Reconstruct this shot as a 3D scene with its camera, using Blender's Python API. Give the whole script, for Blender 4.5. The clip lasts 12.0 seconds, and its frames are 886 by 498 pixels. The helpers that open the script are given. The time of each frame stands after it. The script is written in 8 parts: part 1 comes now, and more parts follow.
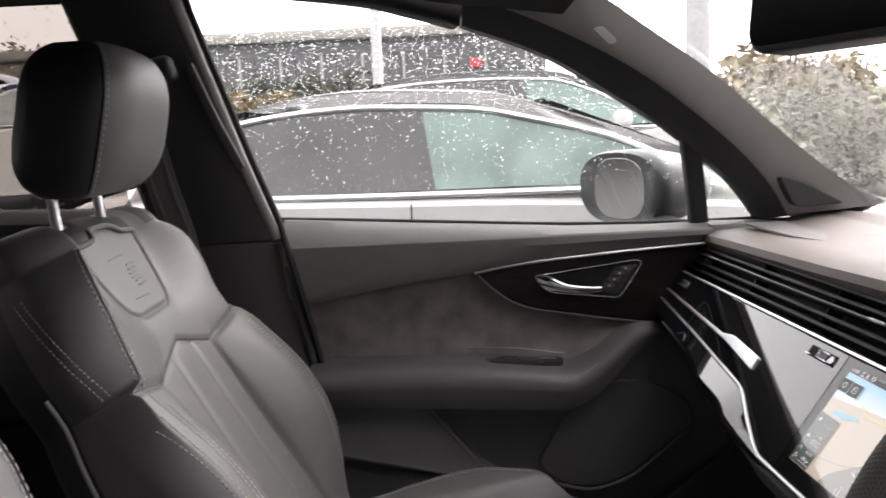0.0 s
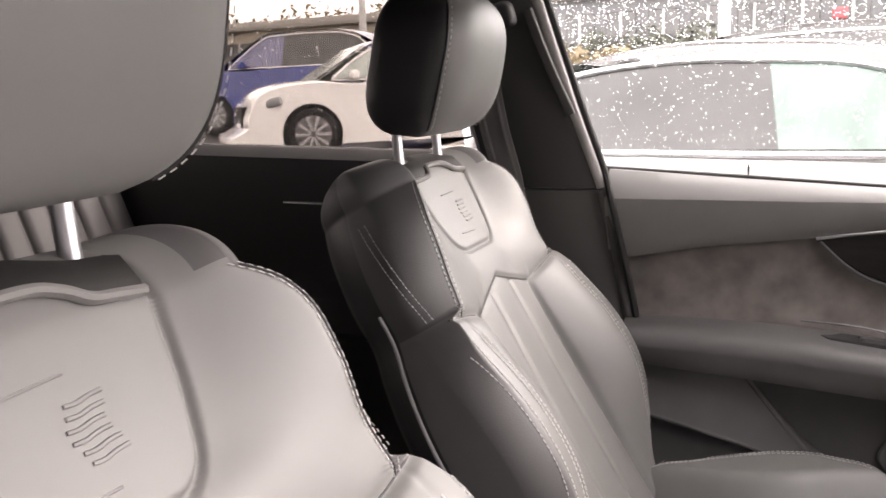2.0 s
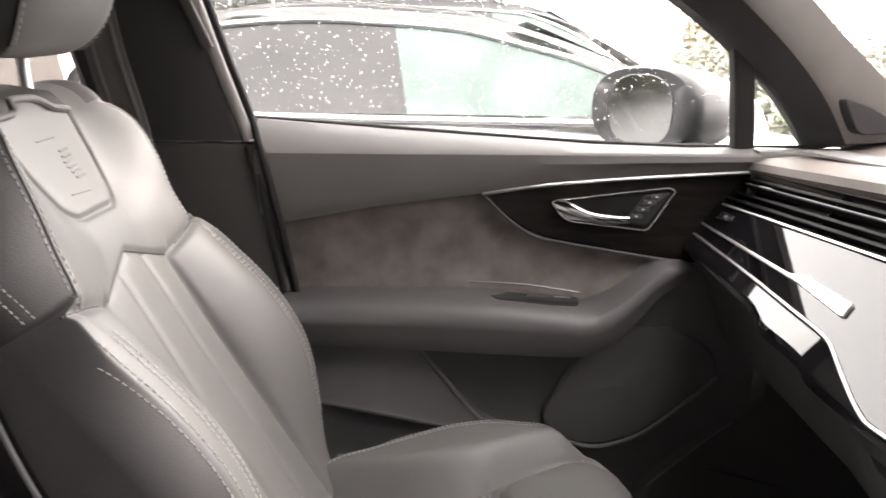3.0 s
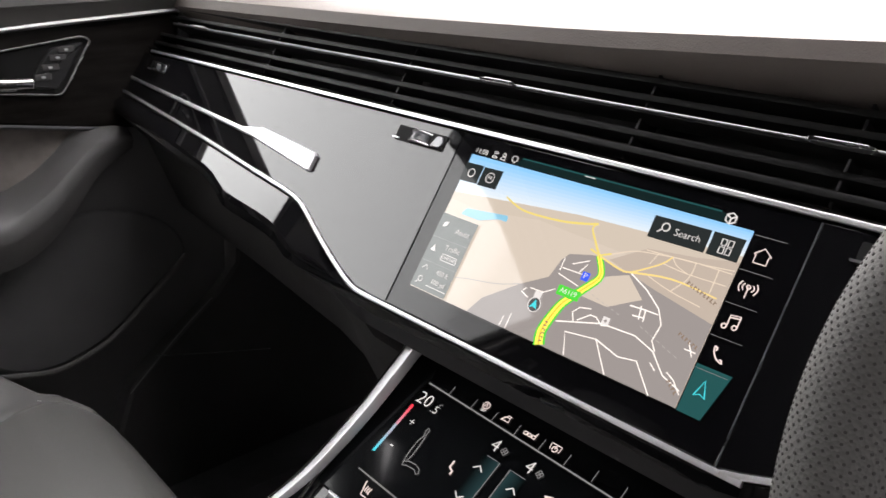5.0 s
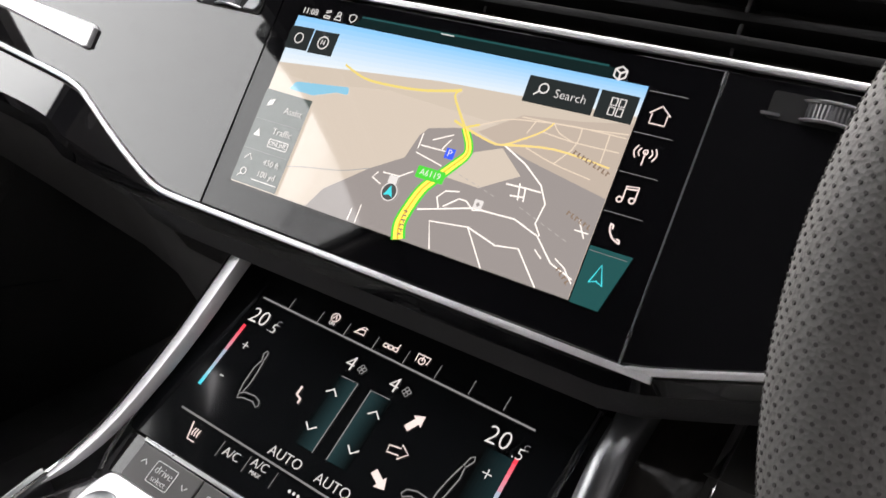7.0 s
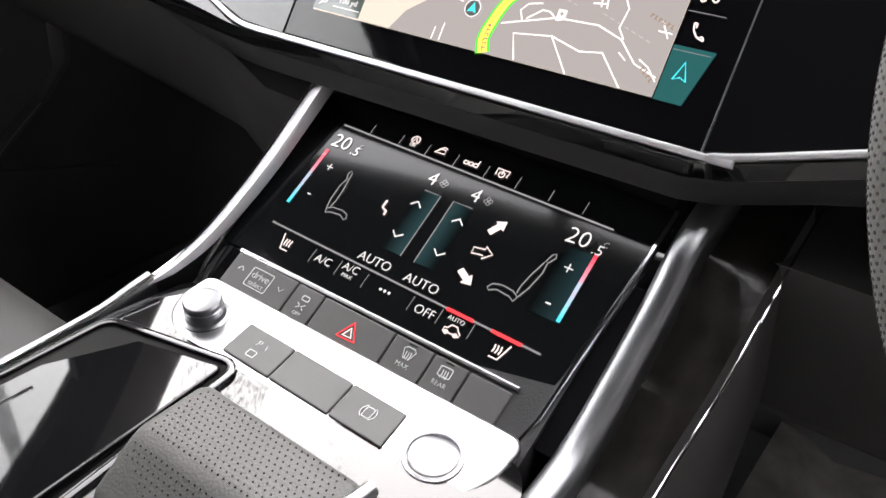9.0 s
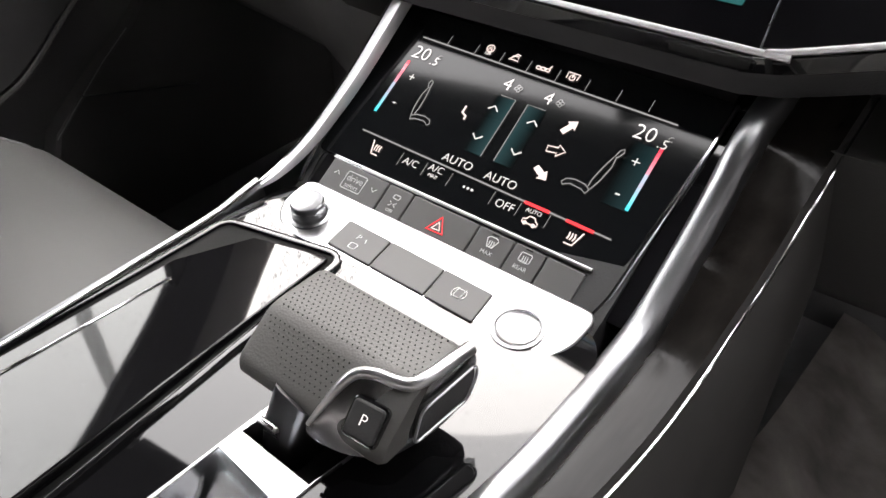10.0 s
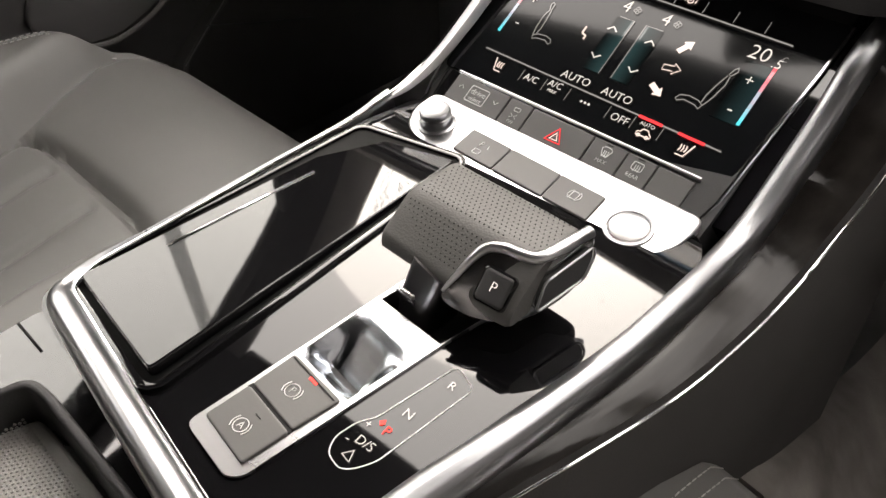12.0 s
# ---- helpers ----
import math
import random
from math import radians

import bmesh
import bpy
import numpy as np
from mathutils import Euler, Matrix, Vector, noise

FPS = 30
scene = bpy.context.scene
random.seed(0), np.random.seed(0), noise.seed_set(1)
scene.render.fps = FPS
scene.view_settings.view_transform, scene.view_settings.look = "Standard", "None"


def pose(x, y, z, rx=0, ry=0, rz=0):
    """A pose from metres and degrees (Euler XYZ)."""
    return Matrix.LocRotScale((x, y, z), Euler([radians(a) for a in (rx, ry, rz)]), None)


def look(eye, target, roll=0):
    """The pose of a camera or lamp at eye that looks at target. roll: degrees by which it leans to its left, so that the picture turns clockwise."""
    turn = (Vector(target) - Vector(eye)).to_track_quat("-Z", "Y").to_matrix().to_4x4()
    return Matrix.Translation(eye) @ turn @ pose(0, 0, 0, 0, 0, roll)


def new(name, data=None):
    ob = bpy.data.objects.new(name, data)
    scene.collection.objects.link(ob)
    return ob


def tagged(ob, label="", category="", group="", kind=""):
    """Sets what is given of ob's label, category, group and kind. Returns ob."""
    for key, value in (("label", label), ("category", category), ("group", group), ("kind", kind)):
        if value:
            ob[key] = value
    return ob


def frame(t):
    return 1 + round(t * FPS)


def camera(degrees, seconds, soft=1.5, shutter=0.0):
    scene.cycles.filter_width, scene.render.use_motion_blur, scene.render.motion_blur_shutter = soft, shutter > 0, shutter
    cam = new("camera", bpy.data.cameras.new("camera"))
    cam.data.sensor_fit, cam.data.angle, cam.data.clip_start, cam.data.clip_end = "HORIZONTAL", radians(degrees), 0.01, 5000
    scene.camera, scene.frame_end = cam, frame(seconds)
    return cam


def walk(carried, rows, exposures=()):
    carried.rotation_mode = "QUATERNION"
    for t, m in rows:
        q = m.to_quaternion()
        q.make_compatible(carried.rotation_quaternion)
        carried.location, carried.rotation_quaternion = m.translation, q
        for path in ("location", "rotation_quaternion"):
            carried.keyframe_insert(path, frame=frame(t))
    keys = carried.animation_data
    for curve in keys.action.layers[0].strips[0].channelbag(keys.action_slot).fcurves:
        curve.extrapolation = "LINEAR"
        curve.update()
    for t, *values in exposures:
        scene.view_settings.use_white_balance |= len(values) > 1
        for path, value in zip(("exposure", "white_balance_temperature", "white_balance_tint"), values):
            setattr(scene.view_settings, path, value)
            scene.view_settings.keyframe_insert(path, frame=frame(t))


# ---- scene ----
cam = camera(57.2, 12.0, soft=1.5, shutter=0.16)
PATH = [
    (0, (0.25, -0.618, 1.252), (0.259, 1.361, 0.958), -2.6),
    (0.5, (0.268, -0.638, 1.236), (-0.181, 1.289, 0.943), -1.2),
    (1, (0.271, -0.667, 1.238), (-0.502, 1.145, 0.897), -0.5),
    (1.5, (0.268, -0.66, 1.239), (-0.594, 1.107, 0.87), -0.9),
    (2, (0.251, -0.605, 1.235), (-0.506, 1.21, 0.87), -1.8),
    (2.5, (0.209, -0.512, 1.216), (-0.159, 1.417, 0.839), -1.0),
    (3, (0.168, -0.418, 1.184), (0.314, 1.529, 0.75), 0.9),
    (3.5, (0.188, -0.361, 1.174), (0.738, 1.495, 0.67), 1.4),
    (5.3, (0.272, -0.23, 1.144), (1.618, 1.016, 0.347), 2.1),
    (5.5, (0.288, -0.212, 1.138), (1.691, 0.951, 0.314), 2.6),
    (6, (0.315, -0.191, 1.13), (1.795, 0.839, 0.266), 2.5),
    (6.5, (0.31, -0.193, 1.119), (1.816, 0.793, 0.247), 3.4),
    (7, (0.297, -0.192, 1.099), (1.789, 0.777, 0.185), 4.4),
    (7.5, (0.279, -0.187, 1.084), (1.751, 0.765, 0.121), 4.8),
    (9.3, (0.227, -0.202, 1.052), (1.58, 0.751, -0.071), 3.3),
    (9.5, (0.217, -0.206, 1.059), (1.522, 0.747, -0.12), 2.2),
    (10, (0.198, -0.214, 1.072), (1.414, 0.778, -0.168), -0.4),
    (10.5, (0.185, -0.218, 1.069), (1.345, 0.824, -0.184), -1.5),
    (11, (0.171, -0.226, 1.073), (1.274, 0.826, -0.221), -1.8),
    (11.5, (0.156, -0.231, 1.075), (1.218, 0.841, -0.238), -2.2),
    (12, (0.145, -0.233, 1.075), (1.174, 0.863, -0.245), -2.5),
]
EXPOSURES = [(0.0, 0.18, 6750, 18), (0.5, 0.55, 6850, 23), (1.0, 0.82, 7050, 24), (1.5, 1.2, 7150, 24), (2.0, 1.25, 7150, 22), (2.5, 1.32, 7100, 19), (3.0, 1.22, 7100, 19), (3.7, 0.95, 6950, 18),
             (5.3, 0.65, 6750, 15), (7.7, 0.70, 6750, 15), (9.3, 1.25, 6650, 15), (10.5, 1.2, 7000, 14), (12, 0.98, 7350, 15)]
walk(cam, [(t, look(eye, target, roll)) for t, eye, target, roll in PATH], EXPOSURES)

# ---- light: an overcast, rainy day ----
world = bpy.data.worlds.new("overcast_sky")
scene.world = world
world.use_nodes = True
wn = world.node_tree
for nd in list(wn.nodes):
    wn.nodes.remove(nd)
w_out = wn.nodes.new("ShaderNodeOutputWorld")
w_bg = wn.nodes.new("ShaderNodeBackground")
w_sky = wn.nodes.new("ShaderNodeTexSky")
w_sky.sky_type = 'NISHITA'
w_sky.sun_disc = False
w_sky.sun_elevation = radians(34)
w_sky.sun_rotation = radians(53)
w_sky.air_density, w_sky.dust_density, w_sky.ozone_density = 1.0, 4.0, 1.0
w_hsv = wn.nodes.new("ShaderNodeHueSaturation")
w_hsv.inputs["Saturation"].default_value = 0.12
w_mix = wn.nodes.new("ShaderNodeMix")
w_mix.data_type = 'RGBA'
w_mix.inputs["Factor"].default_value = 0.78
w_mix.inputs["B"].default_value = (7.0, 7.0, 7.2, 1)
wn.links.new(w_sky.outputs["Color"], w_hsv.inputs["Color"])
wn.links.new(w_hsv.outputs["Color"], w_mix.inputs["A"])
wn.links.new(w_mix.outputs["Result"], w_bg.inputs["Color"])
wn.links.new(w_bg.outputs["Background"], w_out.inputs["Surface"])
w_bg.inputs["Strength"].default_value = 0.64

sun_data = bpy.data.lights.new("overcast_sun", 'SUN')
sun_data.energy, sun_data.angle, sun_data.color = 1.5, radians(40), (1.0, 0.97, 0.93)
sun_lamp = new("overcast_sun", sun_data)
sun_lamp.matrix_world = look((6.4, 4.8, 6.2), (0, 0, 1.0))


# ---- materials ----
def mat(name, color, rough=0.5, metal=0.0, grain=0.0, grain_scale=400.0, mottle=0.12, mottle_scale=14.0,
        coat=0.0, spec=0.5, sheen=0.0, emit=0.0, kind="noise", stretch=(1, 1, 1)):
    m = bpy.data.materials.new(name)
    m.use_nodes = True
    nt = m.node_tree
    b = nt.nodes["Principled BSDF"]
    b.inputs["Roughness"].default_value = rough
    b.inputs["Metallic"].default_value = metal
    b.inputs["Specular IOR Level"].default_value = spec
    b.inputs["Coat Weight"].default_value = coat
    b.inputs["Coat Roughness"].default_value = 0.03
    if sheen:
        b.inputs["Sheen Weight"].default_value = sheen
        b.inputs["Sheen Roughness"].default_value = 0.4
    col = (*color, 1)
    if emit:
        b.inputs["Base Color"].default_value = (0.003, 0.003, 0.003, 1)
        b.inputs["Emission Color"].default_value = col
        b.inputs["Emission Strength"].default_value = emit
        return m
    tc = nt.nodes.new("ShaderNodeTexCoord")
    mp = nt.nodes.new("ShaderNodeMapping")
    mp.inputs["Scale"].default_value = stretch
    nt.links.new(tc.outputs["Object"], mp.inputs["Vector"])
    if mottle:
        big = nt.nodes.new("ShaderNodeTexNoise")
        big.inputs["Scale"].default_value = mottle_scale
        big.inputs["Detail"].default_value = 5
        nt.links.new(mp.outputs["Vector"], big.inputs["Vector"])
        ramp = nt.nodes.new("ShaderNodeMapRange")
        ramp.inputs["From Min"].default_value, ramp.inputs["From Max"].default_value = 0.25, 0.75
        ramp.inputs["To Min"].default_value, ramp.inputs["To Max"].default_value = 1 - mottle, 1 + mottle
        nt.links.new(big.outputs["Fac"], ramp.inputs["Value"])
        mul = nt.nodes.new("ShaderNodeVectorMath")
        mul.operation = 'SCALE'
        mul.inputs[0].default_value = color
        nt.links.new(ramp.outputs["Result"], mul.inputs["Scale"])
        nt.links.new(mul.outputs["Vector"], b.inputs["Base Color"])
        rr = nt.nodes.new("ShaderNodeMapRange")
        rr.inputs["From Min"].default_value, rr.inputs["From Max"].default_value = 0.25, 0.75
        rr.inputs["To Min"].default_value, rr.inputs["To Max"].default_value = rough * 0.88, min(1, rough * 1.12)
        nt.links.new(big.outputs["Fac"], rr.inputs["Value"])
        nt.links.new(rr.outputs["Result"], b.inputs["Roughness"])
    else:
        b.inputs["Base Color"].default_value = col
    if grain:
        fine = nt.nodes.new("ShaderNodeTexVoronoi" if kind == "leather" else "ShaderNodeTexNoise")
        fine.inputs["Scale"].default_value = grain_scale
        nt.links.new(mp.outputs["Vector"], fine.inputs["Vector"])
        bump = nt.nodes.new("ShaderNodeBump")
        bump.inputs["Strength"].default_value = grain
        bump.inputs["Distance"].default_value = 0.0006
        nt.links.new(fine.outputs["Distance" if kind == "leather" else "Fac"], bump.inputs["Height"])
        nt.links.new(bump.outputs["Normal"], b.inputs["Normal"])
    return m


def glass_mat(name, tint=(1, 1, 1), gloss=1.0):
    m = bpy.data.materials.new(name)
    m.use_nodes = True
    nt = m.node_tree
    nt.nodes.remove(nt.nodes["Principled BSDF"])
    tr = nt.nodes.new("ShaderNodeBsdfTransparent")
    tr.inputs["Color"].default_value = (*tint, 1)
    gl = nt.nodes.new("ShaderNodeBsdfGlossy")
    gl.inputs["Roughness"].default_value = 0.02
    fr = nt.nodes.new("ShaderNodeFresnel")
    fr.inputs["IOR"].default_value = 1.45
    mx = nt.nodes.new("ShaderNodeMixShader")
    gk = nt.nodes.new("ShaderNodeMath")
    gk.operation = 'MULTIPLY'
    gk.inputs[1].default_value = gloss
    nt.links.new(fr.outputs["Fac"], gk.inputs[0])
    nt.links.new(gk.outputs["Value"], mx.inputs["Fac"])
    nt.links.new(tr.outputs["BSDF"], mx.inputs[1])
    nt.links.new(gl.outputs["BSDF"], mx.inputs[2])
    nt.links.new(mx.outputs["Shader"], nt.nodes["Material Output"].inputs["Surface"])
    return m


LEATHER = mat("grey_leather", (0.160, 0.157, 0.152), 0.45, grain=0.05, grain_scale=1300, mottle=0.05, kind="leather")
LEATHER_BLACK = mat("black_leather", (0.018, 0.018, 0.019), 0.5, grain=0.25, grain_scale=700, mottle=0.08, kind="leather")
# two darker copies of the grey leather: the seat sides' shade as colour
LEATHER_SHADED = mat("shaded_leather_side", (0.080, 0.078, 0.079), 0.5, grain=0.2, grain_scale=700, mottle=0.08, kind="leather")
LEATHER_BOLSTER = mat("darkened_grey_leather", (0.135, 0.132, 0.132), 0.48, grain=0.15, grain_scale=700, mottle=0.07, kind="leather")
LEATHER_PERF = mat("perforated_black_leather", (0.085, 0.083, 0.080), 0.6, grain=0.2, grain_scale=800, mottle=0.06, kind="leather")
# near-black that paints the shade inside holes, slots and gaps
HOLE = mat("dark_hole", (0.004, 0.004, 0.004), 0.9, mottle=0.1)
THREAD = mat("pale_thread", (0.56, 0.55, 0.53), 0.8, mottle=0.1, mottle_scale=300)
PIPING = mat("grey_piping", (0.25, 0.25, 0.25), 0.5, mottle=0.08)
SOFT_GREY = mat("grey_soft_touch_plastic", (0.180, 0.175, 0.170), 0.55, grain=0.35, grain_scale=900, mottle=0.06)
SOFT_DASH = mat("taupe_dash_leather", (0.20, 0.174, 0.160), 0.5, grain=0.3, grain_scale=800, mottle=0.06, kind="leather")
SOFT_BLACK = mat("black_soft_touch_plastic", (0.026, 0.026, 0.027), 0.55, grain=0.35, grain_scale=900, mottle=0.1)
PILLAR_GREY = mat("grey_pillar_trim", (0.25, 0.24, 0.23), 0.8, grain=0.4, grain_scale=1200, mottle=0.07, mottle_scale=30)
HEADLINER = mat("black_headliner_cloth", (0.012, 0.012, 0.013), 0.95, grain=0.5, grain_scale=1200, mottle=0.15)
ALCANTARA = mat("brown_grey_suede", (0.165, 0.148, 0.137), 0.95, grain=0.6, grain_scale=1500, mottle=0.35, mottle_scale=26, sheen=0.25)
PIANO = mat("piano_black", (0.004, 0.004, 0.0045), 0.03, mottle=0.2, coat=0.5, spec=0.55)
WOOD_BLACK = mat("dark_ash_veneer", (0.013, 0.0115, 0.0105), 0.17, spec=0.22, grain=0.5, grain_scale=160, mottle=0.45, mottle_scale=110, stretch=(0.15, 1, 1))
PIANO_TOP = mat("piano_black_top", (0.004, 0.004, 0.0045), 0.035, mottle=0.2, coat=0.32, spec=0.4)
CHROME = mat("chrome", (0.82, 0.82, 0.83), 0.1, metal=1.0, mottle=0.03)
SATIN = mat("satin_aluminium", (0.50, 0.50, 0.51), 0.29, metal=1.0, mottle=0.04, grain=0.06, grain_scale=500)
STRIP = mat("bright_trim_strip", (0.86, 0.86, 0.87), 0.4, metal=1.0, mottle=0.04)
RAIL = mat("satin_rail_metal", (0.31, 0.315, 0.325), 0.30, metal=1.0, mottle=0.05, grain=0.06, grain_scale=500)
MATTE_METAL = mat("matte_aluminium", (0.70, 0.70, 0.71), 0.5, metal=1.0, mottle=0.05, grain=0.08, grain_scale=600)
DARK_METAL = mat("dark_gunmetal", (0.16, 0.16, 0.165), 0.3, metal=1.0, mottle=0.08)
CARPET = mat("black_carpet", (0.17, 0.17, 0.174), 1.0, grain=0.9, grain_scale=700, mottle=0.25)
RUBBER = mat("black_rubber", (0.01, 0.01, 0.01), 0.75, grain=0.3, mottle=0.15)
KEY_GREY = mat("grey_key_plastic", (0.082, 0.080, 0.079), 0.45, grain=0.06, grain_scale=900, mottle=0.05)
BELT = mat("seat_belt_webbing", (0.13, 0.126, 0.122), 0.75, grain=0.6, grain_scale=900, mottle=0.12)
MARK = mat("pale_print", (0.7, 0.7, 0.7), 0.5, mottle=0.05)
MIRROR = mat("mirror_glass", (0.9, 0.9, 0.9), 0.01, metal=1.0, mottle=0)
PANE = glass_mat("window_glass", (0.93, 0.97, 0.95))
PANE_SIDE = glass_mat("side_window_glass", (0.87, 0.89, 0.88), 0.5)
PANE_SCREEN = glass_mat("windscreen_glass", (0.80, 0.82, 0.815), 0.25)
PANE_TINT = glass_mat("tinted_glass", (0.43, 0.415, 0.395))
def glow(name, c, e):
    return mat(name, c, 0.04, emit=e, spec=0.9 if c[1] > 0.05 else 0.25, mottle=0)


DISPLAY_BLACK = mat("display_glass", (0.003, 0.003, 0.0035), 0.04, mottle=0.1, coat=0.2, spec=0.4)
GLOW_WHITE = glow("lit_white", (0.9, 0.88, 0.86), 0.62)
GLOW_GREY = glow("lit_grey", (0.5, 0.5, 0.5), 0.35)
GLOW_RED = glow("lit_red", (0.9, 0.05, 0.06), 0.9)
GLOW_RED_HOT = glow("lit_red_letter", (1.0, 0.03, 0.02), 1.6)
GLOW_CYAN = glow("lit_cyan", (0.05, 0.7, 0.78), 0.75)
GLOW_TEAL = glow("lit_dim_teal", (0.02, 0.12, 0.12), 0.5)
GLOW_PINK = glow("lit_pale_pink", (0.95, 0.80, 0.75), 0.72)


# ---- building helpers ----
def smooth(me, angle=35):
    bm = bmesh.new()
    bm.from_mesh(me)
    lim = radians(angle)
    for f in bm.faces:
        around = [g.calc_area() for e in f.edges for g in e.link_faces if g is not f]
        f.smooth = not (len(f.verts) > 4 or (around and f.calc_area() > 6 * max(around)))
    for e in bm.edges:
        if len(e.link_faces) == 2 and e.calc_face_angle(0) > lim:
            e.smooth = False
    bm.to_mesh(me)
    bm.free()


def part(name, bm, material, parent=None, label="", angle=35, flip=True, normals=None):
    me = bpy.data.meshes.new(name)
    if flip:
        bmesh.ops.recalc_face_normals(bm, faces=bm.faces[:])
    bm.to_mesh(me)
    bm.free()
    smooth(me, angle)
    if normals:
        me.normals_split_custom_set_from_vertices(normals)
    me.materials.append(material)
    ob = new(name, me)
    if parent is not None:
        ob.parent = parent
    if label:
        tagged(ob, label=label)
    return ob


def thing(name, label, category, group="", kind="", at=(0, 0, 0)):
    ob = new(name)
    ob.location = at
    ob.empty_display_size = 0.05
    return tagged(ob, label, category, group, kind)


def frame_of(o, u, v):
    u, v = Vector(u).normalized(), Vector(v)
    v = (v - u * u.dot(v)).normalized()
    n = u.cross(v)
    return Matrix(((u.x, v.x, n.x, o[0]), (u.y, v.y, n.y, o[1]), (u.z, v.z, n.z, o[2]), (0, 0, 0, 1)))


def add_box(bm, m, size, bevel=0.0, seg=2):
    r = bmesh.ops.create_cube(bm, size=1.0)
    vs = r["verts"]
    bmesh.ops.scale(bm, vec=size, verts=vs)
    if bevel:
        es = list({e for v in vs for e in v.link_edges})
        res = bmesh.ops.bevel(bm, geom=es, offset=bevel, segments=seg, affect='EDGES', profile=0.5)
        vs = list({v for f in res["faces"] for v in f.verts} | {v for v in vs if v.is_valid})
    bmesh.ops.transform(bm, matrix=m, verts=vs)


def box_bm(m, size, bevel=0.0, seg=2):
    bm = bmesh.new()
    add_box(bm, m, size, bevel, seg)
    return bm


def add_prism(bm, pts, m, z0, z1, bevel=0.0, seg=2):
    """A plate: the outline pts in the plane of m, from z0 to z1 along its normal, with a rounded top edge."""
    lo = [bm.verts.new(m @ Vector((x, y, z0))) for x, y in pts]
    if bevel:
        cx, cy = sum(p[0] for p in pts) / len(pts), sum(p[1] for p in pts) / len(pts)
        rings = [lo]
        for k in range(seg + 1):
            a = k / seg * math.pi / 2
            ins, zz = bevel * (1 - math.cos(a)), z1 - bevel + bevel * math.sin(a) if z1 > z0 else z1 + bevel - bevel * math.sin(a)
            rings.append([bm.verts.new(m @ Vector((*p, zz))) for p in inset(pts, ins)])
    else:
        rings = [lo, [bm.verts.new(m @ Vector((x, y, z1))) for x, y in pts]]
    n = len(pts)
    for a, b in zip(rings, rings[1:]):
        for i in range(n):
            bm.faces.new((a[i], a[(i + 1) % n], b[(i + 1) % n], b[i]))
    bm.faces.new(rings[-1])
    bm.faces.new(list(reversed(lo)))


def inset(pts, d):
    """The outline moved inwards by d."""
    n = len(pts)
    area = sum(pts[i][0] * pts[(i + 1) % n][1] - pts[(i + 1) % n][0] * pts[i][1] for i in range(n))
    sg = 1 if area > 0 else -1
    out = []
    for i in range(n):
        p, c, q = Vector(pts[i - 1]), Vector(pts[i]), Vector(pts[(i + 1) % n])
        a, b = (c - p), (q - c)
        if a.length < 1e-9 or b.length < 1e-9:
            out.append(tuple(c))
            continue
        a.normalize(), b.normalize()
        na, nb = Vector((-a.y, a.x)) * sg, Vector((-b.y, b.x)) * sg
        w = na + nb
        k = 1 + na.dot(nb)
        out.append(tuple(c + w * (d / max(k, 0.35))))
    return out


def prism(pts, m, z0, z1, bevel=0.0, seg=2):
    bm = bmesh.new()
    add_prism(bm, pts, m, z0, z1, bevel, seg)
    return bm


def holed_plate(outer, holes, m, z0, z1):
    """A plate with openings through it."""
    bm = bmesh.new()
    loops = [[bm.verts.new(m @ Vector((x, y, z1))) for x, y in pts] for pts in [outer] + holes]
    edges = []
    for lp in loops:
        edges += [bm.edges.new((lp[i], lp[(i + 1) % len(lp)])) for i in range(len(lp))]
    bmesh.ops.triangle_fill(bm, use_beauty=True, use_dissolve=False, edges=edges, normal=m.col[2].to_3d())
    d = m.col[2].to_3d() * (z0 - z1)
    for lp in loops:
        low = [bm.verts.new(v.co + d) for v in lp]
        for i in range(len(lp)):
            j = (i + 1) % len(lp)
            bm.faces.new((lp[i], lp[j], low[j], low[i]))
    return bm


def rounded(x0, y0, x1, y1, r, n=5):
    """The outline of a rounded rectangle."""
    out = []
    for cx, cy, a0 in ((x1 - r, y1 - r, 0), (x0 + r, y1 - r, 90), (x0 + r, y0 + r, 180), (x1 - r, y0 + r, 270)):
        for k in range(n + 1):
            a = radians(a0 + 90 * k / n)
            out.append((cx + r * math.cos(a), cy + r * math.sin(a)))
    return out


def round_corners(pts, r, n=4):
    """An outline with every corner rounded by about r."""
    out = []
    m = len(pts)
    for i in range(m):
        p, c, q = Vector(pts[i - 1]), Vector(pts[i]), Vector(pts[(i + 1) % m])
        a, b = p - c, q - c
        d = min(r, a.length * 0.45, b.length * 0.45)
        s, e = c + a.normalized() * d, c + b.normalized() * d
        for k in range(n + 1):
            t = k / n
            out.append(tuple(s * (1 - t) ** 2 + c * 2 * t * (1 - t) + e * t * t))
    return out


def disc(cx, cy, r, n=24, a0=0.0, a1=360.0):
    return [(cx + r * math.cos(radians(a0 + (a1 - a0) * k / n)), cy + r * math.sin(radians(a0 + (a1 - a0) * k / n))) for k in range(n)]


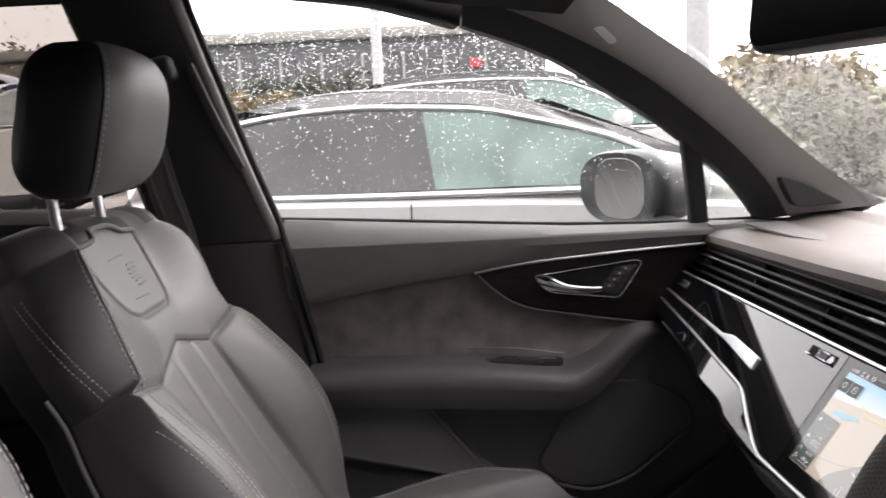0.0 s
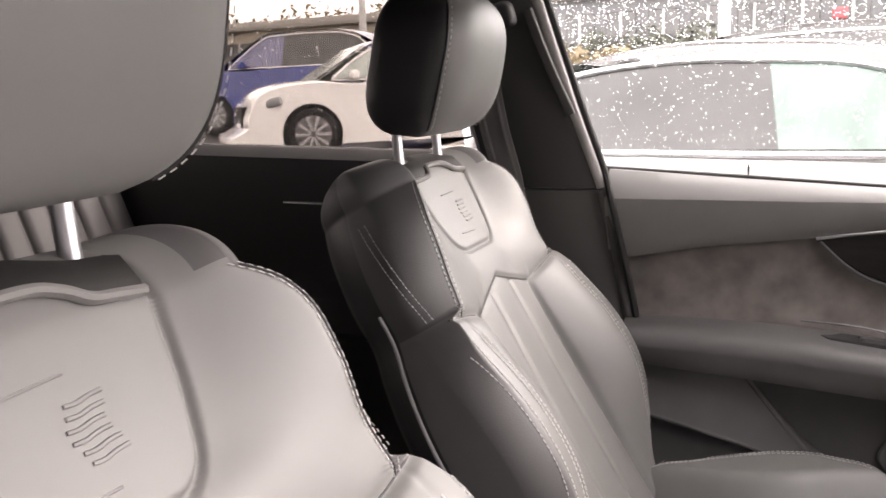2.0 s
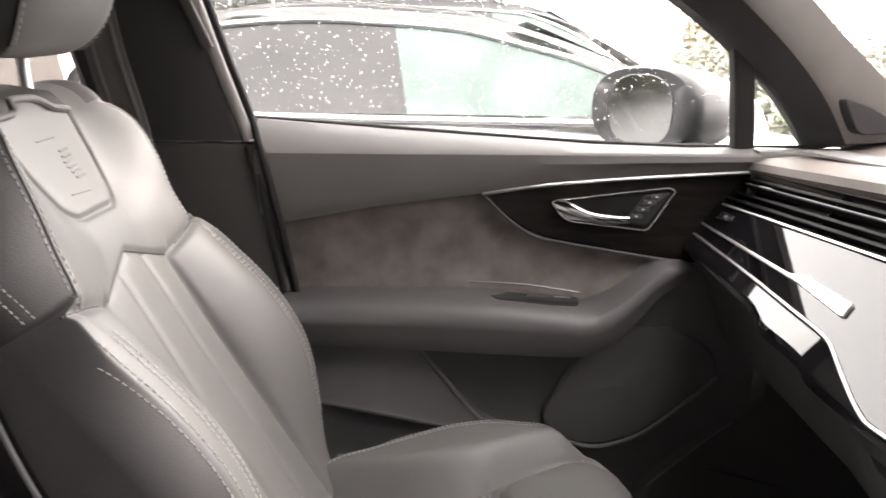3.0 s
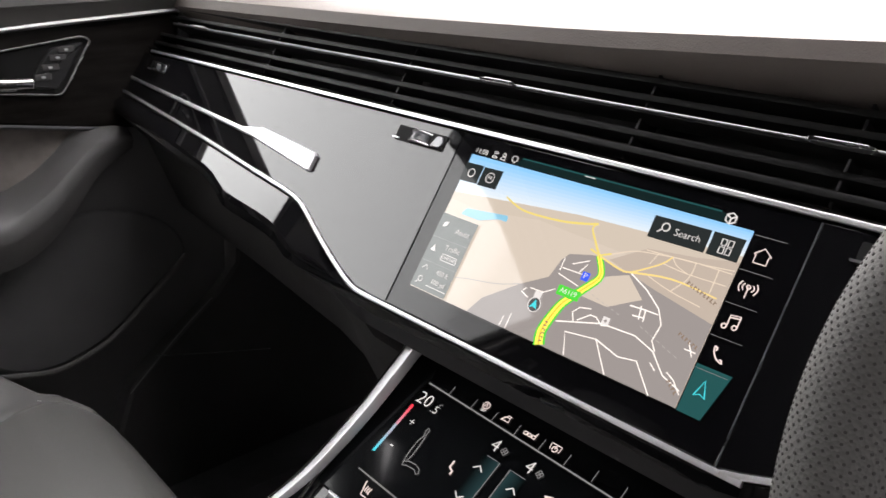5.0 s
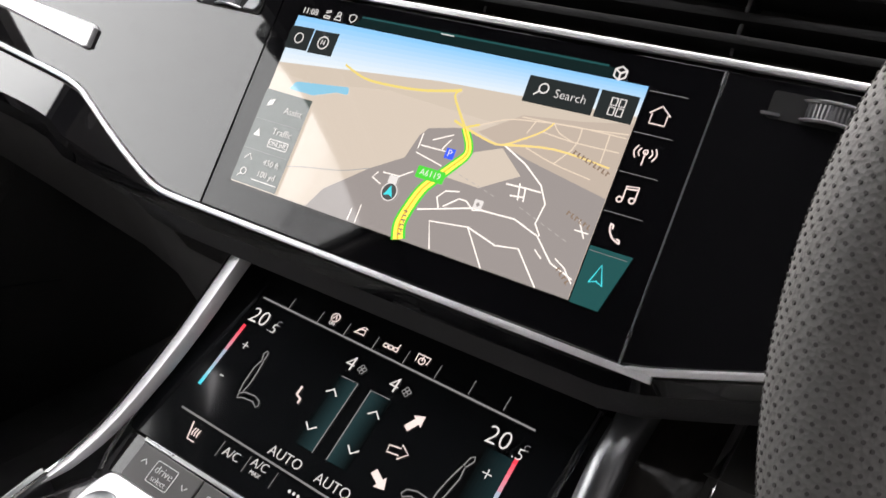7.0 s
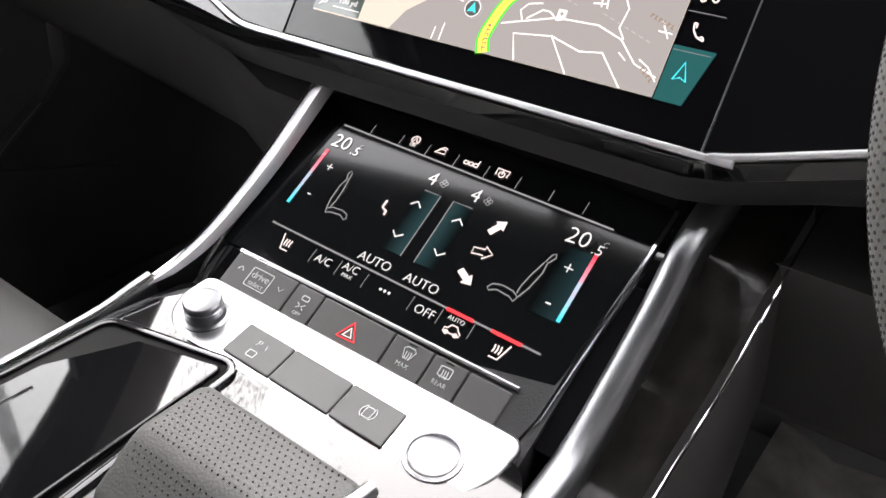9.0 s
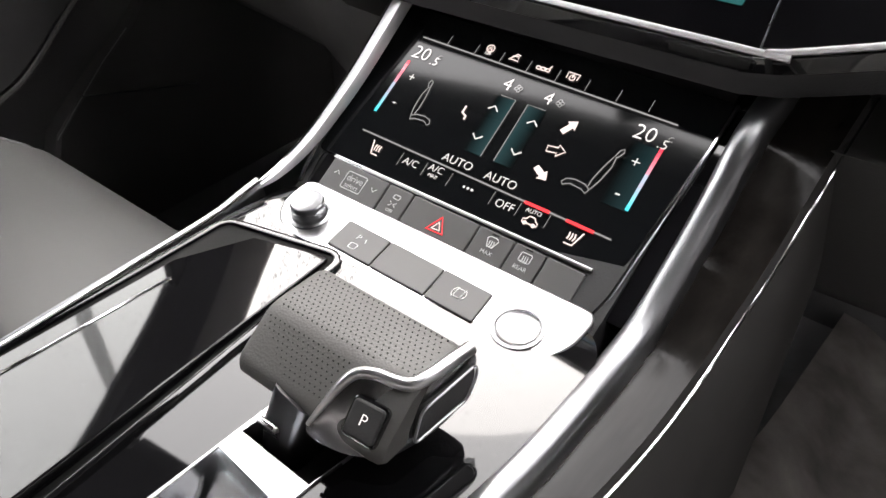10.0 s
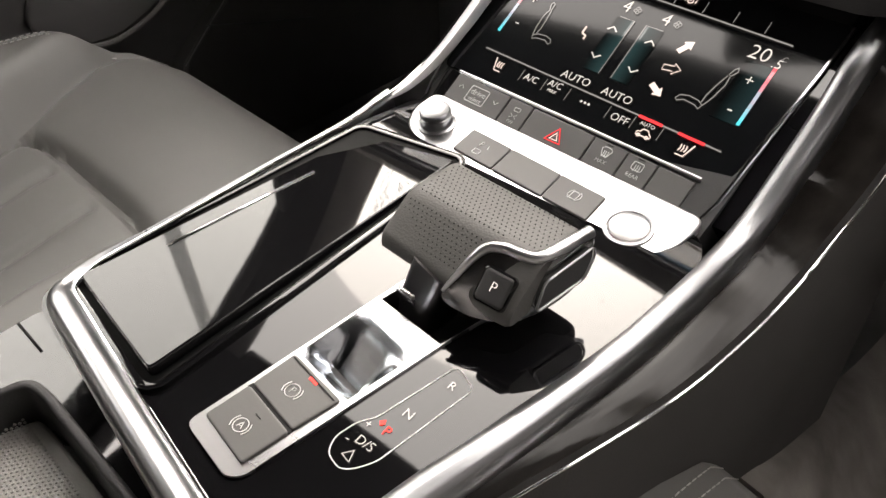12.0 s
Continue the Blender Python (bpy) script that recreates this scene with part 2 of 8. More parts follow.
def spline(pts, n=8, closed=False):
    """A smooth curve through the points (Catmull-Rom)."""
    p = [Vector(q) for q in pts]
    out = []
    m = len(p)
    for i in range(m if closed else m - 1):
        if closed:
            a, b, c, d = p[i - 1], p[i], p[(i + 1) % m], p[(i + 2) % m]
        else:
            a, b, c, d = p[max(i - 1, 0)], p[i], p[i + 1], p[min(i + 2, m - 1)]
        for k in range(n):
            t = k / n
            out.append(0.5 * ((2 * b) + (c - a) * t + (2 * a - 5 * b + 4 * c - d) * t * t + (3 * b - a - 3 * c + d) * t ** 3))
    if not closed:
        out.append(p[-1])
    return out


def add_sweep(bm, path, profile, up, closed=False, scale=None):
    """Sweeps a closed profile (side, up) along the path; the profile's up stays near the given up."""
    path = [Vector(p) for p in path]
    rings = []
    n = len(path)
    for i, p in enumerate(path):
        a = path[(i - 1) % n] if closed or i else p
        b = path[(i + 1) % n] if closed or i < n - 1 else p
        t = (b - a).normalized()
        side = t.cross(Vector(up)).normalized()
        u = side.cross(t)
        k = scale[i] if scale else 1.0
        rings.append([bm.verts.new(p + side * (x * k) + u * (y * k)) for x, y in profile])
    m = len(profile)
    for i in range(n if closed else n - 1):
        a, b = rings[i], rings[(i + 1) % n]
        for j in range(m):
            bm.faces.new((a[j], a[(j + 1) % m], b[(j + 1) % m], b[j]))
    if not closed:
        bm.faces.new(list(reversed(rings[0])))
        bm.faces.new(rings[-1])


def sweep(path, profile, up=(0, 0, 1), closed=False, scale=None):
    bm = bmesh.new()
    add_sweep(bm, path, profile, up, closed, scale)
    return bm


def oval(a, b=None, n=10):
    b = a if b is None else b
    return [(a * math.cos(2 * math.pi * k / n), b * math.sin(2 * math.pi * k / n)) for k in range(n)]


def skin(rows, closed=False, cap=False):
    """A surface through rows of points of equal number."""
    bm = bmesh.new()
    add_skin(bm, rows, closed, cap)
    return bm


def add_skin(bm, rows, closed=False, cap=False):
    vs = [[bm.verts.new(p) for p in r] for r in rows]
    m = len(rows[0])
    for a, b in zip(vs, vs[1:]):
        for j in range(m if closed else m - 1):
            bm.faces.new((a[j], a[(j + 1) % m], b[(j + 1) % m], b[j]))
    if cap:
        bm.faces.new(list(reversed(vs[0])))
        bm.faces.new(vs[-1])


def ease(x):
    x = min(1.0, max(0.0, x))
    return x * x * (3 - 2 * x)


def linear(tab, x):
    if x <= tab[0][0]:
        return tab[0][1]
    for (a, fa), (b, fb) in zip(tab, tab[1:]):
        if x <= b:
            return fa + (fb - fa) * (x - a) / (b - a)
    return tab[-1][1]


def letters(text, m, size, material, parent, name="lettering", depth=0.0003, align='CENTER', lift=0.0004, label="", thin=0.018):
    cu = bpy.data.curves.new(name, 'FONT')
    cu.body, cu.size, cu.extrude = text, size, depth / 2
    cu.align_x, cu.align_y = align, 'CENTER'
    cu.resolution_u = 3
    cu.offset = -thin * size
    tmp = new("lettering_tmp", cu)
    bpy.context.view_layer.update()
    me = bpy.data.meshes.new_from_object(tmp.evaluated_get(bpy.context.evaluated_depsgraph_get()))
    bpy.data.objects.remove(tmp)
    me.transform(m @ Matrix.Translation((0, 0, lift)))
    me.name = name
    me.materials.clear()
    me.materials.append(material)
    ob = new(name, me)
    ob.parent = parent
    if label:
        tagged(ob, label=label)
    return ob


def stroke(bm, pts, m, w=0.0004, lift=0.0004, closed=False, h=0.0002):
    """A thin raised line of width 2w along points of the plane of m."""
    path = [m @ Vector((x, y, lift)) for x, y in pts]
    add_sweep(bm, path, [(-w, 0), (w, 0), (w, h), (-w, h)], m.col[2].to_3d(), closed)


def strokes(name, lines, m, material, parent, w=0.0004, lift=0.0004, label=""):
    bm = bmesh.new()
    for ln in lines:
        closed = ln[0] == "o"
        stroke(bm, ln[1:] if closed else ln, m, w, lift, closed)
    return part(name, bm, material, parent, label)


def each_stroke(name, lines, m, material, parent, w=0.0004, lift=0.0004):
    """Every line as a part of its own."""
    return [strokes(name, [ln], m, material, parent, w, lift) for ln in lines]


def curve_table(tab, x):
    """A smooth curve through the rows of a table."""
    if x <= tab[0][0]:
        return tab[0][1]
    n = len(tab)
    for i in range(n - 1):
        (a, fa), (b, fb) = tab[i], tab[i + 1]
        if x <= b:
            h = b - a
            t = (x - a) / h
            sl = (fb - fa) / h
            s0 = sl if i == 0 else ((fa - tab[i - 1][1]) / (a - tab[i - 1][0]) + sl) / 2
            s1 = sl if i == n - 2 else ((tab[i + 2][1] - fb) / (tab[i + 2][0] - b) + sl) / 2
            return fa * (2 * t ** 3 - 3 * t * t + 1) + fb * (3 * t * t - 2 * t ** 3) + h * (s0 * (t ** 3 - 2 * t * t + t) + s1 * (t ** 3 - t * t))
    return tab[-1][1]


# ---- the car's shell: floor, roof, pillars, glass ----
def at_y(y):
    """The plane of a door at y: local x forward, local y up, normal towards the cabin."""
    return frame_of((0, y, 0), (1, 0, 0), (0, 0, 1))


cabin_floor = part("floor", box_bm(pose(0.05, 0, 0.36), (2.9, 1.62, 0.04), 0.01), CARPET)
tagged(cabin_floor, "black carpeted car floor below the seats", "floor", kind="structure")

# roof: a curved panel with a thick edge
rows = []
for i in range(25):
    x = -1.75 + 2.24 * i / 24
    top = 1.545 - 0.06 * max(0, (x + 0.3) / 0.85) ** 2 * (1 if x > -0.3 else 0) - 0.05 * (max(0, -x - 0.9) / 0.85) ** 2 + 0.014 * ease((0.35 - x) / 0.3)
    rows.append([Vector((x - 0.045 * (abs(y) / 0.6) ** 2 * max(0, x) / 0.49, y, top - 0.05 * (abs(y) / 0.6) ** 2.6)) for y in [(-0.6 + 1.2 * j / 16) for j in range(17)]])
under = [[p - Vector((0, 0, 0.035)) for p in r] for r in rows]
bm = bmesh.new()
vt = [[bm.verts.new(p) for p in r] for r in rows]
vb = [[bm.verts.new(p) for p in r] for r in under]
ni, nj = len(rows), len(rows[0])
for i in range(ni - 1):
    for j in range(nj - 1):
        bm.faces.new((vt[i][j], vt[i + 1][j], vt[i + 1][j + 1], vt[i][j + 1]))
        bm.faces.new((vb[i][j], vb[i][j + 1], vb[i + 1][j + 1], vb[i + 1][j]))
for i in range(ni - 1):
    for j in (0, nj - 1):
        bm.faces.new((vt[i][j], vt[i + 1][j], vb[i + 1][j], vb[i][j]))
for j in range(nj - 1):
    for i in (0, ni - 1):
        bm.faces.new((vt[i][j], vt[i][j + 1], vb[i][j + 1], vb[i][j]))
ceiling = part("ceiling", bm, HEADLINER)
tagged(ceiling, "black cloth headliner of the car roof", "ceiling", kind="structure")


# passenger-side A pillar, its grey lining between window and windscreen edge, curved
AP_IN = [(0.30, 1.405), (0.428, 1.357), (0.531, 1.296), (0.625, 1.236), (0.72, 1.160), (0.765, 1.112), (0.79, 1.078)]
AP_FOLD = [(0.3005, 1.4468), (0.4276, 1.3963), (0.5558, 1.3307), (0.6587, 1.257), (0.7385, 1.1914), (0.7899, 1.1339), (0.8172, 1.0885)]
AP_OUT = [(0.3624, 1.5055), (0.4953, 1.437), (0.5761, 1.3849), (0.6773, 1.3164), (0.7806, 1.2316), (0.8858, 1.1498), (0.9707, 1.1017)]
for side, nm in ((1, "north"), (-1, "south")):
    rows = []
    for a, f, o in zip(spline([(*p, 0) for p in AP_IN], 5), spline([(*p, 0) for p in AP_FOLD], 5), spline([(*p, 0) for p in AP_OUT], 5)):
        yi, yf, yo = 0.725, 0.692, 0.668
        lean = -0.10 * max(0, (a.y - 1.1) / 0.4)
        r = [(a.x - 0.004, yi + 0.03 + lean, a.y), (a.x, yi + lean, a.y), (a.x * 0.6 + f.x * 0.4, yi * 0.55 + yf * 0.45 + lean - 0.004, a.y * 0.55 + f.y * 0.45),
             (f.x, yf + lean - 0.004, f.y), (f.x * 0.8 + o.x * 0.2, yf * 0.85 + yo * 0.15 + lean - 0.008, f.y * 0.8 + o.y * 0.2),
             (f.x * 0.4 + o.x * 0.6, yf * 0.4 + yo * 0.6 + lean - 0.006, f.y * 0.4 + o.y * 0.6),
             (o.x, yo + lean, o.y), (o.x - 0.006, yo + 0.015 + lean, o.y - 0.001), (o.x - 0.05, yo + 0.07 + lean, o.y - 0.04), (a.x + 0.01, yi + 0.05 + lean, a.y + 0.01)]
        rows.append([Vector((x, y * side, z)) for x, y, z in r])
    ob = part("a_pillar", skin(rows, True, True), PILLAR_GREY, None, "", 60)
    # black skin over the window-side fold paints the shade that falls there
    part("pillar_fold_shade", skin([[Vector((p.x - 0.001, p.y - 0.003 * side, p.z - 0.001)) for p in r[0:4]] for r in rows]), SOFT_BLACK, ob, "painted shade on the pillar's inner fold")
    tagged(ob, "grey cloth-lined windscreen pillar of the car", "car pillar", kind="structure")
    # small black tweeter cover at its foot
    if side == 1:
        cover = prism(round_corners([(0.790, 1.154), (0.831, 1.142), (0.898, 1.106), (0.817, 1.103)], 0.012), at_y(0.662), -0.02, 0.003, 0.002)
        part("speaker_cover", cover, SOFT_BLACK, ob, "black perforated tweeter cover")
        badge = prism(round_corners([(0.489, 1.386), (0.503, 1.391), (0.527, 1.367), (0.514, 1.361)], 0.006), frame_of((0, 0.607, 0), (1, 0, 0), (0, 0, 1)), -0.006, 0.0015, 0.0008)
        part("airbag_badge", badge, mat("pale_badge", (0.3, 0.29, 0.28), 0.6), ob, "pale oval airbag badge")

# roof rail above the passenger window
rail = [(0.30, 0.70, 1.436), (0.225, 0.686, 1.457), (0.15, 0.674, 1.474), (0.0, 0.664, 1.492), (-0.15, 0.655, 1.495), (-0.6, 0.645, 1.488), (-1.2, 0.63, 1.42), (-1.7, 0.60, 1.33)]
for side in (1, -1):
    ob = part("roof_rail", sweep(spline([(x, y * side, z) for x, y, z in rail], 5), round_corners([(-0.045, -0.03), (0.045, -0.03), (0.045, 0.03), (-0.045, 0.03)], 0.02), (0, 0, 1)), HEADLINER)
    tagged(ob, "black lining along the roof edge above the windows", "roof rail", kind="structure")
ob = part("windscreen_header", sweep(spline([(0.462, -0.60, 1.468), (0.50, -0.3, 1.492), (0.51, 0, 1.50), (0.50, 0.3, 1.492), (0.462, 0.60, 1.468)], 6), round_corners([(-0.024, -0.022), (0.024, -0.022), (0.024, 0.022), (-0.024, 0.022)], 0.012)), HEADLINER)
tagged(ob, "black header above the windscreen", "windscreen header", kind="structure")

# B pillar: grey lower trim, black upper trim with a long slot, seat belt guide
def b_pillar(side):
    root = thing("b_pillar", "black and grey trim pillar between front and rear car doors", "car pillar", kind="structure")
    FR = [(1.47, -0.125), (1.36, -0.093), (1.20, -0.045), (1.09, -0.008), (0.98, 0.018), (0.87, 0.038), (0.70, 0.052), (0.42, 0.06)]
    RE = [(1.47, -0.30), (1.36, -0.27), (1.20, -0.235), (1.09, -0.21), (0.98, -0.20), (0.87, -0.19), (0.70, -0.18), (0.42, -0.18)]
    def surf(z0, z1, n, off):
        rows = []
        for i in range(n + 1):
            z = z0 + (z1 - z0) * i / n
            xf, xr = linear(sorted(FR), z), linear(sorted(RE), z)
            yin = linear([(0.42, 0.70), (1.09, 0.69), (1.47, 0.625)], z) - off
            r = []
            for k, (fx, dy) in enumerate(((0.0, 0.05), (0.0, 0.012), (0.04, 0.002), (0.12, -0.004), (0.35, -0.008), (0.7, -0.006), (0.94, 0.004), (1.0, 0.02), (1.0, 0.06))):
                r.append(Vector((xf + (xr - xf) * fx, (yin + dy) * side, z)))
            rows.append(r)
        return skin(rows, True, True)
    part("upper_trim", surf(1.086, 1.49, 14, 0.004), mat("charcoal_trim", (0.040, 0.039, 0.038), 0.75, grain=0.4, grain_scale=1000), root)
    LOWER = mat("dark_grey_trim", (0.070, 0.068, 0.066), 0.6, grain=0.35, grain_scale=900, mottle=0.06)
    part("lower_trim", surf(0.42, 1.082, 18, 0.0), LOWER, root)
    for z0, z1 in ((0.46, 1.080), (1.087, 1.48)):
        zs = [z0 + (z1 - z0) * i / 12 for i in range(13)]
        # upper run is paler: light from the windscreen put into its colour
        part("edge_trim", sweep(spline([(linear(sorted(FR), z) - 0.004, (linear([(0.42, 0.70), (1.09, 0.69), (1.47, 0.625)], z) + 0.002) * side, z) for z in zs], 3), oval(0.0085, 0.008, 10), (0, 1, 0)), mat("lit_edge_trim", (0.34, 0.33, 0.315), 0.6, mottle=0.06) if z0 > 1 else LOWER, root, "grey edge trim along the door opening")
    # bright edge facing the door opening
    zs = [0.45 + 1.03 * i / 28 for i in range(29)]
    part("door_seal", sweep([(linear(sorted(FR), z) + 0.009, linear([(0.42, 0.700), (0.90, 0.694), (0.97, 0.681), (1.07, 0.680), (1.10, 0.692), (1.12, 0.698), (1.47, 0.640)], z) * side, z) for z in zs], oval(0.0055, 0.007, 8), (0, 1, 0)), RUBBER, root, "black rubber door seal")
    # slot cover of the belt height slider
    part("belt_slider", sweep(spline([(-0.112, 0.628 * side, 1.363), (-0.085, 0.642 * side, 1.285), (-0.054, 0.664 * side, 1.205)], 6), round_corners([(-0.007, -0.006), (0.007, -0.006), (0.007, 0.006), (-0.007, 0.006)], 0.004), (0, 1, 0)), LOWER, root, "dark grey belt height slot cover")
    return root


b_pillar(1)

# seat belt hanging from its loop on the pillar
def seat_belt(side, dx=0.0):
    root = thing("seat_belt", "dark grey seat belt hanging beside the pillar", "seat belt")
    path = spline([(-0.165 + dx, 0.60 * side, 1.335), (-0.172 + dx, 0.598 * side, 1.27), (-0.16 + dx, 0.60 * side, 1.19), (-0.135 + dx, 0.605 * side, 1.08), (-0.12 + dx, 0.61 * side, 0.9), (-0.10 + dx, 0.62 * side, 0.6)], 6)
    part("webbing", sweep(path, [(-0.023, -0.0007), (0.023, -0.0007), (0.023, 0.0007), (-0.023, 0.0007)], (0, 1, 0)), BELT, root)
    for o in (-0.014, 0.014):
        pp = [Vector(p) + Vector((o, -0.002 * side, 0)) for p in path]
        part("woven_rib", sweep(pp, oval(0.0035, 0.0012, 6), (0, 1, 0)), BELT, root)
    part("belt_loop", box_bm(pose(-0.16 + dx, 0.605 * side, 1.35, 0, -15, 0), (0.07, 0.035, 0.04), 0.012, 3), SOFT_BLACK, root)
    part("loop_bolt", sweep([(-0.155 + dx, 0.585 * side, 1.352), (-0.155 + dx, 0.578 * side, 1.352)], oval(0.011, n=12), (0, 0, 1)), CHROME, root)
    return root


seat_belt(1)

# rear body side, tailgate and floor hump close the cabin behind
def rear_door(side):
    root = thing("rear_door", "black rear car door trim with a thin chrome strip", "car door", kind="structure")
    rows = []
    for i in range(13):
        x = -1.15 + 0.93 * i / 12
        zt = 1.150 - 0.03 * (x + 0.45)
        rows.append([Vector((x, y * side, z)) for y, z in ((0.76, zt - 0.008), (0.735, zt), (0.71, zt - 0.004), (0.685, zt - 0.02), (0.675, zt - 0.06), (0.675, 1.0), (0.69, 0.94), (0.69, 0.90), (0.64, 0.88), (0.64, 0.82), (0.69, 0.79), (0.70, 0.45), (0.78, 0.40), (0.78, 0.9))])
    part("door_card", skin(rows, True, True), SOFT_BLACK, root)
    part("trim_strip", sweep([(-0.60, 0.672 * side, 1.054), (-0.49, 0.671 * side, 1.053), (-0.42, 0.671 * side, 1.046)], oval(0.003, 0.002, 8), (0, 1, 0)), CHROME, root)
    return root


for s in (1, -1):
    rear_door(s)

# rear door window frame and panes
def pane(name, pts, y_of, label, material=PANE, t=0.004):
    bm = bmesh.new()
    a = [bm.verts.new((x, y_of(z), z)) for x, z in pts]
    b = [bm.verts.new((x, y_of(z) + (t if y_of(z) > 0 else -t), z)) for x, z in pts]
    n = len(pts)
    bm.faces.new(a), bm.faces.new(list(reversed(b)))
    for i in range(n):
        bm.faces.new((a[i], b[i], b[(i + 1) % n], a[(i + 1) % n]))
    ob = part(name, bm, material)
    ob.visible_shadow = False
    return tagged(ob, label, "window", kind="structure")


def glass_y(z):
    return 0.745 - 0.22 * max(0, z - 1.05)


pane("window_1", [(-0.05, 1.05), (0.665, 1.05), (0.665, 1.245), (0.56, 1.33), (0.42, 1.40), (0.28, 1.45), (-0.12, 1.49)], glass_y, "wet front side window with raindrops on it", PANE_SIDE)
pane("window_2", [(0.675, 1.05), (0.83, 1.05), (0.78, 1.12), (0.70, 1.20), (0.675, 1.225)], glass_y, "small triangular quarter window")
pane("window_3", [(-1.15, 1.12), (-0.25, 1.10), (-0.29, 1.47), (-0.9, 1.46), (-1.1, 1.40)], glass_y, "wet rear side window of the car", PANE_TINT)
pane("window_4", [(-1.15, 1.12), (-0.25, 1.10), (-0.29, 1.47), (-0.9, 1.46), (-1.1, 1.40)], lambda z: -glass_y(z), "rear side window behind the driver", PANE_TINT)

# quarter post between window and quarter glass
ob = part("window_post", sweep([(0.688, 0.728, 1.04), (0.676, 0.722, 1.15), (0.655, 0.700, 1.26)], round_corners([(-0.015, -0.012), (0.015, -0.012), (0.015, 0.012), (-0.015, 0.012)], 0.005), (0, 1, 0)), RUBBER)
tagged(ob, "black upright post in front of the side window", "window post", kind="structure")
# window seals
ob = part("window_seal", sweep(spline([(-0.012, 0.738, 1.112), (0.18, 0.74, 1.10), (0.46, 0.74, 1.082), (0.66, 0.74, 1.077), (0.80, 0.74, 1.077)], 4), oval(0.004, 0.005, 8)), RUBBER)
tagged(ob, "black rubber seal along the door's window sill", "window seal", kind="structure")

# C and D pillars, quarter glass behind and tailgate
for s in (1, -1):
    bm = prism([(-1.12, 0.6), (-1.02, 1.12), (-1.1, 1.40), (-1.0, 1.5), (-1.75, 1.42), (-1.75, 0.4), (-1.2, 0.4)], at_y(0.70 * s), -0.03, 0.03, 0.006)
    tagged(part("c_pillar", bm, HEADLINER), "black rear side wall of the car", "car pillar", kind="structure")
tagged(part("tailgate", prism([(-0.70, 0.36), (0.70, 0.36), (0.70, 1.02), (-0.70, 1.02)], frame_of((-1.75, 0, 0), (0, 1, 0), (0, 0, 1)), -0.05, 0.02, 0.01), SOFT_BLACK), "black tailgate lining below the rear window", "tailgate", kind="structure")
bm = bmesh.new()
q = [bm.verts.new(p) for p in ((-1.75, -0.66, 1.02), (-1.75, 0.66, 1.02), (-1.52, 0.58, 1.45), (-1.52, -0.58, 1.45))]
bm.faces.new(q)
rear_glass = part("rear_window", bm, PANE_TINT)
rear_glass.visible_shadow = False
tagged(rear_glass, "tinted rear window of the car", "window", kind="structure")

# windscreen: one curved sheet
rows = []
for i in range(13):
    y = -0.72 + 1.44 * i / 12
    k = (abs(y) / 0.72) ** 2
    rows.append([Vector((1.13 - 0.17 * k + (0.505 - 0.05 * k - (1.13 - 0.17 * k)) * t, y * (1 - 0.17 * t), 1.06 + (1.502 - 0.03 * k - 1.06) * t + 0.03 * math.sin(math.pi * t))) for t in [j / 8 for j in range(9)]])
screen = part("windscreen", skin(rows), PANE_SCREEN)
screen.visible_shadow = False
tagged(screen, "wet windscreen covered with raindrops", "windscreen", kind="structure")

# front footwell: bulkhead and black kick panels
KICK = [(0.50, 0.36), (1.08, 0.36), (1.08, 1.04), (0.78, 1.04), (0.745, 0.70), (0.711, 0.664), (0.671, 0.635), (0.615, 0.591), (0.578, 0.56)]
tagged(part("bulkhead", prism([(-0.74, 0.36), (0.74, 0.36), (0.74, 1.03), (-0.74, 1.03)], frame_of((1.08, 0, 0), (0, 1, 0), (0, 0, 1)), -0.03, 0.03, 0.01), CARPET), "black carpeted bulkhead of the footwell", "bulkhead", kind="structure")
for s in (1, -1):
    tagged(part("kick_panel", prism(KICK, at_y(0.735 * s), -0.02, 0.02, 0.008), mat("charcoal_kick_panel", (0.11, 0.108, 0.107), 0.55, grain=0.4, grain_scale=900, mottle=0.1)), "black kick panel beside the footwell", "trim panel", kind="structure")
part("door_seam", sweep([(0.577, 0.7125, 0.554), (0.618, 0.7125, 0.590), (0.662, 0.7125, 0.627), (0.705, 0.7125, 0.658)], oval(0.0010, 0.0010, 6), (0, 1, 0)), PIPING, bpy.data.objects["kick_panel"], "grey seam line")
part("sill_line", sweep([(0.617, 0.7118, 0.598), (0.70, 0.7115, 0.573), (0.789, 0.711, 0.549)], oval(0.0011, 0.0011, 6), (0, 1, 0)), CHROME, bpy.data.objects["kick_panel"], "fine bright edge line")
tagged(part("footwell_mat", prism(round_corners([(0.45, -0.06), (0.93, -0.08), (0.95, -0.58), (0.45, -0.60)], 0.05), frame_of((0, 0, 0), (1, 0, 0), (0, 1, 0)) @ pose(0, 0.70, 0), 0.381, 0.389, 0.003), CARPET), "black floor mat in the passenger footwell", "floor mat")

# the driver's footwell: worn grey carpet rising to the tunnel, colour lightened for door light
rows = []
for i in range(13):
    x = 0.50 + 0.55 * i / 12
    z = linear([(0.50, 0.585), (0.68, 0.505), (0.80, 0.455), (1.05, 0.41)], x)
    rows.append([Vector((x, y, zz)) for y, zz in ((-0.135, z), (-0.160, z - 0.004), (-0.20, z - 0.02 - 0.3 * (z - 0.40)), (-0.26, 0.395 + 0.25 * (z - 0.40)), (-0.34, 0.388), (-0.70, 0.386), (-0.70, 0.379), (-0.135, 0.379))])
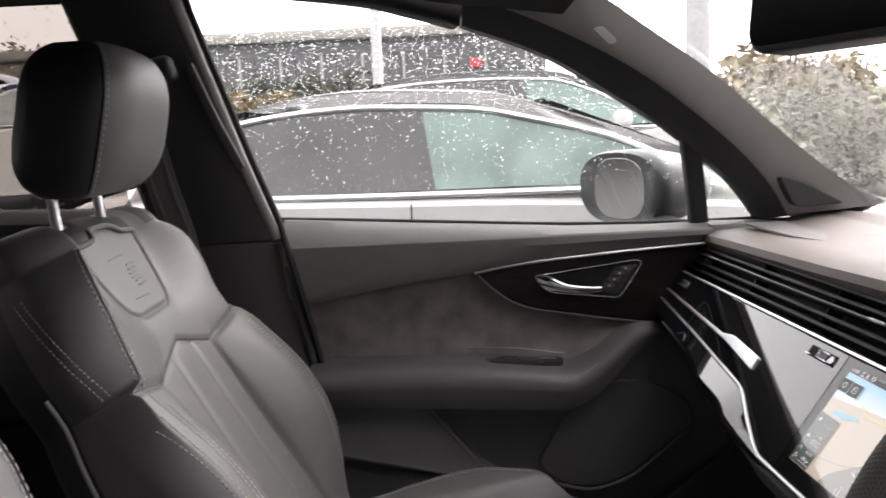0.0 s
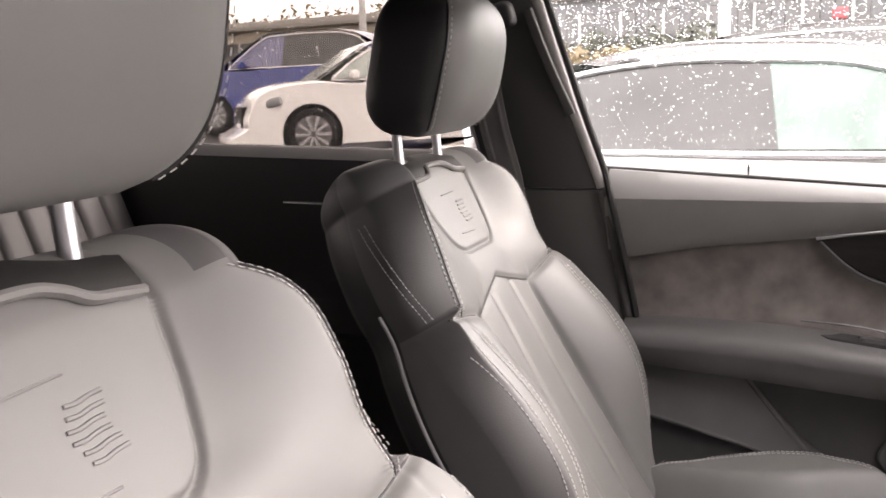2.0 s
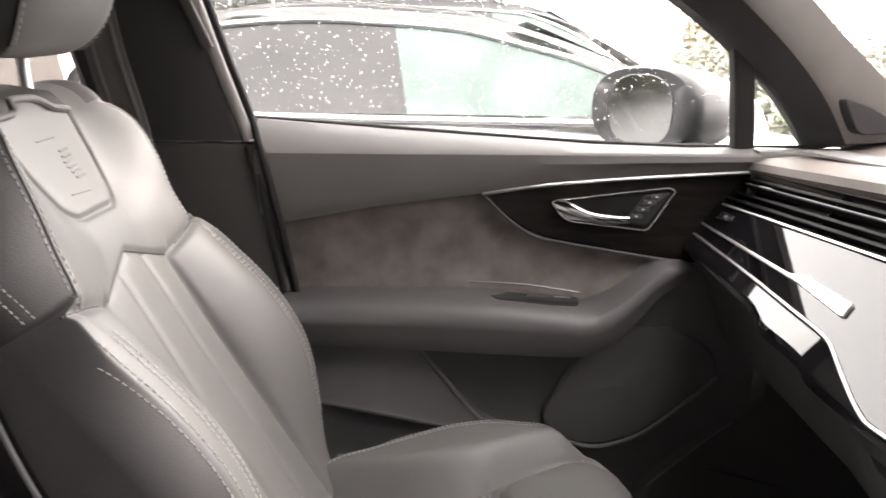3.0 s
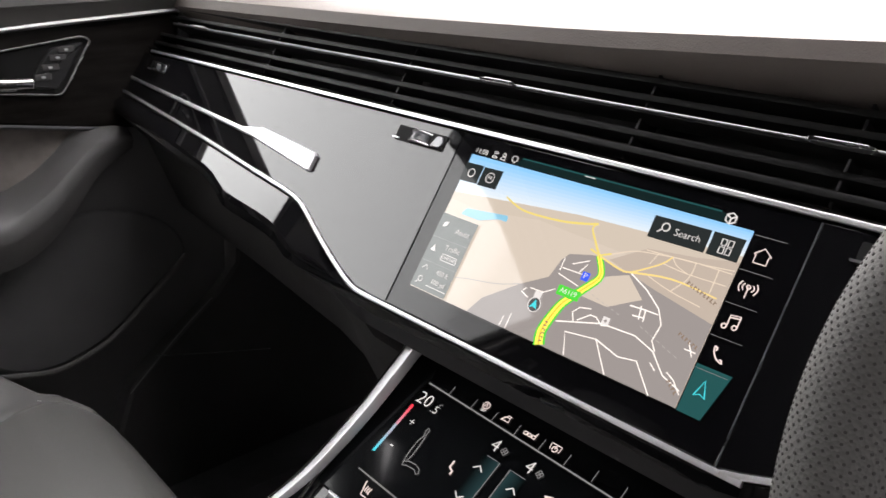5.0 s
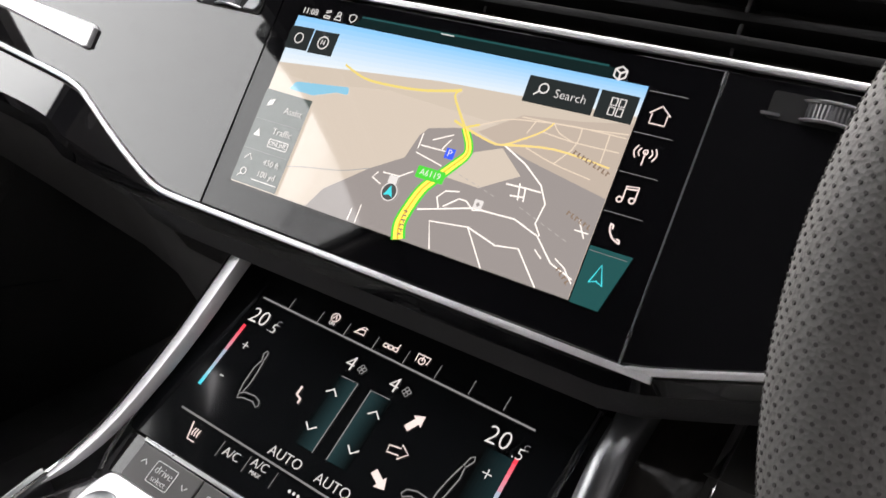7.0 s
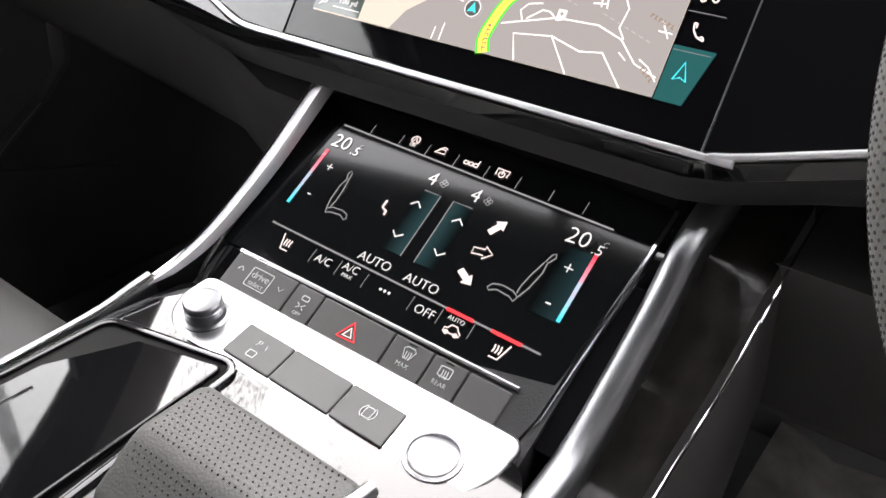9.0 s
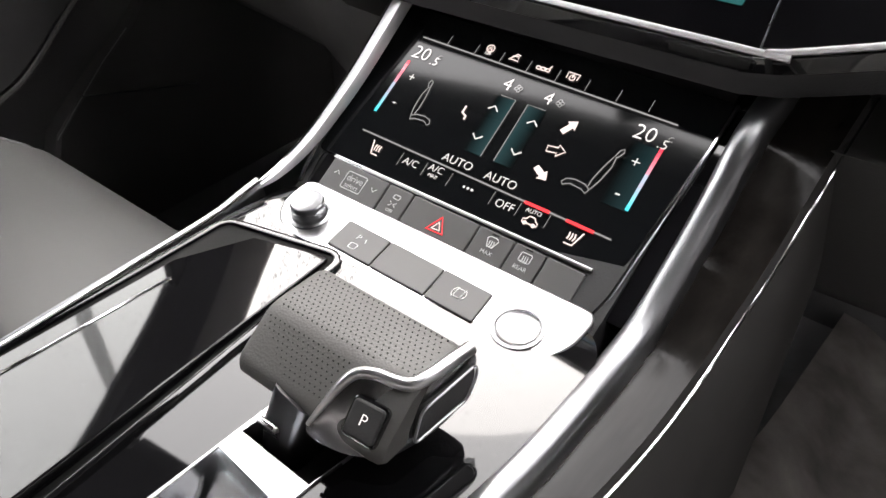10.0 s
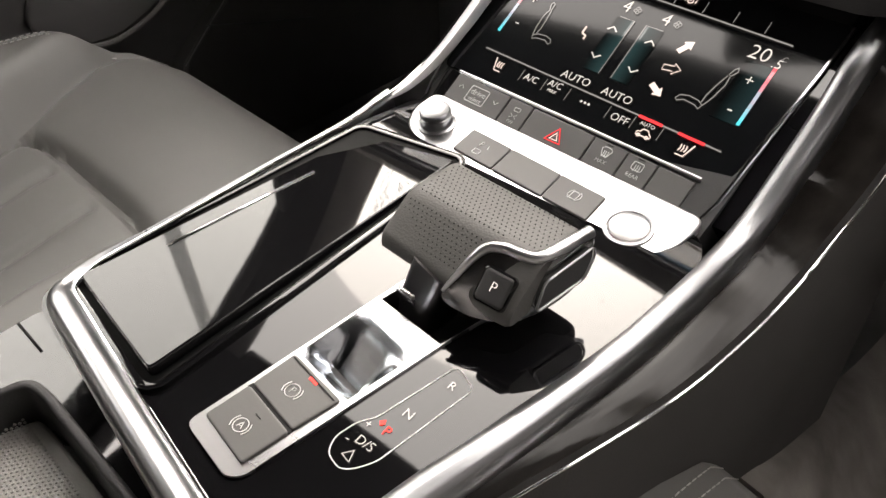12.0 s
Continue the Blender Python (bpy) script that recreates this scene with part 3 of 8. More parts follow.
tagged(part("footwell_carpet", skin(rows, True, True), mat("lightened_grey_carpet", (0.27, 0.25, 0.235), 1.0, grain=0.8, grain_scale=600, mottle=0.45, mottle_scale=18), angle=60), "worn grey carpet in the driver's footwell, lightened for door light", "carpet", kind="structure")

# unseen dark wall, added to close the driver's side and block its light
tagged(part("light_blocker", box_bm(pose(0.0, -2.15, 1.6), (12.0, 0.2, 3.2), 0.02, 1), mat("blocker_dark", (0.06, 0.06, 0.06), 0.8, mottle=0.3, mottle_scale=1.5)), "unseen dark wall added to block light on the driver's side", "wall", kind="structure")


# ---- the passenger's door ----
def passenger_door():
    root = thing("passenger_door", "closed front car door with grey, suede and dark veneer trim", "car door")
    X = [-0.005 + 0.70 * i / 40 for i in range(41)]

    def belt(x):
        return linear([(0, 1.113), (0.196, 1.099), (0.467, 1.082), (0.604, 1.078), (0.72, 1.079)], x)

    def seam(x):
        return linear([(-0.01, 0.968), (0.035, 0.974), (0.156, 0.995), (0.308, 1.014), (0.398, 1.026), (0.535, 1.037), (0.72, 1.048)], x)

    # upper card: a sloping ledge under the glass and the band below it
    rows = []
    for x in X:
        b, s = belt(x), seam(x)
        f = 1.070
        g = min(0.012, (f - s) * 0.3)
        edge = [(0.748, b - 0.02), (0.744, b - 0.004), (0.738, b), (0.728, b - 0.001), (0.704, b - 0.5 * (b - f) + 0.004), (0.686, f + 0.003), (0.6835, f), (0.6835, f - g), (0.690, s + 0.02), (0.696, s + 0.008), (0.703, s), (0.745, s)]
        rows.append([Vector((x + max(0, (1.05 - z)) * 0.10 * max(0, 1 - max(x, 0) / 0.15) * 0.9, y, z)) for y, z in edge])
    part("upper_card", skin(rows, True, True), SOFT_GREY, root, "grey soft-touch window ledge", 24)

    # suede insert, dished
    rows = []
    for i in range(37):
        x = 0.02 + 0.59 * i / 36
        top = linear([(-0.01, 0.970), (0.035, 0.976), (0.156, 0.997), (0.308, 1.014), (0.335, 0.985), (0.368, 0.962), (0.402, 0.947), (0.506, 0.928), (0.62, 0.910)], x) + 0.001
        low = linear([(0.0, 0.868), (0.055, 0.874), (0.151, 0.882), (0.295, 0.881), (0.453, 0.862), (0.49, 0.876), (0.529, 0.9), (0.57, 0.908), (0.62, 0.905)], x) - 0.006
        low = min(low, top - 0.001)
        rows.append([Vector((x + (1.0 - (low + (top - low) * t)) * 0.06 * max(0, 1 - x / 0.2), 0.712 + 0.010 * math.sin(math.pi * t) - 0.006 * (1 - t) ** 2, low + (top - low) * t)) for t in [k / 10 for k in range(11)]])
    part("suede_insert", skin(rows), ALCANTARA, root, "brown-grey suede door insert", 60)

    # dark veneer panel round the handle with its chrome line
    outline = [(0.308, 1.0135), (0.335, 0.985), (0.368, 0.962), (0.402, 0.949), (0.45, 0.939), (0.506, 0.930), (0.617, 0.912), (0.665, 0.905), (0.69, 0.93), (0.695, 1.045), (0.672, 1.046), (0.535, 1.037), (0.398, 1.0265)]
    hole = round_corners([(0.404, 1.003), (0.418, 0.984), (0.432, 0.974), (0.545, 0.960), (0.552, 0.968), (0.585, 1.018), (0.575, 1.0225), (0.45, 1.008)], 0.008, 3)
    part("veneer_panel", prism(outline, at_y(0.712), -0.012, 0.004, 0.0025), WOOD_BLACK, root, "black veneer door panel")
    part("chrome_line", sweep(spline([(0.306, 0.7045, 1.0145), (0.398, 0.703, 1.028), (0.535, 0.703, 1.0385), (0.698, 0.703, 1.0475)], 8), round_corners([(-0.004, -0.003), (0.004, -0.003), (0.004, 0.003), (-0.004, 0.003)], 0.0015, 2), (0, 1, -0.75)), STRIP, root, "satin chrome line above the handle")
    part("panel_edge", sweep(spline([(0.308, 0.707, 1.012), (0.337, 0.707, 0.983), (0.368, 0.707, 0.960), (0.402, 0.707, 0.947), (0.506, 0.707, 0.928), (0.617, 0.707, 0.910)], 6), oval(0.0025, 0.002, 8), (0, 1, 0)), DARK_METAL, root)
    part("corner_trim", sweep([(0.698, 0.7, 1.045), (0.693, 0.7, 1.02), (0.690, 0.7, 1.0)], round_corners([(-0.006, -0.004), (0.006, -0.004), (0.006, 0.004), (-0.006, 0.004)], 0.002, 2), (0, 1, 0)), SATIN, root)
    # handle in its recess
    bezel = part("handle_bezel", sweep([at_y(0.7065) @ Vector((*p, 0)) for p in hole], round_corners([(-0.0014, -0.002), (0.0014, -0.002), (0.0014, 0.002), (-0.0014, 0.002)], 0.0009, 2), (0, -1, 0), True), CHROME, root, "chrome handle frame")
    part("handle_recess", prism(hole, at_y(0.712), 0.0042, 0.0048), HOLE, root)
    grip = spline([(0.412, 0.700, 0.999), (0.432, 0.690, 0.994), (0.455, 0.684, 0.986), (0.485, 0.683, 0.9815), (0.512, 0.690, 0.979)], 6)
    sc = [0.9 + 0.5 * math.exp(-((i - 3) / 6) ** 2) for i in range(len(grip))]
    part("door_handle", sweep(grip, oval(0.0065, 0.0045, 12), (0, 1, 0), scale=sc), CHROME, root, "chrome inner door handle")
    part("handle_plate", prism(round_corners([(0.408, 1.0), (0.424, 0.978), (0.5, 0.967), (0.5, 0.975), (0.436, 0.985), (0.42, 1.003)], 0.003), at_y(0.7075), 0.0, 0.004, 0.0015), CHROME, root)
    block = part("memory_switch_block", prism(round_corners([(0.508, 0.972), (0.543, 0.967), (0.577, 1.016), (0.540, 1.012)], 0.004), at_y(0.712), 0.0, 0.009, 0.002), SOFT_BLACK, root)
    for k, (x, z) in enumerate(((0.528, 0.982), (0.537, 0.992), (0.546, 1.002), (0.556, 1.010))):
        part("memory_key", prism(rounded(x - 0.009, z - 0.0035, x + 0.009, z + 0.0035, 0.0015), at_y(0.712), 0.0085, 0.0105, 0.0008), KEY_GREY, block)
        part("key_mark", prism(rounded(x - 0.002, z - 0.0012, x + 0.002, z + 0.0012, 0.0006), at_y(0.712), 0.0105, 0.0108), MARK, block)

    # armrest: a shelf that swings up into a pull grip
    path = [(0.03, 0.873, 0.812), (0.15, 0.875, 0.806), (0.295, 0.872, 0.797), (0.40, 0.862, 0.790), (0.455, 0.855, 0.790), (0.495, 0.870, 0.806), (0.53, 0.893, 0.835), (0.565, 0.912, 0.868), (0.60, 0.914, 0.885), (0.615, 0.908, 0.89)]
    rows = []
    for p in spline(path, 6):
        x, zt, zb = p
        w = linear([(0.0, 0.075), (0.3, 0.078), (0.45, 0.075), (0.52, 0.06), (0.615, 0.02)], x)
        y0 = 0.714
        h = zt - zb
        rows.append([Vector((x + 0.10 * max(0, 0.87 - z) * max(0, 1 - x / 0.2), y, z)) for y, z in
                     ((y0 + 0.02, zt + 0.004), (y0, zt + 0.004), (y0 - w * 0.45, zt + 0.002), (y0 - w * 0.74, zt - h * 0.05), (y0 - w * 0.90, zt - h * 0.14), (y0 - w * 0.98, zt - h * 0.28), (y0 - w, zt - h * 0.44),
                      (y0 - w * 0.985, zt - h * 0.50), (y0 - w * 0.90, zt - h * 0.75), (y0 - w * 0.82, zb + 0.003), (y0 - w * 0.78, zb - 0.001), (y0 - w * 0.35, zb - 0.004), (y0, zb - 0.004), (y0 + 0.02, zb))])
    arm = part("armrest", skin(rows, True, True), mat("charcoal_leather", (0.125, 0.122, 0.120), 0.45, grain=0.25, grain_scale=700, mottle=0.06, kind="leather"), root, "dark leather armrest sweeping up into a grip", 32)
    inl = round_corners([(0.288, 0.727 - 0.712), (0.45, 0.0125), (0.446, -0.012), (0.41, -0.020), (0.33, -0.020)], 0.006)
    m = frame_of((0, 0.688, 0.8915), (1, 0, -0.07), (0, 1, 0.03))
    part("switch_plate", prism(inl, m, -0.004, 0.0035, 0.0012), SOFT_BLACK, arm)
    part("window_switch", prism(rounded(0.372, -0.012, 0.412, 0.0, 0.004), m, 0.0035, 0.0075, 0.002), KEY_GREY, arm)
    part("switch_chrome", prism(rounded(0.368, 0.002, 0.436, 0.0045, 0.001), m, 0.0035, 0.005, 0.0006), SATIN, arm)
    part("armrest_line", sweep(spline([(0.29, 0.7, 0.8865), (0.37, 0.7, 0.8825), (0.45, 0.698, 0.8705)], 6), oval(0.0016, 0.0016, 6)), DARK_METAL, arm)

    # lower card with map pocket
    rows = []
    for i in range(33):
        x = 0.035 + 0.70 * i / 32
        zt = linear([(0.0, 0.815), (0.2, 0.803), (0.45, 0.795), (0.52, 0.83), (0.60, 0.885), (0.735, 0.90)], x)
        rows.append([Vector((x + 0.10 * max(0, 0.87 - z) * max(0, 1 - x / 0.2), y, z)) for z, y in ((zt + 0.02, 0.76), (zt + 0.02, 0.722), (zt - 0.02, 0.718), (0.74, 0.722), (0.68, 0.727), (0.60, 0.735), (0.50, 0.742), (0.42, 0.75), (0.42, 0.80))])
    part("lower_card", skin(rows, True, True), mat("charcoal_door_plastic", (0.155, 0.153, 0.154), 0.6, grain=0.5, grain_scale=900), root)
    rows = []
    for i in range(36):
        x = 0.045 + 0.355 * i / 35
        zt = linear([(0.045, 0.808), (0.212, 0.798), (0.245, 0.755), (0.275, 0.718), (0.305, 0.685), (0.345, 0.657), (0.40, 0.632)], x)
        zr = min(zt - 0.012, linear([(0.045, 0.718), (0.124, 0.700), (0.212, 0.680), (0.31, 0.655), (0.40, 0.60)], x))
        rows.append([Vector((x, y, z)) for y, z in ((0.745, zt), (0.694, zt), (0.6895, zt - 0.005), (0.689, zr + 0.008), (0.686, zr + 0.003), (0.6865, zr - 0.001), (0.694, zr - 0.006), (0.704, zr - 0.03), (0.708, 0.52), (0.745, 0.51))])
    part("map_pocket", skin(rows, True, True), mat("charcoal_pocket_plastic", (0.155, 0.153, 0.154), 0.55, grain=0.5, grain_scale=900), root, "charcoal plastic map pocket", 35)
    part("pocket_edge", sweep(spline([(0.207, 0.690, 0.806), (0.224, 0.690, 0.786), (0.252, 0.690, 0.750), (0.306, 0.690, 0.684), (0.345, 0.690, 0.657), (0.395, 0.690, 0.634)], 5), oval(0.0035, 0.0025, 8), (0, 1, 0)), SOFT_GREY, root)
    ring = spline([(0.408, 0, 0.670), (0.427, 0, 0.715), (0.447, 0, 0.751), (0.475, 0, 0.782), (0.504, 0, 0.804), (0.560, 0, 0.815), (0.620, 0, 0.800), (0.662, 0, 0.770), (0.674, 0, 0.733), (0.650, 0, 0.713), (0.616, 0, 0.686), (0.592, 0, 0.666), (0.558, 0, 0.643), (0.523, 0, 0.630), (0.488, 0, 0.625), (0.445, 0, 0.634)], 5, True)
    spk = part("door_speaker", prism([(p.x, p.z) for p in ring], at_y(0.722), 0.0, 0.008, 0.004, 3), mat("speaker_mesh", (0.15, 0.149, 0.15), 0.7, grain=1.0, grain_scale=1800), root, "charcoal speaker panel at the foot of the door")
    part("speaker_edge", sweep(spline([(0.425, 0.713, 0.636), (0.445, 0.712, 0.631), (0.488, 0.711, 0.622), (0.523, 0.711, 0.627), (0.558, 0.711, 0.640), (0.592, 0.711, 0.663), (0.616, 0.711, 0.683), (0.650, 0.712, 0.710), (0.674, 0.713, 0.731)], 5), oval(0.0040, 0.0035, 8), (0, 1, 0)), SOFT_GREY, spk, "grey curved edge below the speaker")
    # outer skin
    part("outer_skin", prism([(0.0, 0.42), (0.8, 0.42), (0.82, 1.05), (-0.01, 1.05)], at_y(0.80), -0.01, 0.01, 0.004), mat("dark_grey_paint", (0.05, 0.05, 0.055), 0.25, coat=1.0), root)
    return root


passenger_door()
# mirror triangle ledge ahead of the door card
tagged(part("ledge_trim", prism([(0.695, 1.046), (0.80, 1.055), (0.84, 1.077), (0.69, 1.079)], at_y(0.715), -0.03, 0.03, 0.006), SOFT_GREY), "grey ledge between door and dashboard", "trim", kind="structure")


def door_mirror():
    root = thing("door_mirror", "dark grey car door mirror wet with rain", "wing mirror")
    m = frame_of((0.604, 0.962, 1.120), (0.45, -0.9, 0), (-0.008, 0, 1))
    def ring(w, h, z):
        return [m @ Vector((w * abs(math.cos(a)) ** 0.78 * (1 if math.cos(a) > 0 else -1), h * abs(math.sin(a)) ** 0.78 * (1 if math.sin(a) > 0 else -1), z)) for a in [2 * math.pi * k / 28 for k in range(28)]]
    rows = [ring(0.074, 0.058, -0.010), ring(0.078, 0.061, 0.0), ring(0.120, 0.070, 0.002), ring(0.127, 0.074, -0.008)]
    for i in range(1, 10):
        t = i / 9
        r = math.sqrt(max(0.0, 1 - (t * 0.97) ** 2.4))
        rows.append(ring(0.127 * (0.30 + 0.70 * r), 0.075 * (0.2 + 0.8 * r), -0.006 - 0.17 * t))
    part("housing", skin(rows, True, True), mat("wet_dark_paint", (0.022, 0.023, 0.025), 0.4, coat=0.25), root, "", 60)
    face = [(0.076 * abs(math.cos(a)) ** 0.74 * (1 if math.cos(a) > 0 else -1), 0.060 * abs(math.sin(a)) ** 0.74 * (1 if math.sin(a) > 0 else -1)) for a in [2 * math.pi * k / 28 for k in range(28)]]
    part("mirror_glass", prism(face, m, -0.005, 0.0005, 0.001), mat("door_mirror_glass", (0.40, 0.40, 0.385), 0.05, metal=1.0, mottle=0.1), root, "reflecting mirror glass")
    part("mirror_arm", sweep([(0.66, 0.90, 1.06), (0.69, 0.80, 1.05), (0.70, 0.745, 1.05)], oval(0.035, 0.018, 10)), SOFT_BLACK, root)
    return root


door_mirror()


def rear_view_mirror():
    root = thing("rear_view_mirror", "black frameless rear-view mirror below the windscreen header", "rear-view mirror")
    m = frame_of((0.584, 0.03, 1.345), (0.3, -0.95, 0.0), (0.10, 0, 1))
    face = rounded(-0.125, -0.04, 0.125, 0.038, 0.022)
    part("shell", prism(face, m, -0.03, 0.004, 0.006, 3), mat("black_mirror_shell", (0.02, 0.02, 0.02), 0.4), root)
    part("mirror_face", prism(inset(face, 0.006), m, 0.004, 0.0055), MIRROR, root, "dark mirror glass")
    part("stalk", sweep([(0.61, 0.03, 1.37), (0.64, 0.02, 1.40), (0.665, 0.0, 1.42)], oval(0.014, n=10)), SOFT_BLACK, root)
    return root


rear_view_mirror()


# ---- dashboard ----
DASH = frame_of((0.586, 0.143, 0.912), (0.012, -1, 0.02), (0.569, 0, 0.822))


def dv(u, v, n=0.0):
    return DASH @ Vector((u, v, n))


CHROME_LOW = [(-0.575, 0.068), (-0.47, 0.059), (-0.35, 0.048), (-0.25, 0.0375), (-0.185, 0.031), (-0.160, 0.0265), (-0.143, 0.0195), (-0.11, 0.004), (-0.075, -0.0105), (-0.052, -0.0175), (-0.03, -0.0185),
              (-0.0165, -0.0185), (0.240, -0.0180), (0.247, -0.0172), (0.256, -0.0152), (0.270, -0.0108), (0.290, -0.0040), (0.36, 0.020), (0.46, 0.040), (0.545, 0.05)]
DASH_L, DASH_R = -0.575, 0.80


def chrome_low(u):
    return linear(CHROME_LOW, u)


def dashboard():
    root = thing("dashboard", "wide car dashboard with piano black panels, chrome strips and air vents", "dashboard")
    # piano black face: passenger panel, centre glass and driver panel butt against each other
    def face(name, u0, u1, lab):
        us = [u0] + [p[0] for p in CHROME_LOW if u0 < p[0] < u1] + [u1]
        pts = [(u, chrome_low(u) + 0.002) for u in us] + [(u1, 0.1195), (u0, 0.1195)]
        return part(name, prism(pts, DASH, -0.012, 0.0, 0.0006), PIANO, root, lab)
    face("passenger_panel", DASH_L, -0.0168, "piano black panel in front of the passenger")
    face("driver_panel", 0.2443, 0.36, "piano black panel beside the steering wheel")
    up = DASH.col[2].to_3d()
    part("panel_joint", sweep([dv(0.2440, v, 0.0003) for v in (-0.0165, 0.05, 0.119)], oval(0.00045, 0.0003, 6), up), RAIL, root)
    flat = round_corners([(-0.0017, -0.001), (0.0017, -0.001), (0.0017, 0.0022), (-0.0017, 0.0022)], 0.0009, 2)
    part("upper_chrome_strip", sweep([dv(u, 0.1225, 0.0) for u in [DASH_L + 0.03 + (0.40 - DASH_L) * i / 30 for i in range(31)]], flat, up), STRIP, root, "bright chrome strip above the panels")
    part("lower_chrome_strip", sweep(spline([dv(u, v, 0.0) for u, v in CHROME_LOW if u < 0.40], 4), flat, up), STRIP, root, "chrome strip kinked down around the screen")
    # blade trim ending in a bright bar
    part("trim_blade", prism([(-0.56, 0.0835), (-0.27, 0.0650), (-0.169, 0.0525), (-0.164, 0.0540), (-0.164, 0.0675), (-0.168, 0.0700), (-0.255, 0.0765), (-0.29, 0.0715), (-0.56, 0.087)], DASH, 0.0, 0.0035, 0.0015), STRIP, root, "bright blade-shaped trim bar")
    # air vents: recess with its shade painted near-black, vanes, one chrome vane with sliders
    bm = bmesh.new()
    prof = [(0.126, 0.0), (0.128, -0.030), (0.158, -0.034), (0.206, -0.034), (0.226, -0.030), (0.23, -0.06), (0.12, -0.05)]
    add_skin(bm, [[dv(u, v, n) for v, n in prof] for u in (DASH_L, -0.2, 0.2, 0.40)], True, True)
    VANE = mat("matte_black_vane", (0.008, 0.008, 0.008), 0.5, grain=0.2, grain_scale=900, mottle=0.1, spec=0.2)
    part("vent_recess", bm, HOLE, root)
    vane_prof = round_corners([(-0.0016, -0.020), (0.0016, -0.020), (0.0022, 0.0), (-0.0022, 0.0)], 0.001, 2)
    for v, n in ((0.136, -0.004), (0.148, -0.006), (0.172, -0.006), (0.184, -0.006), (0.197, -0.012)):
        rowpts = [dv(u, v + (0.0 if u > -0.5 else 0), n) for u in [DASH_L + 0.01 + (0.40 - DASH_L) * i / 20 for i in range(21)]]
        part("vane", sweep(rowpts, [(a, b) for a, b in vane_prof], up), VANE, root)
    part("chrome_vane", sweep([dv(u, 0.1605, 0.001) for u in [DASH_L + 0.05 + (0.36 - DASH_L) * i / 20 for i in range(21)]], round_corners([(-0.0016, -0.022), (0.0016, -0.022), (0.0020, 0.0), (-0.0020, 0.0)], 0.0012, 2), up), VANE, root, "dark vane with a bright edge")
    part("chrome_vane_edge", sweep([dv(u, 0.1608, 0.0015) for u in [DASH_L + 0.05 + (0.33 - DASH_L) * i / 12 for i in range(13)]], oval(0.0010, 0.0009, 8), up), RAIL, root)
    for uc in (-0.46, -0.006, 0.238):
        part("vent_slider", prism(round_corners([(uc - 0.019, 0.1602), (uc - 0.013, 0.1588), (uc + 0.013, 0.1588), (uc + 0.019, 0.1602), (uc + 0.013, 0.1624), (uc - 0.013, 0.1624)], 0.002), DASH, -0.002, 0.0055, 0.0015), SATIN, root, "small satin vent slider")
    for uc in (-0.32, -0.12, 0.11, 0.24):
        part("vent_divider", box_bm(DASH @ pose(uc, 0.161, -0.02), (0.002, 0.06, 0.02)), SOFT_BLACK, root)
    # thumb wheels set into the panels
    def thumb(u0, u1, vc):
        part("wheel_slot", prism(rounded(u0 - 0.006, vc - 0.0062, u1 + 0.006, vc + 0.0062, 0.0015), DASH, 0.0, 0.0007), HOLE, root)
        uc, hw = (u0 + u1) / 2, (u1 - u0) / 2 * 0.72
        bm = bmesh.new()
        R = 0.020
        n = 40
        rings = []
        for j, (w, rr) in enumerate(((-0.0045, 0.94), (-0.0038, 1.0), (0.0038, 1.0), (0.0045, 0.94))):
            ring = []
            for k in range(n + 1):
                a = radians(-50 + 100 * k / n)
                r = R * rr * (1.0 if k % 2 else 0.985)
                ring.append(DASH @ Vector((uc + r * math.sin(a), vc + w, -R * 0.83 + r * math.cos(a))))
            rings.append(ring)
        add_skin(bm, rings)
        part("thumb_wheel", bm, DARK_METAL, root, "ribbed metal vent wheel", 20)
        for w in (-0.0042, 0.0042):
            arc = [DASH @ Vector((uc + R * math.sin(radians(a)), vc + w, -R * 0.83 + R * math.cos(radians(a)))) for a in range(-50, 51, 5)]
            part("wheel_band", sweep(arc, oval(0.0010, 0.0008, 6), DASH.col[1].to_3d()), SATIN, root)
        part("wheel_pointer", prism(rounded(u0 - 0.0085, vc - 0.0050, u0 - 0.0005, vc - 0.0038, 0.0004, 2), DASH, 0.0004, 0.0014), SATIN, root)
        part("wheel_cheek", prism(round_corners([(u1 - 0.008, vc - 0.0045), (u1 + 0.002, vc - 0.0045), (u1 + 0.005, vc), (u1 + 0.002, vc + 0.0045), (u1 - 0.004, vc + 0.0045)], 0.0015), DASH, 0.0, 0.002, 0.0008), RAIL, root)
    thumb(-0.079, -0.036, 0.1065)
    thumb(0.2715, 0.308, 0.1085)
    thumb(-0.525, -0.495, 0.106)
    # lower lip and knee panel under the chrome
    lip_rows, under_rows = [], []
    for u in [DASH_L + (0.56 - DASH_L) * i / 60 for i in range(61)]:
        c = chrome_low(u)
        o = DASH @ Vector((u, c, 0))
        k = linear([(-0.6, 1.0), (-0.25, 1.0), (-0.14, 0.8), (-0.05, 0.45), (0.3, 0.45), (0.6, 1.0)], u)
        w = linear([(-0.6, 0.014), (-0.30, 0.020), (-0.25, 0.030), (-0.14, 0.026), (-0.075, 0.006), (-0.05, 0.0015), (0.6, 0.0015)], u)
        lip_rows.append([o + Vector((0.0, 0, -0.002)), o + Vector((-0.90 * w, 0, -0.002 - 0.52 * w)), o + Vector((-1.0 * w, 0, -0.004 - 0.62 * w)), o + Vector((-1.0 * w, 0, -0.010 - 0.72 * w))])
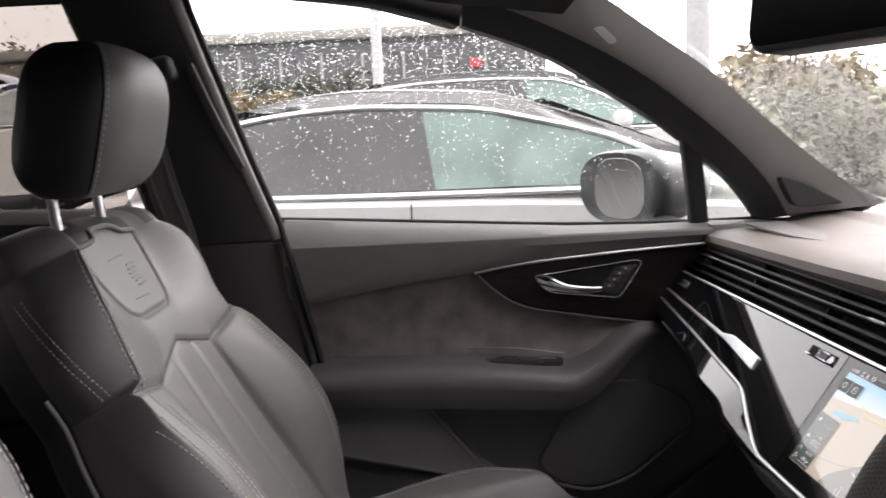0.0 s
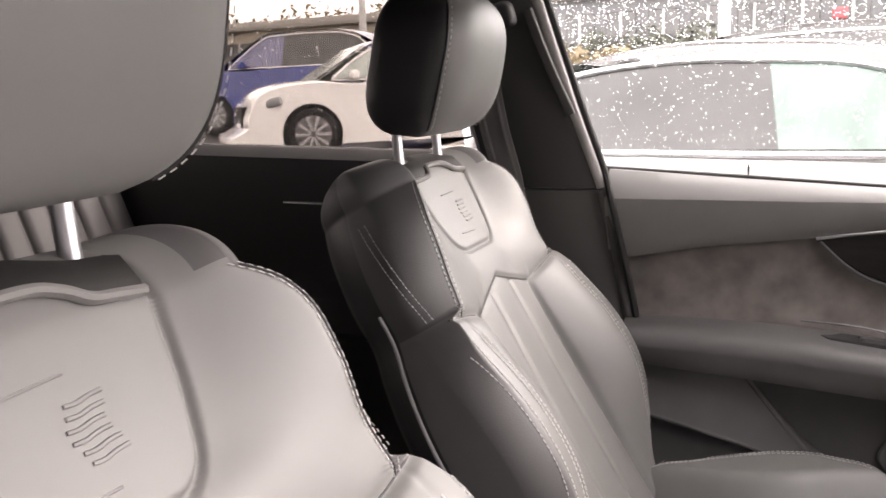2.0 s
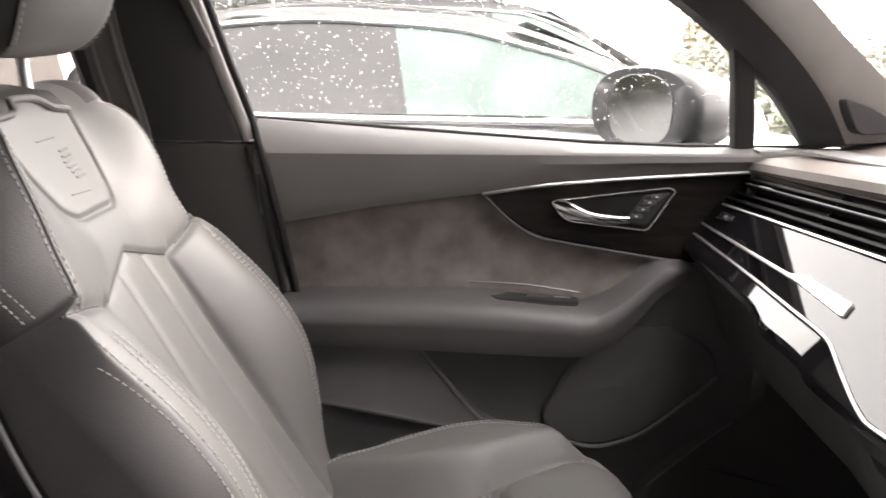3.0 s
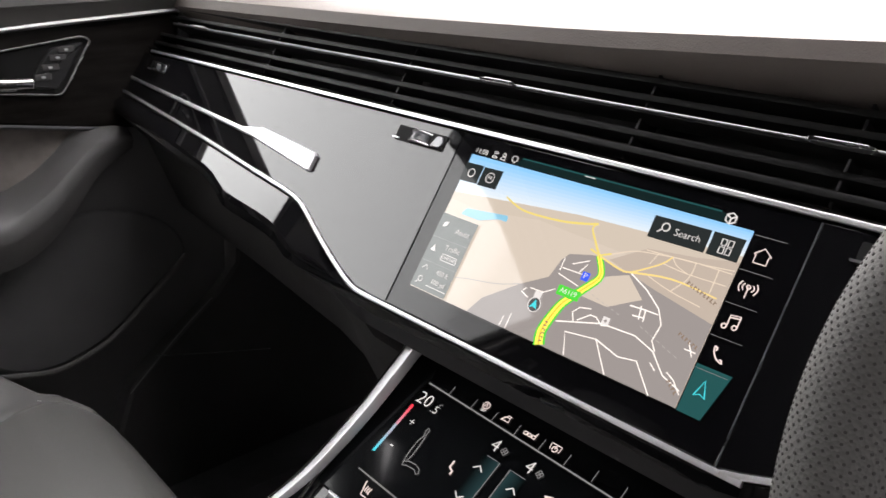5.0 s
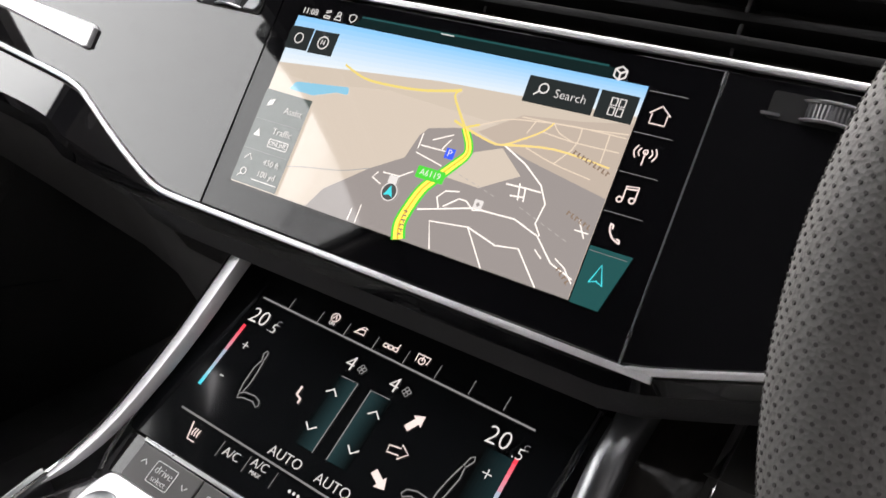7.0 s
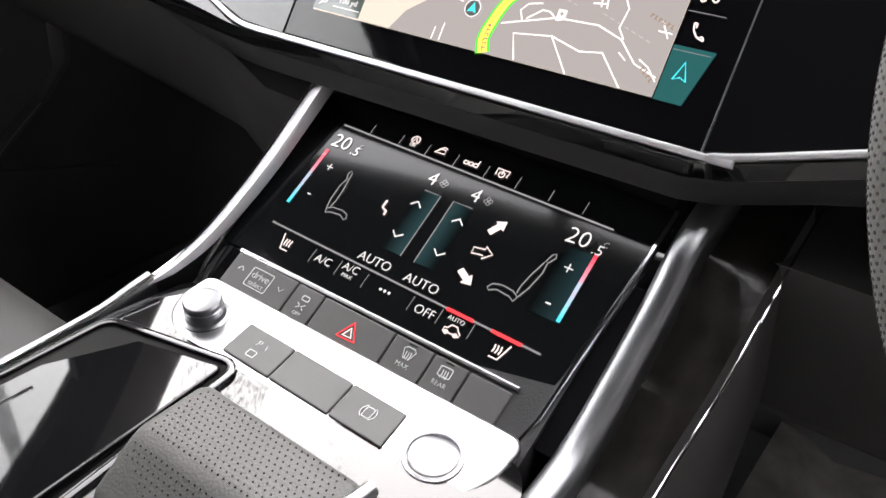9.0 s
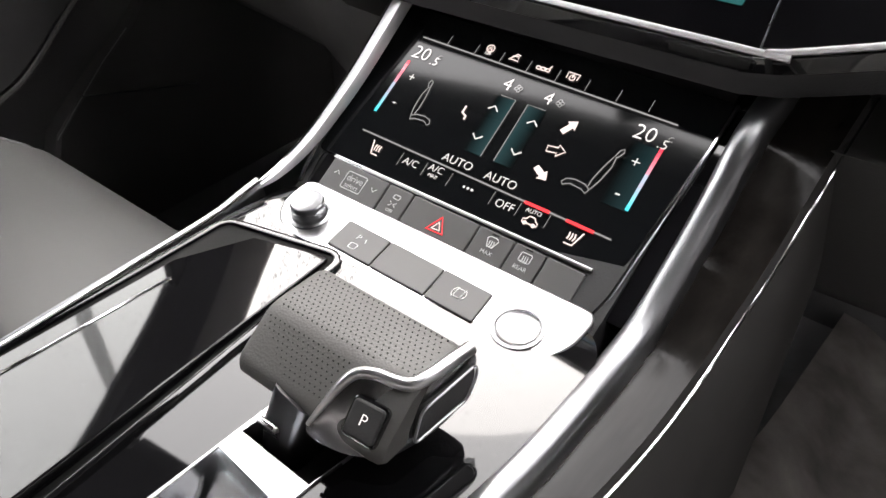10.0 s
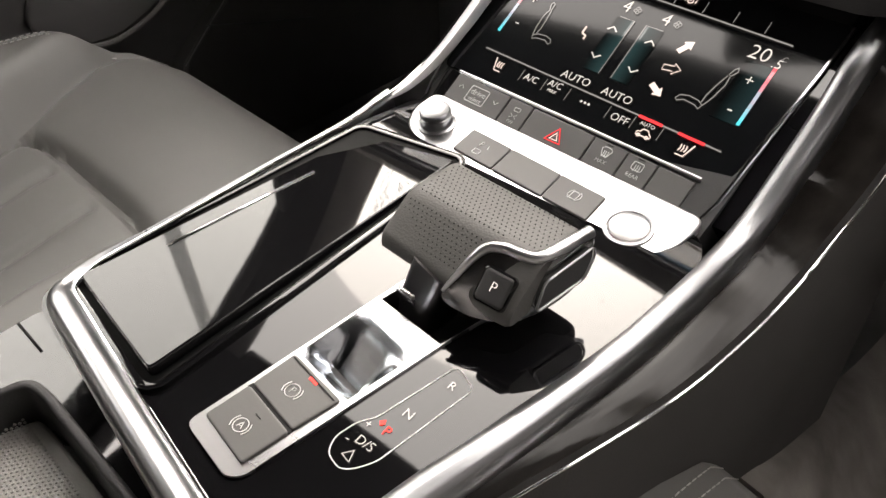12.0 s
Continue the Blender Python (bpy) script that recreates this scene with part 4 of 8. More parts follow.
        under_rows.append([o + Vector((-0.97 * w, 0, -0.0098 - 0.72 * w)), o + Vector((0.0, 0, -0.022 - 1.0 * w)), o + Vector((0.03, 0, -0.062 * k - 0.008)),
                         o + Vector((0.08, 0, -0.07 * k - 0.01)), o + Vector((0.09, 0, 0.0))])
    part("lower_lip", skin(lip_rows), PIANO, root, "piano black lip under the chrome strip", 25)
    part("lip_underside", skin(under_rows), SOFT_BLACK, root, "", 60)
    knee = []
    for u in [DASH_L + (0.84 - DASH_L) * i / 30 for i in range(31)]:
        o = DASH @ Vector((u, chrome_low(min(u, 0.24)), 0))
        z = o.z - 0.07
        knee.append([Vector((o.x + 0.02, o.y, z + 0.02)), Vector((o.x + 0.03, o.y, z - 0.01)), Vector((o.x + 0.06, o.y, z - 0.09)), Vector((o.x + 0.13, o.y, z - 0.15)), Vector((o.x + 0.36, o.y, z - 0.17)), Vector((o.x + 0.36, o.y, z + 0.02))])
    part("glovebox", skin(knee, True, True), mat("charcoal_footwell_plastic", (0.06, 0.059, 0.058), 0.55, grain=0.4, grain_scale=900, mottle=0.1), root, "black glovebox door below the dash", 50)
    # padded top
    rows = []
    for i in range(33):
        y = 0.725 - 1.40 * i / 32
        hood = 0.045 * math.exp(-((y + 0.40) / 0.20) ** 4)
        o = Vector((0.688, 0, linear([(-0.7, 1.100), (-0.11, 1.089), (-0.03, 1.083), (0.09, 1.074), (0.3, 1.063), (0.5, 1.055), (0.72, 1.046)], y)))
        k = (abs(y) / 0.72) ** 2
        xf = 1.10 - 0.16 * k
        pr = [(o.x + 0.06, o.z - 0.05), (o.x + 0.004, o.z - 0.004), (o.x - 0.004, o.z + 0.004), (o.x - 0.002, o.z + 0.014 + hood * 0.3), (o.x + 0.014, o.z + 0.021 + hood * 0.8), (o.x + 0.05, o.z + 0.024 + hood), (0.80, o.z + 0.026 + hood), (0.87, max(1.088, o.z + 0.022) + hood * 0.6), (0.885, 1.086 + hood * 0.4), (0.90, 1.092), (xf - 0.05, 1.092), (xf, 1.085), (xf, 1.02)]
        rows.append([Vector((max(x, 0.69) if j > 6 else x, y, z)) for j, (x, z) in enumerate(pr)])
    part("padded_top", skin(rows, True, True), SOFT_DASH, root, "taupe padded dashboard top", 50)
    part("speaker_slot", prism(round_corners([(0.735, 0.66), (0.80, 0.66), (0.79, 0.50), (0.76, 0.44), (0.742, 0.50)], 0.012), frame_of((0, 0, 1.0805), (1, 0, 0), (0, 1, 0)), -0.002, 0.0016, 0.001), SOFT_GREY, root)
    return root


dashboard()


# ---- centre touchscreen with its map ----
def flat_poly(name, pts, z, material, parent, m, label=""):
    bm = bmesh.new()
    add_prism(bm, pts, m, z, z + 0.00012)
    return part(name, bm, material, parent, label)


def touchscreen():
    root = thing("touchscreen", "lit touchscreen showing a navigation map, set in piano black", "touchscreen")
    part("display_glass", prism([(-0.0160, -0.0160), (0.2435, -0.0160), (0.2435, 0.1193), (-0.0160, 0.1193)], DASH, -0.012, 0.0, 0.0005), DISPLAY_BLACK, root)
    W, H = 0.2135, 0.1030
    x0, y0 = -0.0005, 0.0022
    SKY = glow("map_sky", (0.24, 0.55, 0.82), 0.85)
    HAZE = glow("map_haze", (0.66, 0.72, 0.74), 0.85)
    SAND = glow("map_sand", (0.62, 0.55, 0.46), 0.72)
    SAND2 = glow("map_far_sand", (0.62, 0.55, 0.455), 0.68)
    TOWN = glow("map_town", (0.36, 0.335, 0.32), 0.62)
    FARTOWN = glow("map_far_town", (0.56, 0.485, 0.405), 0.64)
    WATER = glow("map_water", (0.22, 0.50, 0.66), 0.8)
    ROAD = glow("map_road", (0.95, 0.90, 0.84), 0.8)
    YELLOW = glow("map_yellow", (0.95, 0.74, 0.10), 0.9)
    GREEN = glow("map_green", (0.06, 0.62, 0.05), 0.8)
    BLUE = glow("map_blue", (0.04, 0.10, 0.75), 0.9)
    TILE = glow("menu_tile", (0.035, 0.045, 0.045), 0.4)
    SLATE = glow("menu_panel", (0.085, 0.11, 0.10), 0.6)
    L = 0.0003
    def poly(name, pts, k, material):
        return flat_poly(name, [(x0 + px, y0 + py) for px, py in pts], L + 0.00016 * k, material, root, DASH)
    poly("map_ground", [(0, 0), (W, 0), (W, 0.088), (W * 0.5, 0.0835), (0, 0.0735)], 0, SAND)
    n = 10
    for k in range(n):
        t0, t1 = k / n, (k + 1) / n
        c = [0.62 * (1 - t0) + 0.16 * t0, 0.70 * (1 - t0) + 0.46 * t0, 0.74 * (1 - t0) + 0.78 * t0]
        lo = lambda x, t: (0.0735 + 0.0145 * x / W) + (H - 0.0735 - 0.0145 * x / W) * t
        poly("map_sky_band", [(0, lo(0, t0)), (W, lo(W, t0)), (W, lo(W, t1)), (0, lo(0, t1))], 0, glow("map_sky_shade", c, 0.85))
    poly("map_far_ground", [(0.03, 0.066), (0.08, 0.0725), (0.13, 0.070), (0.17, 0.0685), (W, 0.070), (W, 0.088), (W * 0.5, 0.0835), (0.0, 0.0735), (0, 0.068)], 1, SAND2)
    poly("map_far_town", [(0.1396, 0.0630), (0.1520, 0.0600), (0.1700, 0.0560), (W, 0.0480), (W, 0.0845), (0.190, 0.0800), (0.160, 0.0765)], 2, FARTOWN)
    poly("map_town_area", [(0.0570, 0.0), (0.0640, 0.0120), (0.0872, 0.0298), (0.1052, 0.0406), (0.1086, 0.0534), (0.1123, 0.0584), (0.1264, 0.0620), (0.1328, 0.0631), (0.1476, 0.0598), (0.1554, 0.0598), (0.1700, 0.0560), (W, 0.0480), (W, 0.0)], 3, TOWN)
    poly("map_field", [(0.1295, 0.0370), (0.1514, 0.0363), (0.1640, 0.0439), (0.1702, 0.0474), (0.1560, 0.0582), (0.1423, 0.0528), (0.1371, 0.0455)], 4, SAND)
    poly("map_lake", round_corners([(0.0153, 0.0596), (0.0183, 0.0647), (0.0300, 0.0659), (0.0550, 0.0687), (0.0560, 0.0644), (0.0478, 0.0642), (0.0331, 0.0593)], 0.0015), 4, WATER)
    road = [(0.1195, 0.0), (0.1171, 0.0076), (0.1186, 0.0170), (0.1218, 0.0270), (0.1256, 0.0328), (0.1338, 0.0433), (0.1387, 0.0503), (0.1376, 0.0559), (0.1321, 0.0634)]
    road = [(p.x, p.y) for p in spline([(*p, 0) for p in road], 5)]
    def ribbon(name, pts, w0, w1, k, material):
        bm = bmesh.new()
        rows = []
        m = len(pts)
        for i, p in enumerate(pts):
            a, b = pts[max(i - 1, 0)], pts[min(i + 1, m - 1)]
            d = Vector((b[0] - a[0], b[1] - a[1])).normalized()
            w = w0 + (w1 - w0) * i / (m - 1)
            q = Vector((-d.y, d.x)) * w
            rows.append([DASH @ Vector((x0 + p[0] + q.x, y0 + p[1] + q.y, L + 0.00016 * k)), DASH @ Vector((x0 + p[0] - q.x, y0 + p[1] - q.y, L + 0.00016 * k))])
        add_skin(bm, rows)
        return part(name, bm, material, root)
    ribbon("route_edge", road, 0.0042, 0.0020, 5, GREEN)
    ribbon("route", road, 0.0028, 0.0012, 6, YELLOW)
    ribbon("route_line", road, 0.0004, 0.0002, 7, glow("map_route_line", (0.75, 0.42, 0.03), 0.8))
    def bend(pts):
        return [(p.x, p.y) for p in spline([(*p, 0) for p in pts], 4)]
    FAR_ROAD = glow("map_far_road", (0.80, 0.66, 0.20), 0.72)
    ribbon("far_road", bend([(0.1321, 0.0634), (0.1261, 0.0702), (0.1200, 0.0780), (0.1226, 0.0815)]), 0.0008, 0.0005, 6, FAR_ROAD)
    ribbon("far_road", bend([(0.1226, 0.0815), (0.1151, 0.0795), (0.0989, 0.0765), (0.0783, 0.0751), (0.0623, 0.0757), (0.0471, 0.0804)]), 0.0008, 0.0006, 6, FAR_ROAD)
    ribbon("far_road", [(0.1250, 0.0655), (0.1321, 0.0634), (0.1396, 0.0666)], 0.0007, 0.0006, 6, FAR_ROAD)
    STREETS = [[(0.1236, 0.0173), (0.1527, 0.0262), (0.1753, 0.0271), (0.1891, 0.0228), (0.1998, 0.0129), (0.2120, 0.0090)], [(0.1383, 0.0005), (0.1326, 0.0137), (0.1538, 0.0167), (0.1680, 0.0)],
               [(0.1538, 0.0167), (0.1708, 0.0125), (0.1825, 0.0145), (0.1970, 0.0)], [(0.1346, 0.0212), (0.1317, 0.0261), (0.1350, 0.0302), (0.1425, 0.0319)], [(0.1367, 0.0226), (0.1438, 0.0285), (0.1479, 0.0285), (0.1531, 0.0251), (0.1582, 0.0267)],
               [(0.1646, 0.0421), (0.1745, 0.0426), (0.1830, 0.0427)], [(0.1567, 0.0597), (0.1704, 0.0536), (0.1818, 0.0459), (0.1871, 0.0380), (0.1859, 0.0281), (0.1901, 0.0231)], [(0.1714, 0.0441), (0.1732, 0.0361)], [(0.1685, 0.0372), (0.1761, 0.0382)],
               [(0.1748, 0.0431), (0.1762, 0.0359)], [(0.0935, 0.0294), (0.0910, 0.0260), (0.0974, 0.0238)]]
    LANES = [[(0.0962, 0.0301), (0.1065, 0.0304)], [(0.1031, 0.0281), (0.1133, 0.0350)], [(0.0862, 0.0005), (0.0864, 0.0072)], [(0.0912, 0.0005), (0.0911, 0.0105)], [(0.1107, 0.0469), (0.1107, 0.0553)], [(0.1118, 0.0490), (0.1273, 0.0492)], [(0.1173, 0.0531), (0.1278, 0.0584)],
             [(0.1243, 0.0497), (0.1275, 0.0558)], [(0.1107, 0.0448), (0.1276, 0.0416)], [(0.2011, 0.0156), (0.2066, 0.0129), (0.2125, 0.0070)], [(0.1948, 0.0135), (0.1902, 0.0166)], [(0.2055, 0.0355), (0.2105, 0.0279)], [(0.2049, 0.0307), (0.2118, 0.0306)]]
    for ln in STREETS:
        ribbon("street", ln, 0.00042, 0.00036, 5, ROAD)
    for ln in LANES:
        ribbon("lane", ln, 0.00034, 0.00030, 5, ROAD)
    # railway, dashed
    for a, b in (((0.1348, 0.0410), (0.1626, 0.0342)), ((0.1755, 0.0332), (0.2051, 0.0238))):
        for k in range(7):
            p, q = Vector(a).lerp(Vector(b), k / 7), Vector(a).lerp(Vector(b), (k + 0.55) / 7)
            ribbon("railway", [tuple(p), tuple(q)], 0.00018, 0.00018, 5, glow("map_rail", (0.55, 0.53, 0.50), 0.6))
    FAR_YELLOW = glow("map_far_yellow", (0.86, 0.66, 0.24), 0.75)
    FAINT = glow("map_faint_street", (0.82, 0.70, 0.55), 0.66)
    for ln in ([(0.1321, 0.0634), (0.1476, 0.0598), (0.1554, 0.0598), (0.1638, 0.0646), (0.1727, 0.0708), (0.1769, 0.0761)], [(0.1554, 0.0598), (0.1814, 0.0639), (0.2100, 0.0618)]):
        ribbon("far_highway", bend(ln), 0.0006, 0.0004, 6, FAR_YELLOW)
    for ln in ([(0.1396, 0.0666), (0.1531, 0.0726), (0.1675, 0.0749), (0.1863, 0.0768), (0.2126, 0.0770)], [(0.1597, 0.0755), (0.1769, 0.0761), (0.1956, 0.0772), (0.2131, 0.0790)], [(0.1727, 0.0708), (0.1889, 0.0695), (0.2117, 0.0698)],
               [(0.1769, 0.0761), (0.1808, 0.0722), (0.1889, 0.0695)], [(0.1909, 0.0772), (0.1911, 0.0701), (0.1887, 0.0634)], [(0.2047, 0.0772), (0.2049, 0.0702), (0.2050, 0.0632)], [(0.1675, 0.0749), (0.1650, 0.0681)], [(0.1675, 0.0614), (0.1837, 0.0573), (0.2034, 0.0546)], [(0.1837, 0.0573), (0.1901, 0.0662)]):
        ribbon("far_street", bend(ln), 0.00030, 0.00026, 5, FAINT)
    ribbon("border_line", bend([(0.0, 0.0030), (0.0357, 0.0173), (0.0694, 0.0239), (0.0872, 0.0298)]), 0.00025, 0.00025, 5, glow("map_border", (0.45, 0.47, 0.46), 0.6))
    # road shield, parking sign, own position
    poly("road_shield", [(p[0], p[1]) for p in rounded(0.1155, 0.0325, 0.1320, 0.0388, 0.0008)], 8, GREEN)
    letters("A6119", DASH @ pose(x0 + 0.1238, y0 + 0.0357, L + 0.0014), 0.0047, GLOW_WHITE, root)
    poly("parking_sign", [(0.1272, 0.0458), (0.1325, 0.0458), (0.1325, 0.0512), (0.1272, 0.0512)], 8, BLUE)
    letters("P", DASH @ pose(x0 + 0.1299, y0 + 0.0485, L + 0.0014), 0.0052, GLOW_WHITE, root)
    poly("position_disc", disc(0.1047, 0.0212, 0.0046), 8, glow("map_marker", (0.10, 0.11, 0.11), 0.6))
    strokes("position_ring", [["o"] + [(x0 + a, y0 + b) for a, b in disc(0.1047, 0.0212, 0.0046)]], DASH, GLOW_WHITE, root, 0.00025, L + 0.0015)
    poly("position_arrow", [(0.1047, 0.0245), (0.1075, 0.0188), (0.1047, 0.0198), (0.1019, 0.0188)], 10, GLOW_CYAN)
    poly("station_sign", rounded(0.1015, 0.0255, 0.1068, 0.0298, 0.0006), 9, GLOW_WHITE)
    poly("hospital_sign", rounded(0.1525, 0.0262, 0.1572, 0.0308, 0.0005), 8, GLOW_WHITE)
    poly("hospital_cross", [(0.1537, 0.0285), (0.1549, 0.0297), (0.1561, 0.0285), (0.1549, 0.0273)], 9, TOWN)
    # unreadable street names as rows of short bars
    INK = glow("map_label", (0.30, 0.22, 0.16), 0.6)
    for (a, b), ang, n in (((0.1915, 0.0650), -18, 9), ((0.1990, 0.0372), -18, 6), ((0.2040, 0.0116), -36, 4), ((0.1180, 0.0150), -84, 6)):
        for k in range(n):
            bar = DASH @ pose(x0 + a, y0 + b, L + 0.0013, 0, 0, ang) @ pose(0.0024 * k, 0.0, 0)
            part("label_bar", prism([(0, -0.0010), (0.0007, -0.0010), (0.0007, 0.0012), (0, 0.0012)], bar, 0.0, 0.0002), INK, root)
            part("label_bar", prism([(0.0008, -0.0010), (0.0016, -0.0010), (0.0016, -0.0005), (0.0008, -0.0005)] if k % 2 else [(0.0008, 0.0004), (0.0016, 0.0004), (0.0016, 0.0009), (0.0008, 0.0009)], bar, 0.0, 0.0002), INK, root)
    # menu tiles
    for a0, a1 in ((0.0, 0.0168), (0.0178, 0.0352)):
        poly("menu_tile", [(a0, 0.0822), (a1, 0.0828), (a1, 0.0965), (a0, 0.0960)], 8, TILE)
    each_stroke("tile_icon", [["o"] + [(x0 + a, y0 + b) for a, b in disc(0.0085, 0.0893, 0.0030, 14)], ["o"] + [(x0 + a, y0 + b) for a, b in disc(0.0266, 0.0895, 0.0036, 14)]], DASH, GLOW_WHITE, root, 0.0003, L + 0.0016)
    letters("N", DASH @ pose(x0 + 0.0266, y0 + 0.0895, L + 0.0015), 0.0042, GLOW_WHITE, root)
    poly("search_tile", [(0.1564, 0.0830), (0.1925, 0.0834), (0.1922, 0.0968), (0.1560, 0.0965)], 8, TILE)
    poly("apps_tile", [(0.1938, 0.0834), (0.2122, 0.0834), (0.2122, 0.0968), (0.1936, 0.0968)], 8, TILE)
    letters("Search", DASH @ pose(x0 + 0.1800, y0 + 0.0897, L + 0.0015), 0.0062, GLOW_WHITE, root)
    strokes("search_icon", [["o"] + [(x0 + a, y0 + b) for a, b in disc(0.1655, 0.0912, 0.0024, 14)], [(x0 + 0.1637, y0 + 0.0895), (x0 + 0.1612, y0 + 0.0872)]], DASH, GLOW_WHITE, root, 0.00035, L + 0.0016)
    each_stroke("apps_icon", [["o"] + [(x0 + a + cx, y0 + b + cy) for a, b in ((0, 0), (0.0028, 0), (0.0028, 0.0036), (0, 0.0036))] for cx in (0.2, 0.2040) for cy in (0.0858, 0.0904)], DASH, GLOW_WHITE, root, 0.0003, L + 0.0016)
    # assist panel
    poly("assist_panel", [(0.0005, 0.0005), (0.0350, 0.0005), (0.0352, 0.0560), (0.0005, 0.0565)], 8, SLATE)
    each_stroke("panel_line", [[(x0 + 0.001, y0 + c), (x0 + 0.0345, y0 + c)] for c in (0.0385, 0.0205)], DASH, GLOW_GREY, root, 0.00012, L + 0.0016)
    for tx, (a, b), sz in (("Assist", (0.0258, 0.0465), 0.0056), ("Traffic", (0.0240, 0.0335), 0.0056), ("ONLINE", (0.0240, 0.0266), 0.0036), ("450 ft", (0.0250, 0.0152), 0.0050), ("100 yd", (0.0246, 0.0082), 0.0050)):
        letters(tx, DASH @ pose(x0 + a, y0 + b, L + 0.0015), sz, GLOW_WHITE, root)
    strokes("panel_icon", [["o"] + [(x0 + a, y0 + b) for a, b in rounded(0.0170, 0.0243, 0.0312, 0.0289, 0.0007, 2)], [(x0 + 0.0045, y0 + 0.0145), (x0 + 0.0075, y0 + 0.0178), (x0 + 0.0100, y0 + 0.0145)],
                           ["o"] + [(x0 + a, y0 + b) for a, b in disc(0.0075, 0.0072, 0.0020, 12)], [(x0 + 0.006, y0 + 0.0056), (x0 + 0.0042, y0 + 0.0036)], [(x0 + 0.015, y0 + 0.0042), (x0 + 0.034, y0 + 0.0042)]], DASH, GLOW_WHITE, root, 0.00025, L + 0.0016)
    poly("traffic_icon", [(0.0040, 0.0285), (0.0090, 0.0285), (0.0066, 0.0330)], 10, GLOW_WHITE)
    poly("flag_icon", [(0.0052, 0.0466), (0.0090, 0.0480), (0.0098, 0.0515), (0.0060, 0.0503)], 10, GLOW_WHITE)
    # status bar, tabs at the side
    poly("status_bar", [(0.045, 0.1085), (0.192, 0.1085), (0.192, 0.1095), (0.045, 0.1095)], 1, GLOW_TEAL)
    poly("status_band", [(0.040, 0.1035), (0.200, 0.1035), (0.195, 0.1085), (0.045, 0.1085)], 0, glow("status_teal", (0.006, 0.022, 0.022), 0.5))
    letters("11:08", DASH @ pose(0.0072, 0.1085, L), 0.0054, GLOW_WHITE, root)
    each_stroke("status_icon", [["o"] + rounded(0.0185, 0.1065, 0.0225, 0.1078, 0.0004, 2), [(0.0188, 0.1095), (0.0225, 0.1105)], [(0.0188, 0.1108), (0.022, 0.1112)], ["o"] + disc(0.0285, 0.1102, 0.0012, 10), [(0.0262, 0.1066), (0.027, 0.1086), (0.030, 0.1086), (0.0308, 0.1066), (0.0262, 0.1066)],
                            ["o"] + [(0.0385, 0.1066), (0.0408, 0.1085), (0.0408, 0.1108), (0.0385, 0.1116), (0.0362, 0.1108), (0.0362, 0.1085)], [(0.0975, 0.1105), (0.1055, 0.1105)]], DASH, GLOW_WHITE, root, 0.00025, L + 0.0005)
    strokes("cube_icon", [["o"] + [(0.1983 + a, 0.1085 + b) for a, b in disc(0, 0, 0.0033, 6, 30, 390)], [(0.1983, 0.1085), (0.1983, 0.1052)], [(0.1983, 0.1085), (0.1955, 0.1101)], [(0.1983, 0.1085), (0.2011, 0.1101)]], DASH, GLOW_WHITE, root, 0.0004, L + 0.0005)
    each_stroke("tab_line", [[(0.2140, c), (0.2320, c)] for c in (0.1035, 0.0835, 0.0645, 0.0455, 0.0265)], DASH, GLOW_GREY, root, 0.00012, L)
    strokes("home_icon", [["o", (0.2190, 0.0888), (0.2262, 0.0888), (0.2262, 0.0935), (0.2275, 0.0935), (0.2226, 0.0975), (0.2177, 0.0935), (0.2190, 0.0935)]], DASH, GLOW_PINK, root, 0.00030, L)
    strokes("radio_icon", [[(0.2225, 0.0692), (0.2225, 0.0755)], [(p.x, p.y) for p in spline([(0.2202, 0.0732, 0), (0.2192, 0.0750, 0), (0.2202, 0.0770, 0)], 3)], [(p.x, p.y) for p in spline([(0.2248, 0.0732, 0), (0.2258, 0.0750, 0), (0.2248, 0.0770, 0)], 3)],
                           [(p.x, p.y) for p in spline([(0.2185, 0.0720, 0), (0.2172, 0.0750, 0), (0.2185, 0.0780, 0)], 3)], [(p.x, p.y) for p in spline([(0.2265, 0.0720, 0), (0.2278, 0.0750, 0), (0.2265, 0.0780, 0)], 3)], ["o"] + disc(0.2225, 0.0755, 0.0011, 8)], DASH, GLOW_PINK, root, 0.00028, L)
    strokes("music_icon", [[(0.2200, 0.0520), (0.2200, 0.0585), (0.2256, 0.0592), (0.2256, 0.0527)], [(0.2200, 0.0573), (0.2256, 0.0580)], ["o"] + disc(0.2187, 0.0520, 0.0013, 8), ["o"] + disc(0.2243, 0.0527, 0.0013, 8)], DASH, GLOW_PINK, root, 0.00034, L)
    strokes("phone_icon", [[(p.x, p.y) for p in spline([(0.2192, 0.0402, 0), (0.2198, 0.0372, 0), (0.2222, 0.0342, 0), (0.2256, 0.0328, 0)], 4)], [(0.2190, 0.0405), (0.2206, 0.0400), (0.2206, 0.0382)], [(0.2258, 0.0326), (0.2253, 0.0342), (0.2238, 0.0345)]], DASH, GLOW_PINK, root, 0.0004, L)
    poly("active_tab", [(0.2142, -0.0005), (0.2280, -0.0005), (0.2345, 0.0265), (0.2142, 0.0265)], 0, GLOW_TEAL)
    strokes("arrow_icon", [["o", (0.2190, 0.0125), (0.2222, 0.0140), (0.2254, 0.0125), (0.2222, 0.0215)]], DASH, GLOW_CYAN, root, 0.0003, L + 0.0006)
    return root


touchscreen()


# ---- centre console ----
CLIM = frame_of((0.494, 0.108, 0.8005), (0.02, -1, -0.004), (0.068, 0, 0.041))
LOWP = frame_of((0.474, 0.108, 0.789), (0.02, -1, -0.004), (1, 0, 0.12))
CONS = frame_of((0.217, 0.040, 0.784), (0, -1, 0), (1, 0, 0.02))


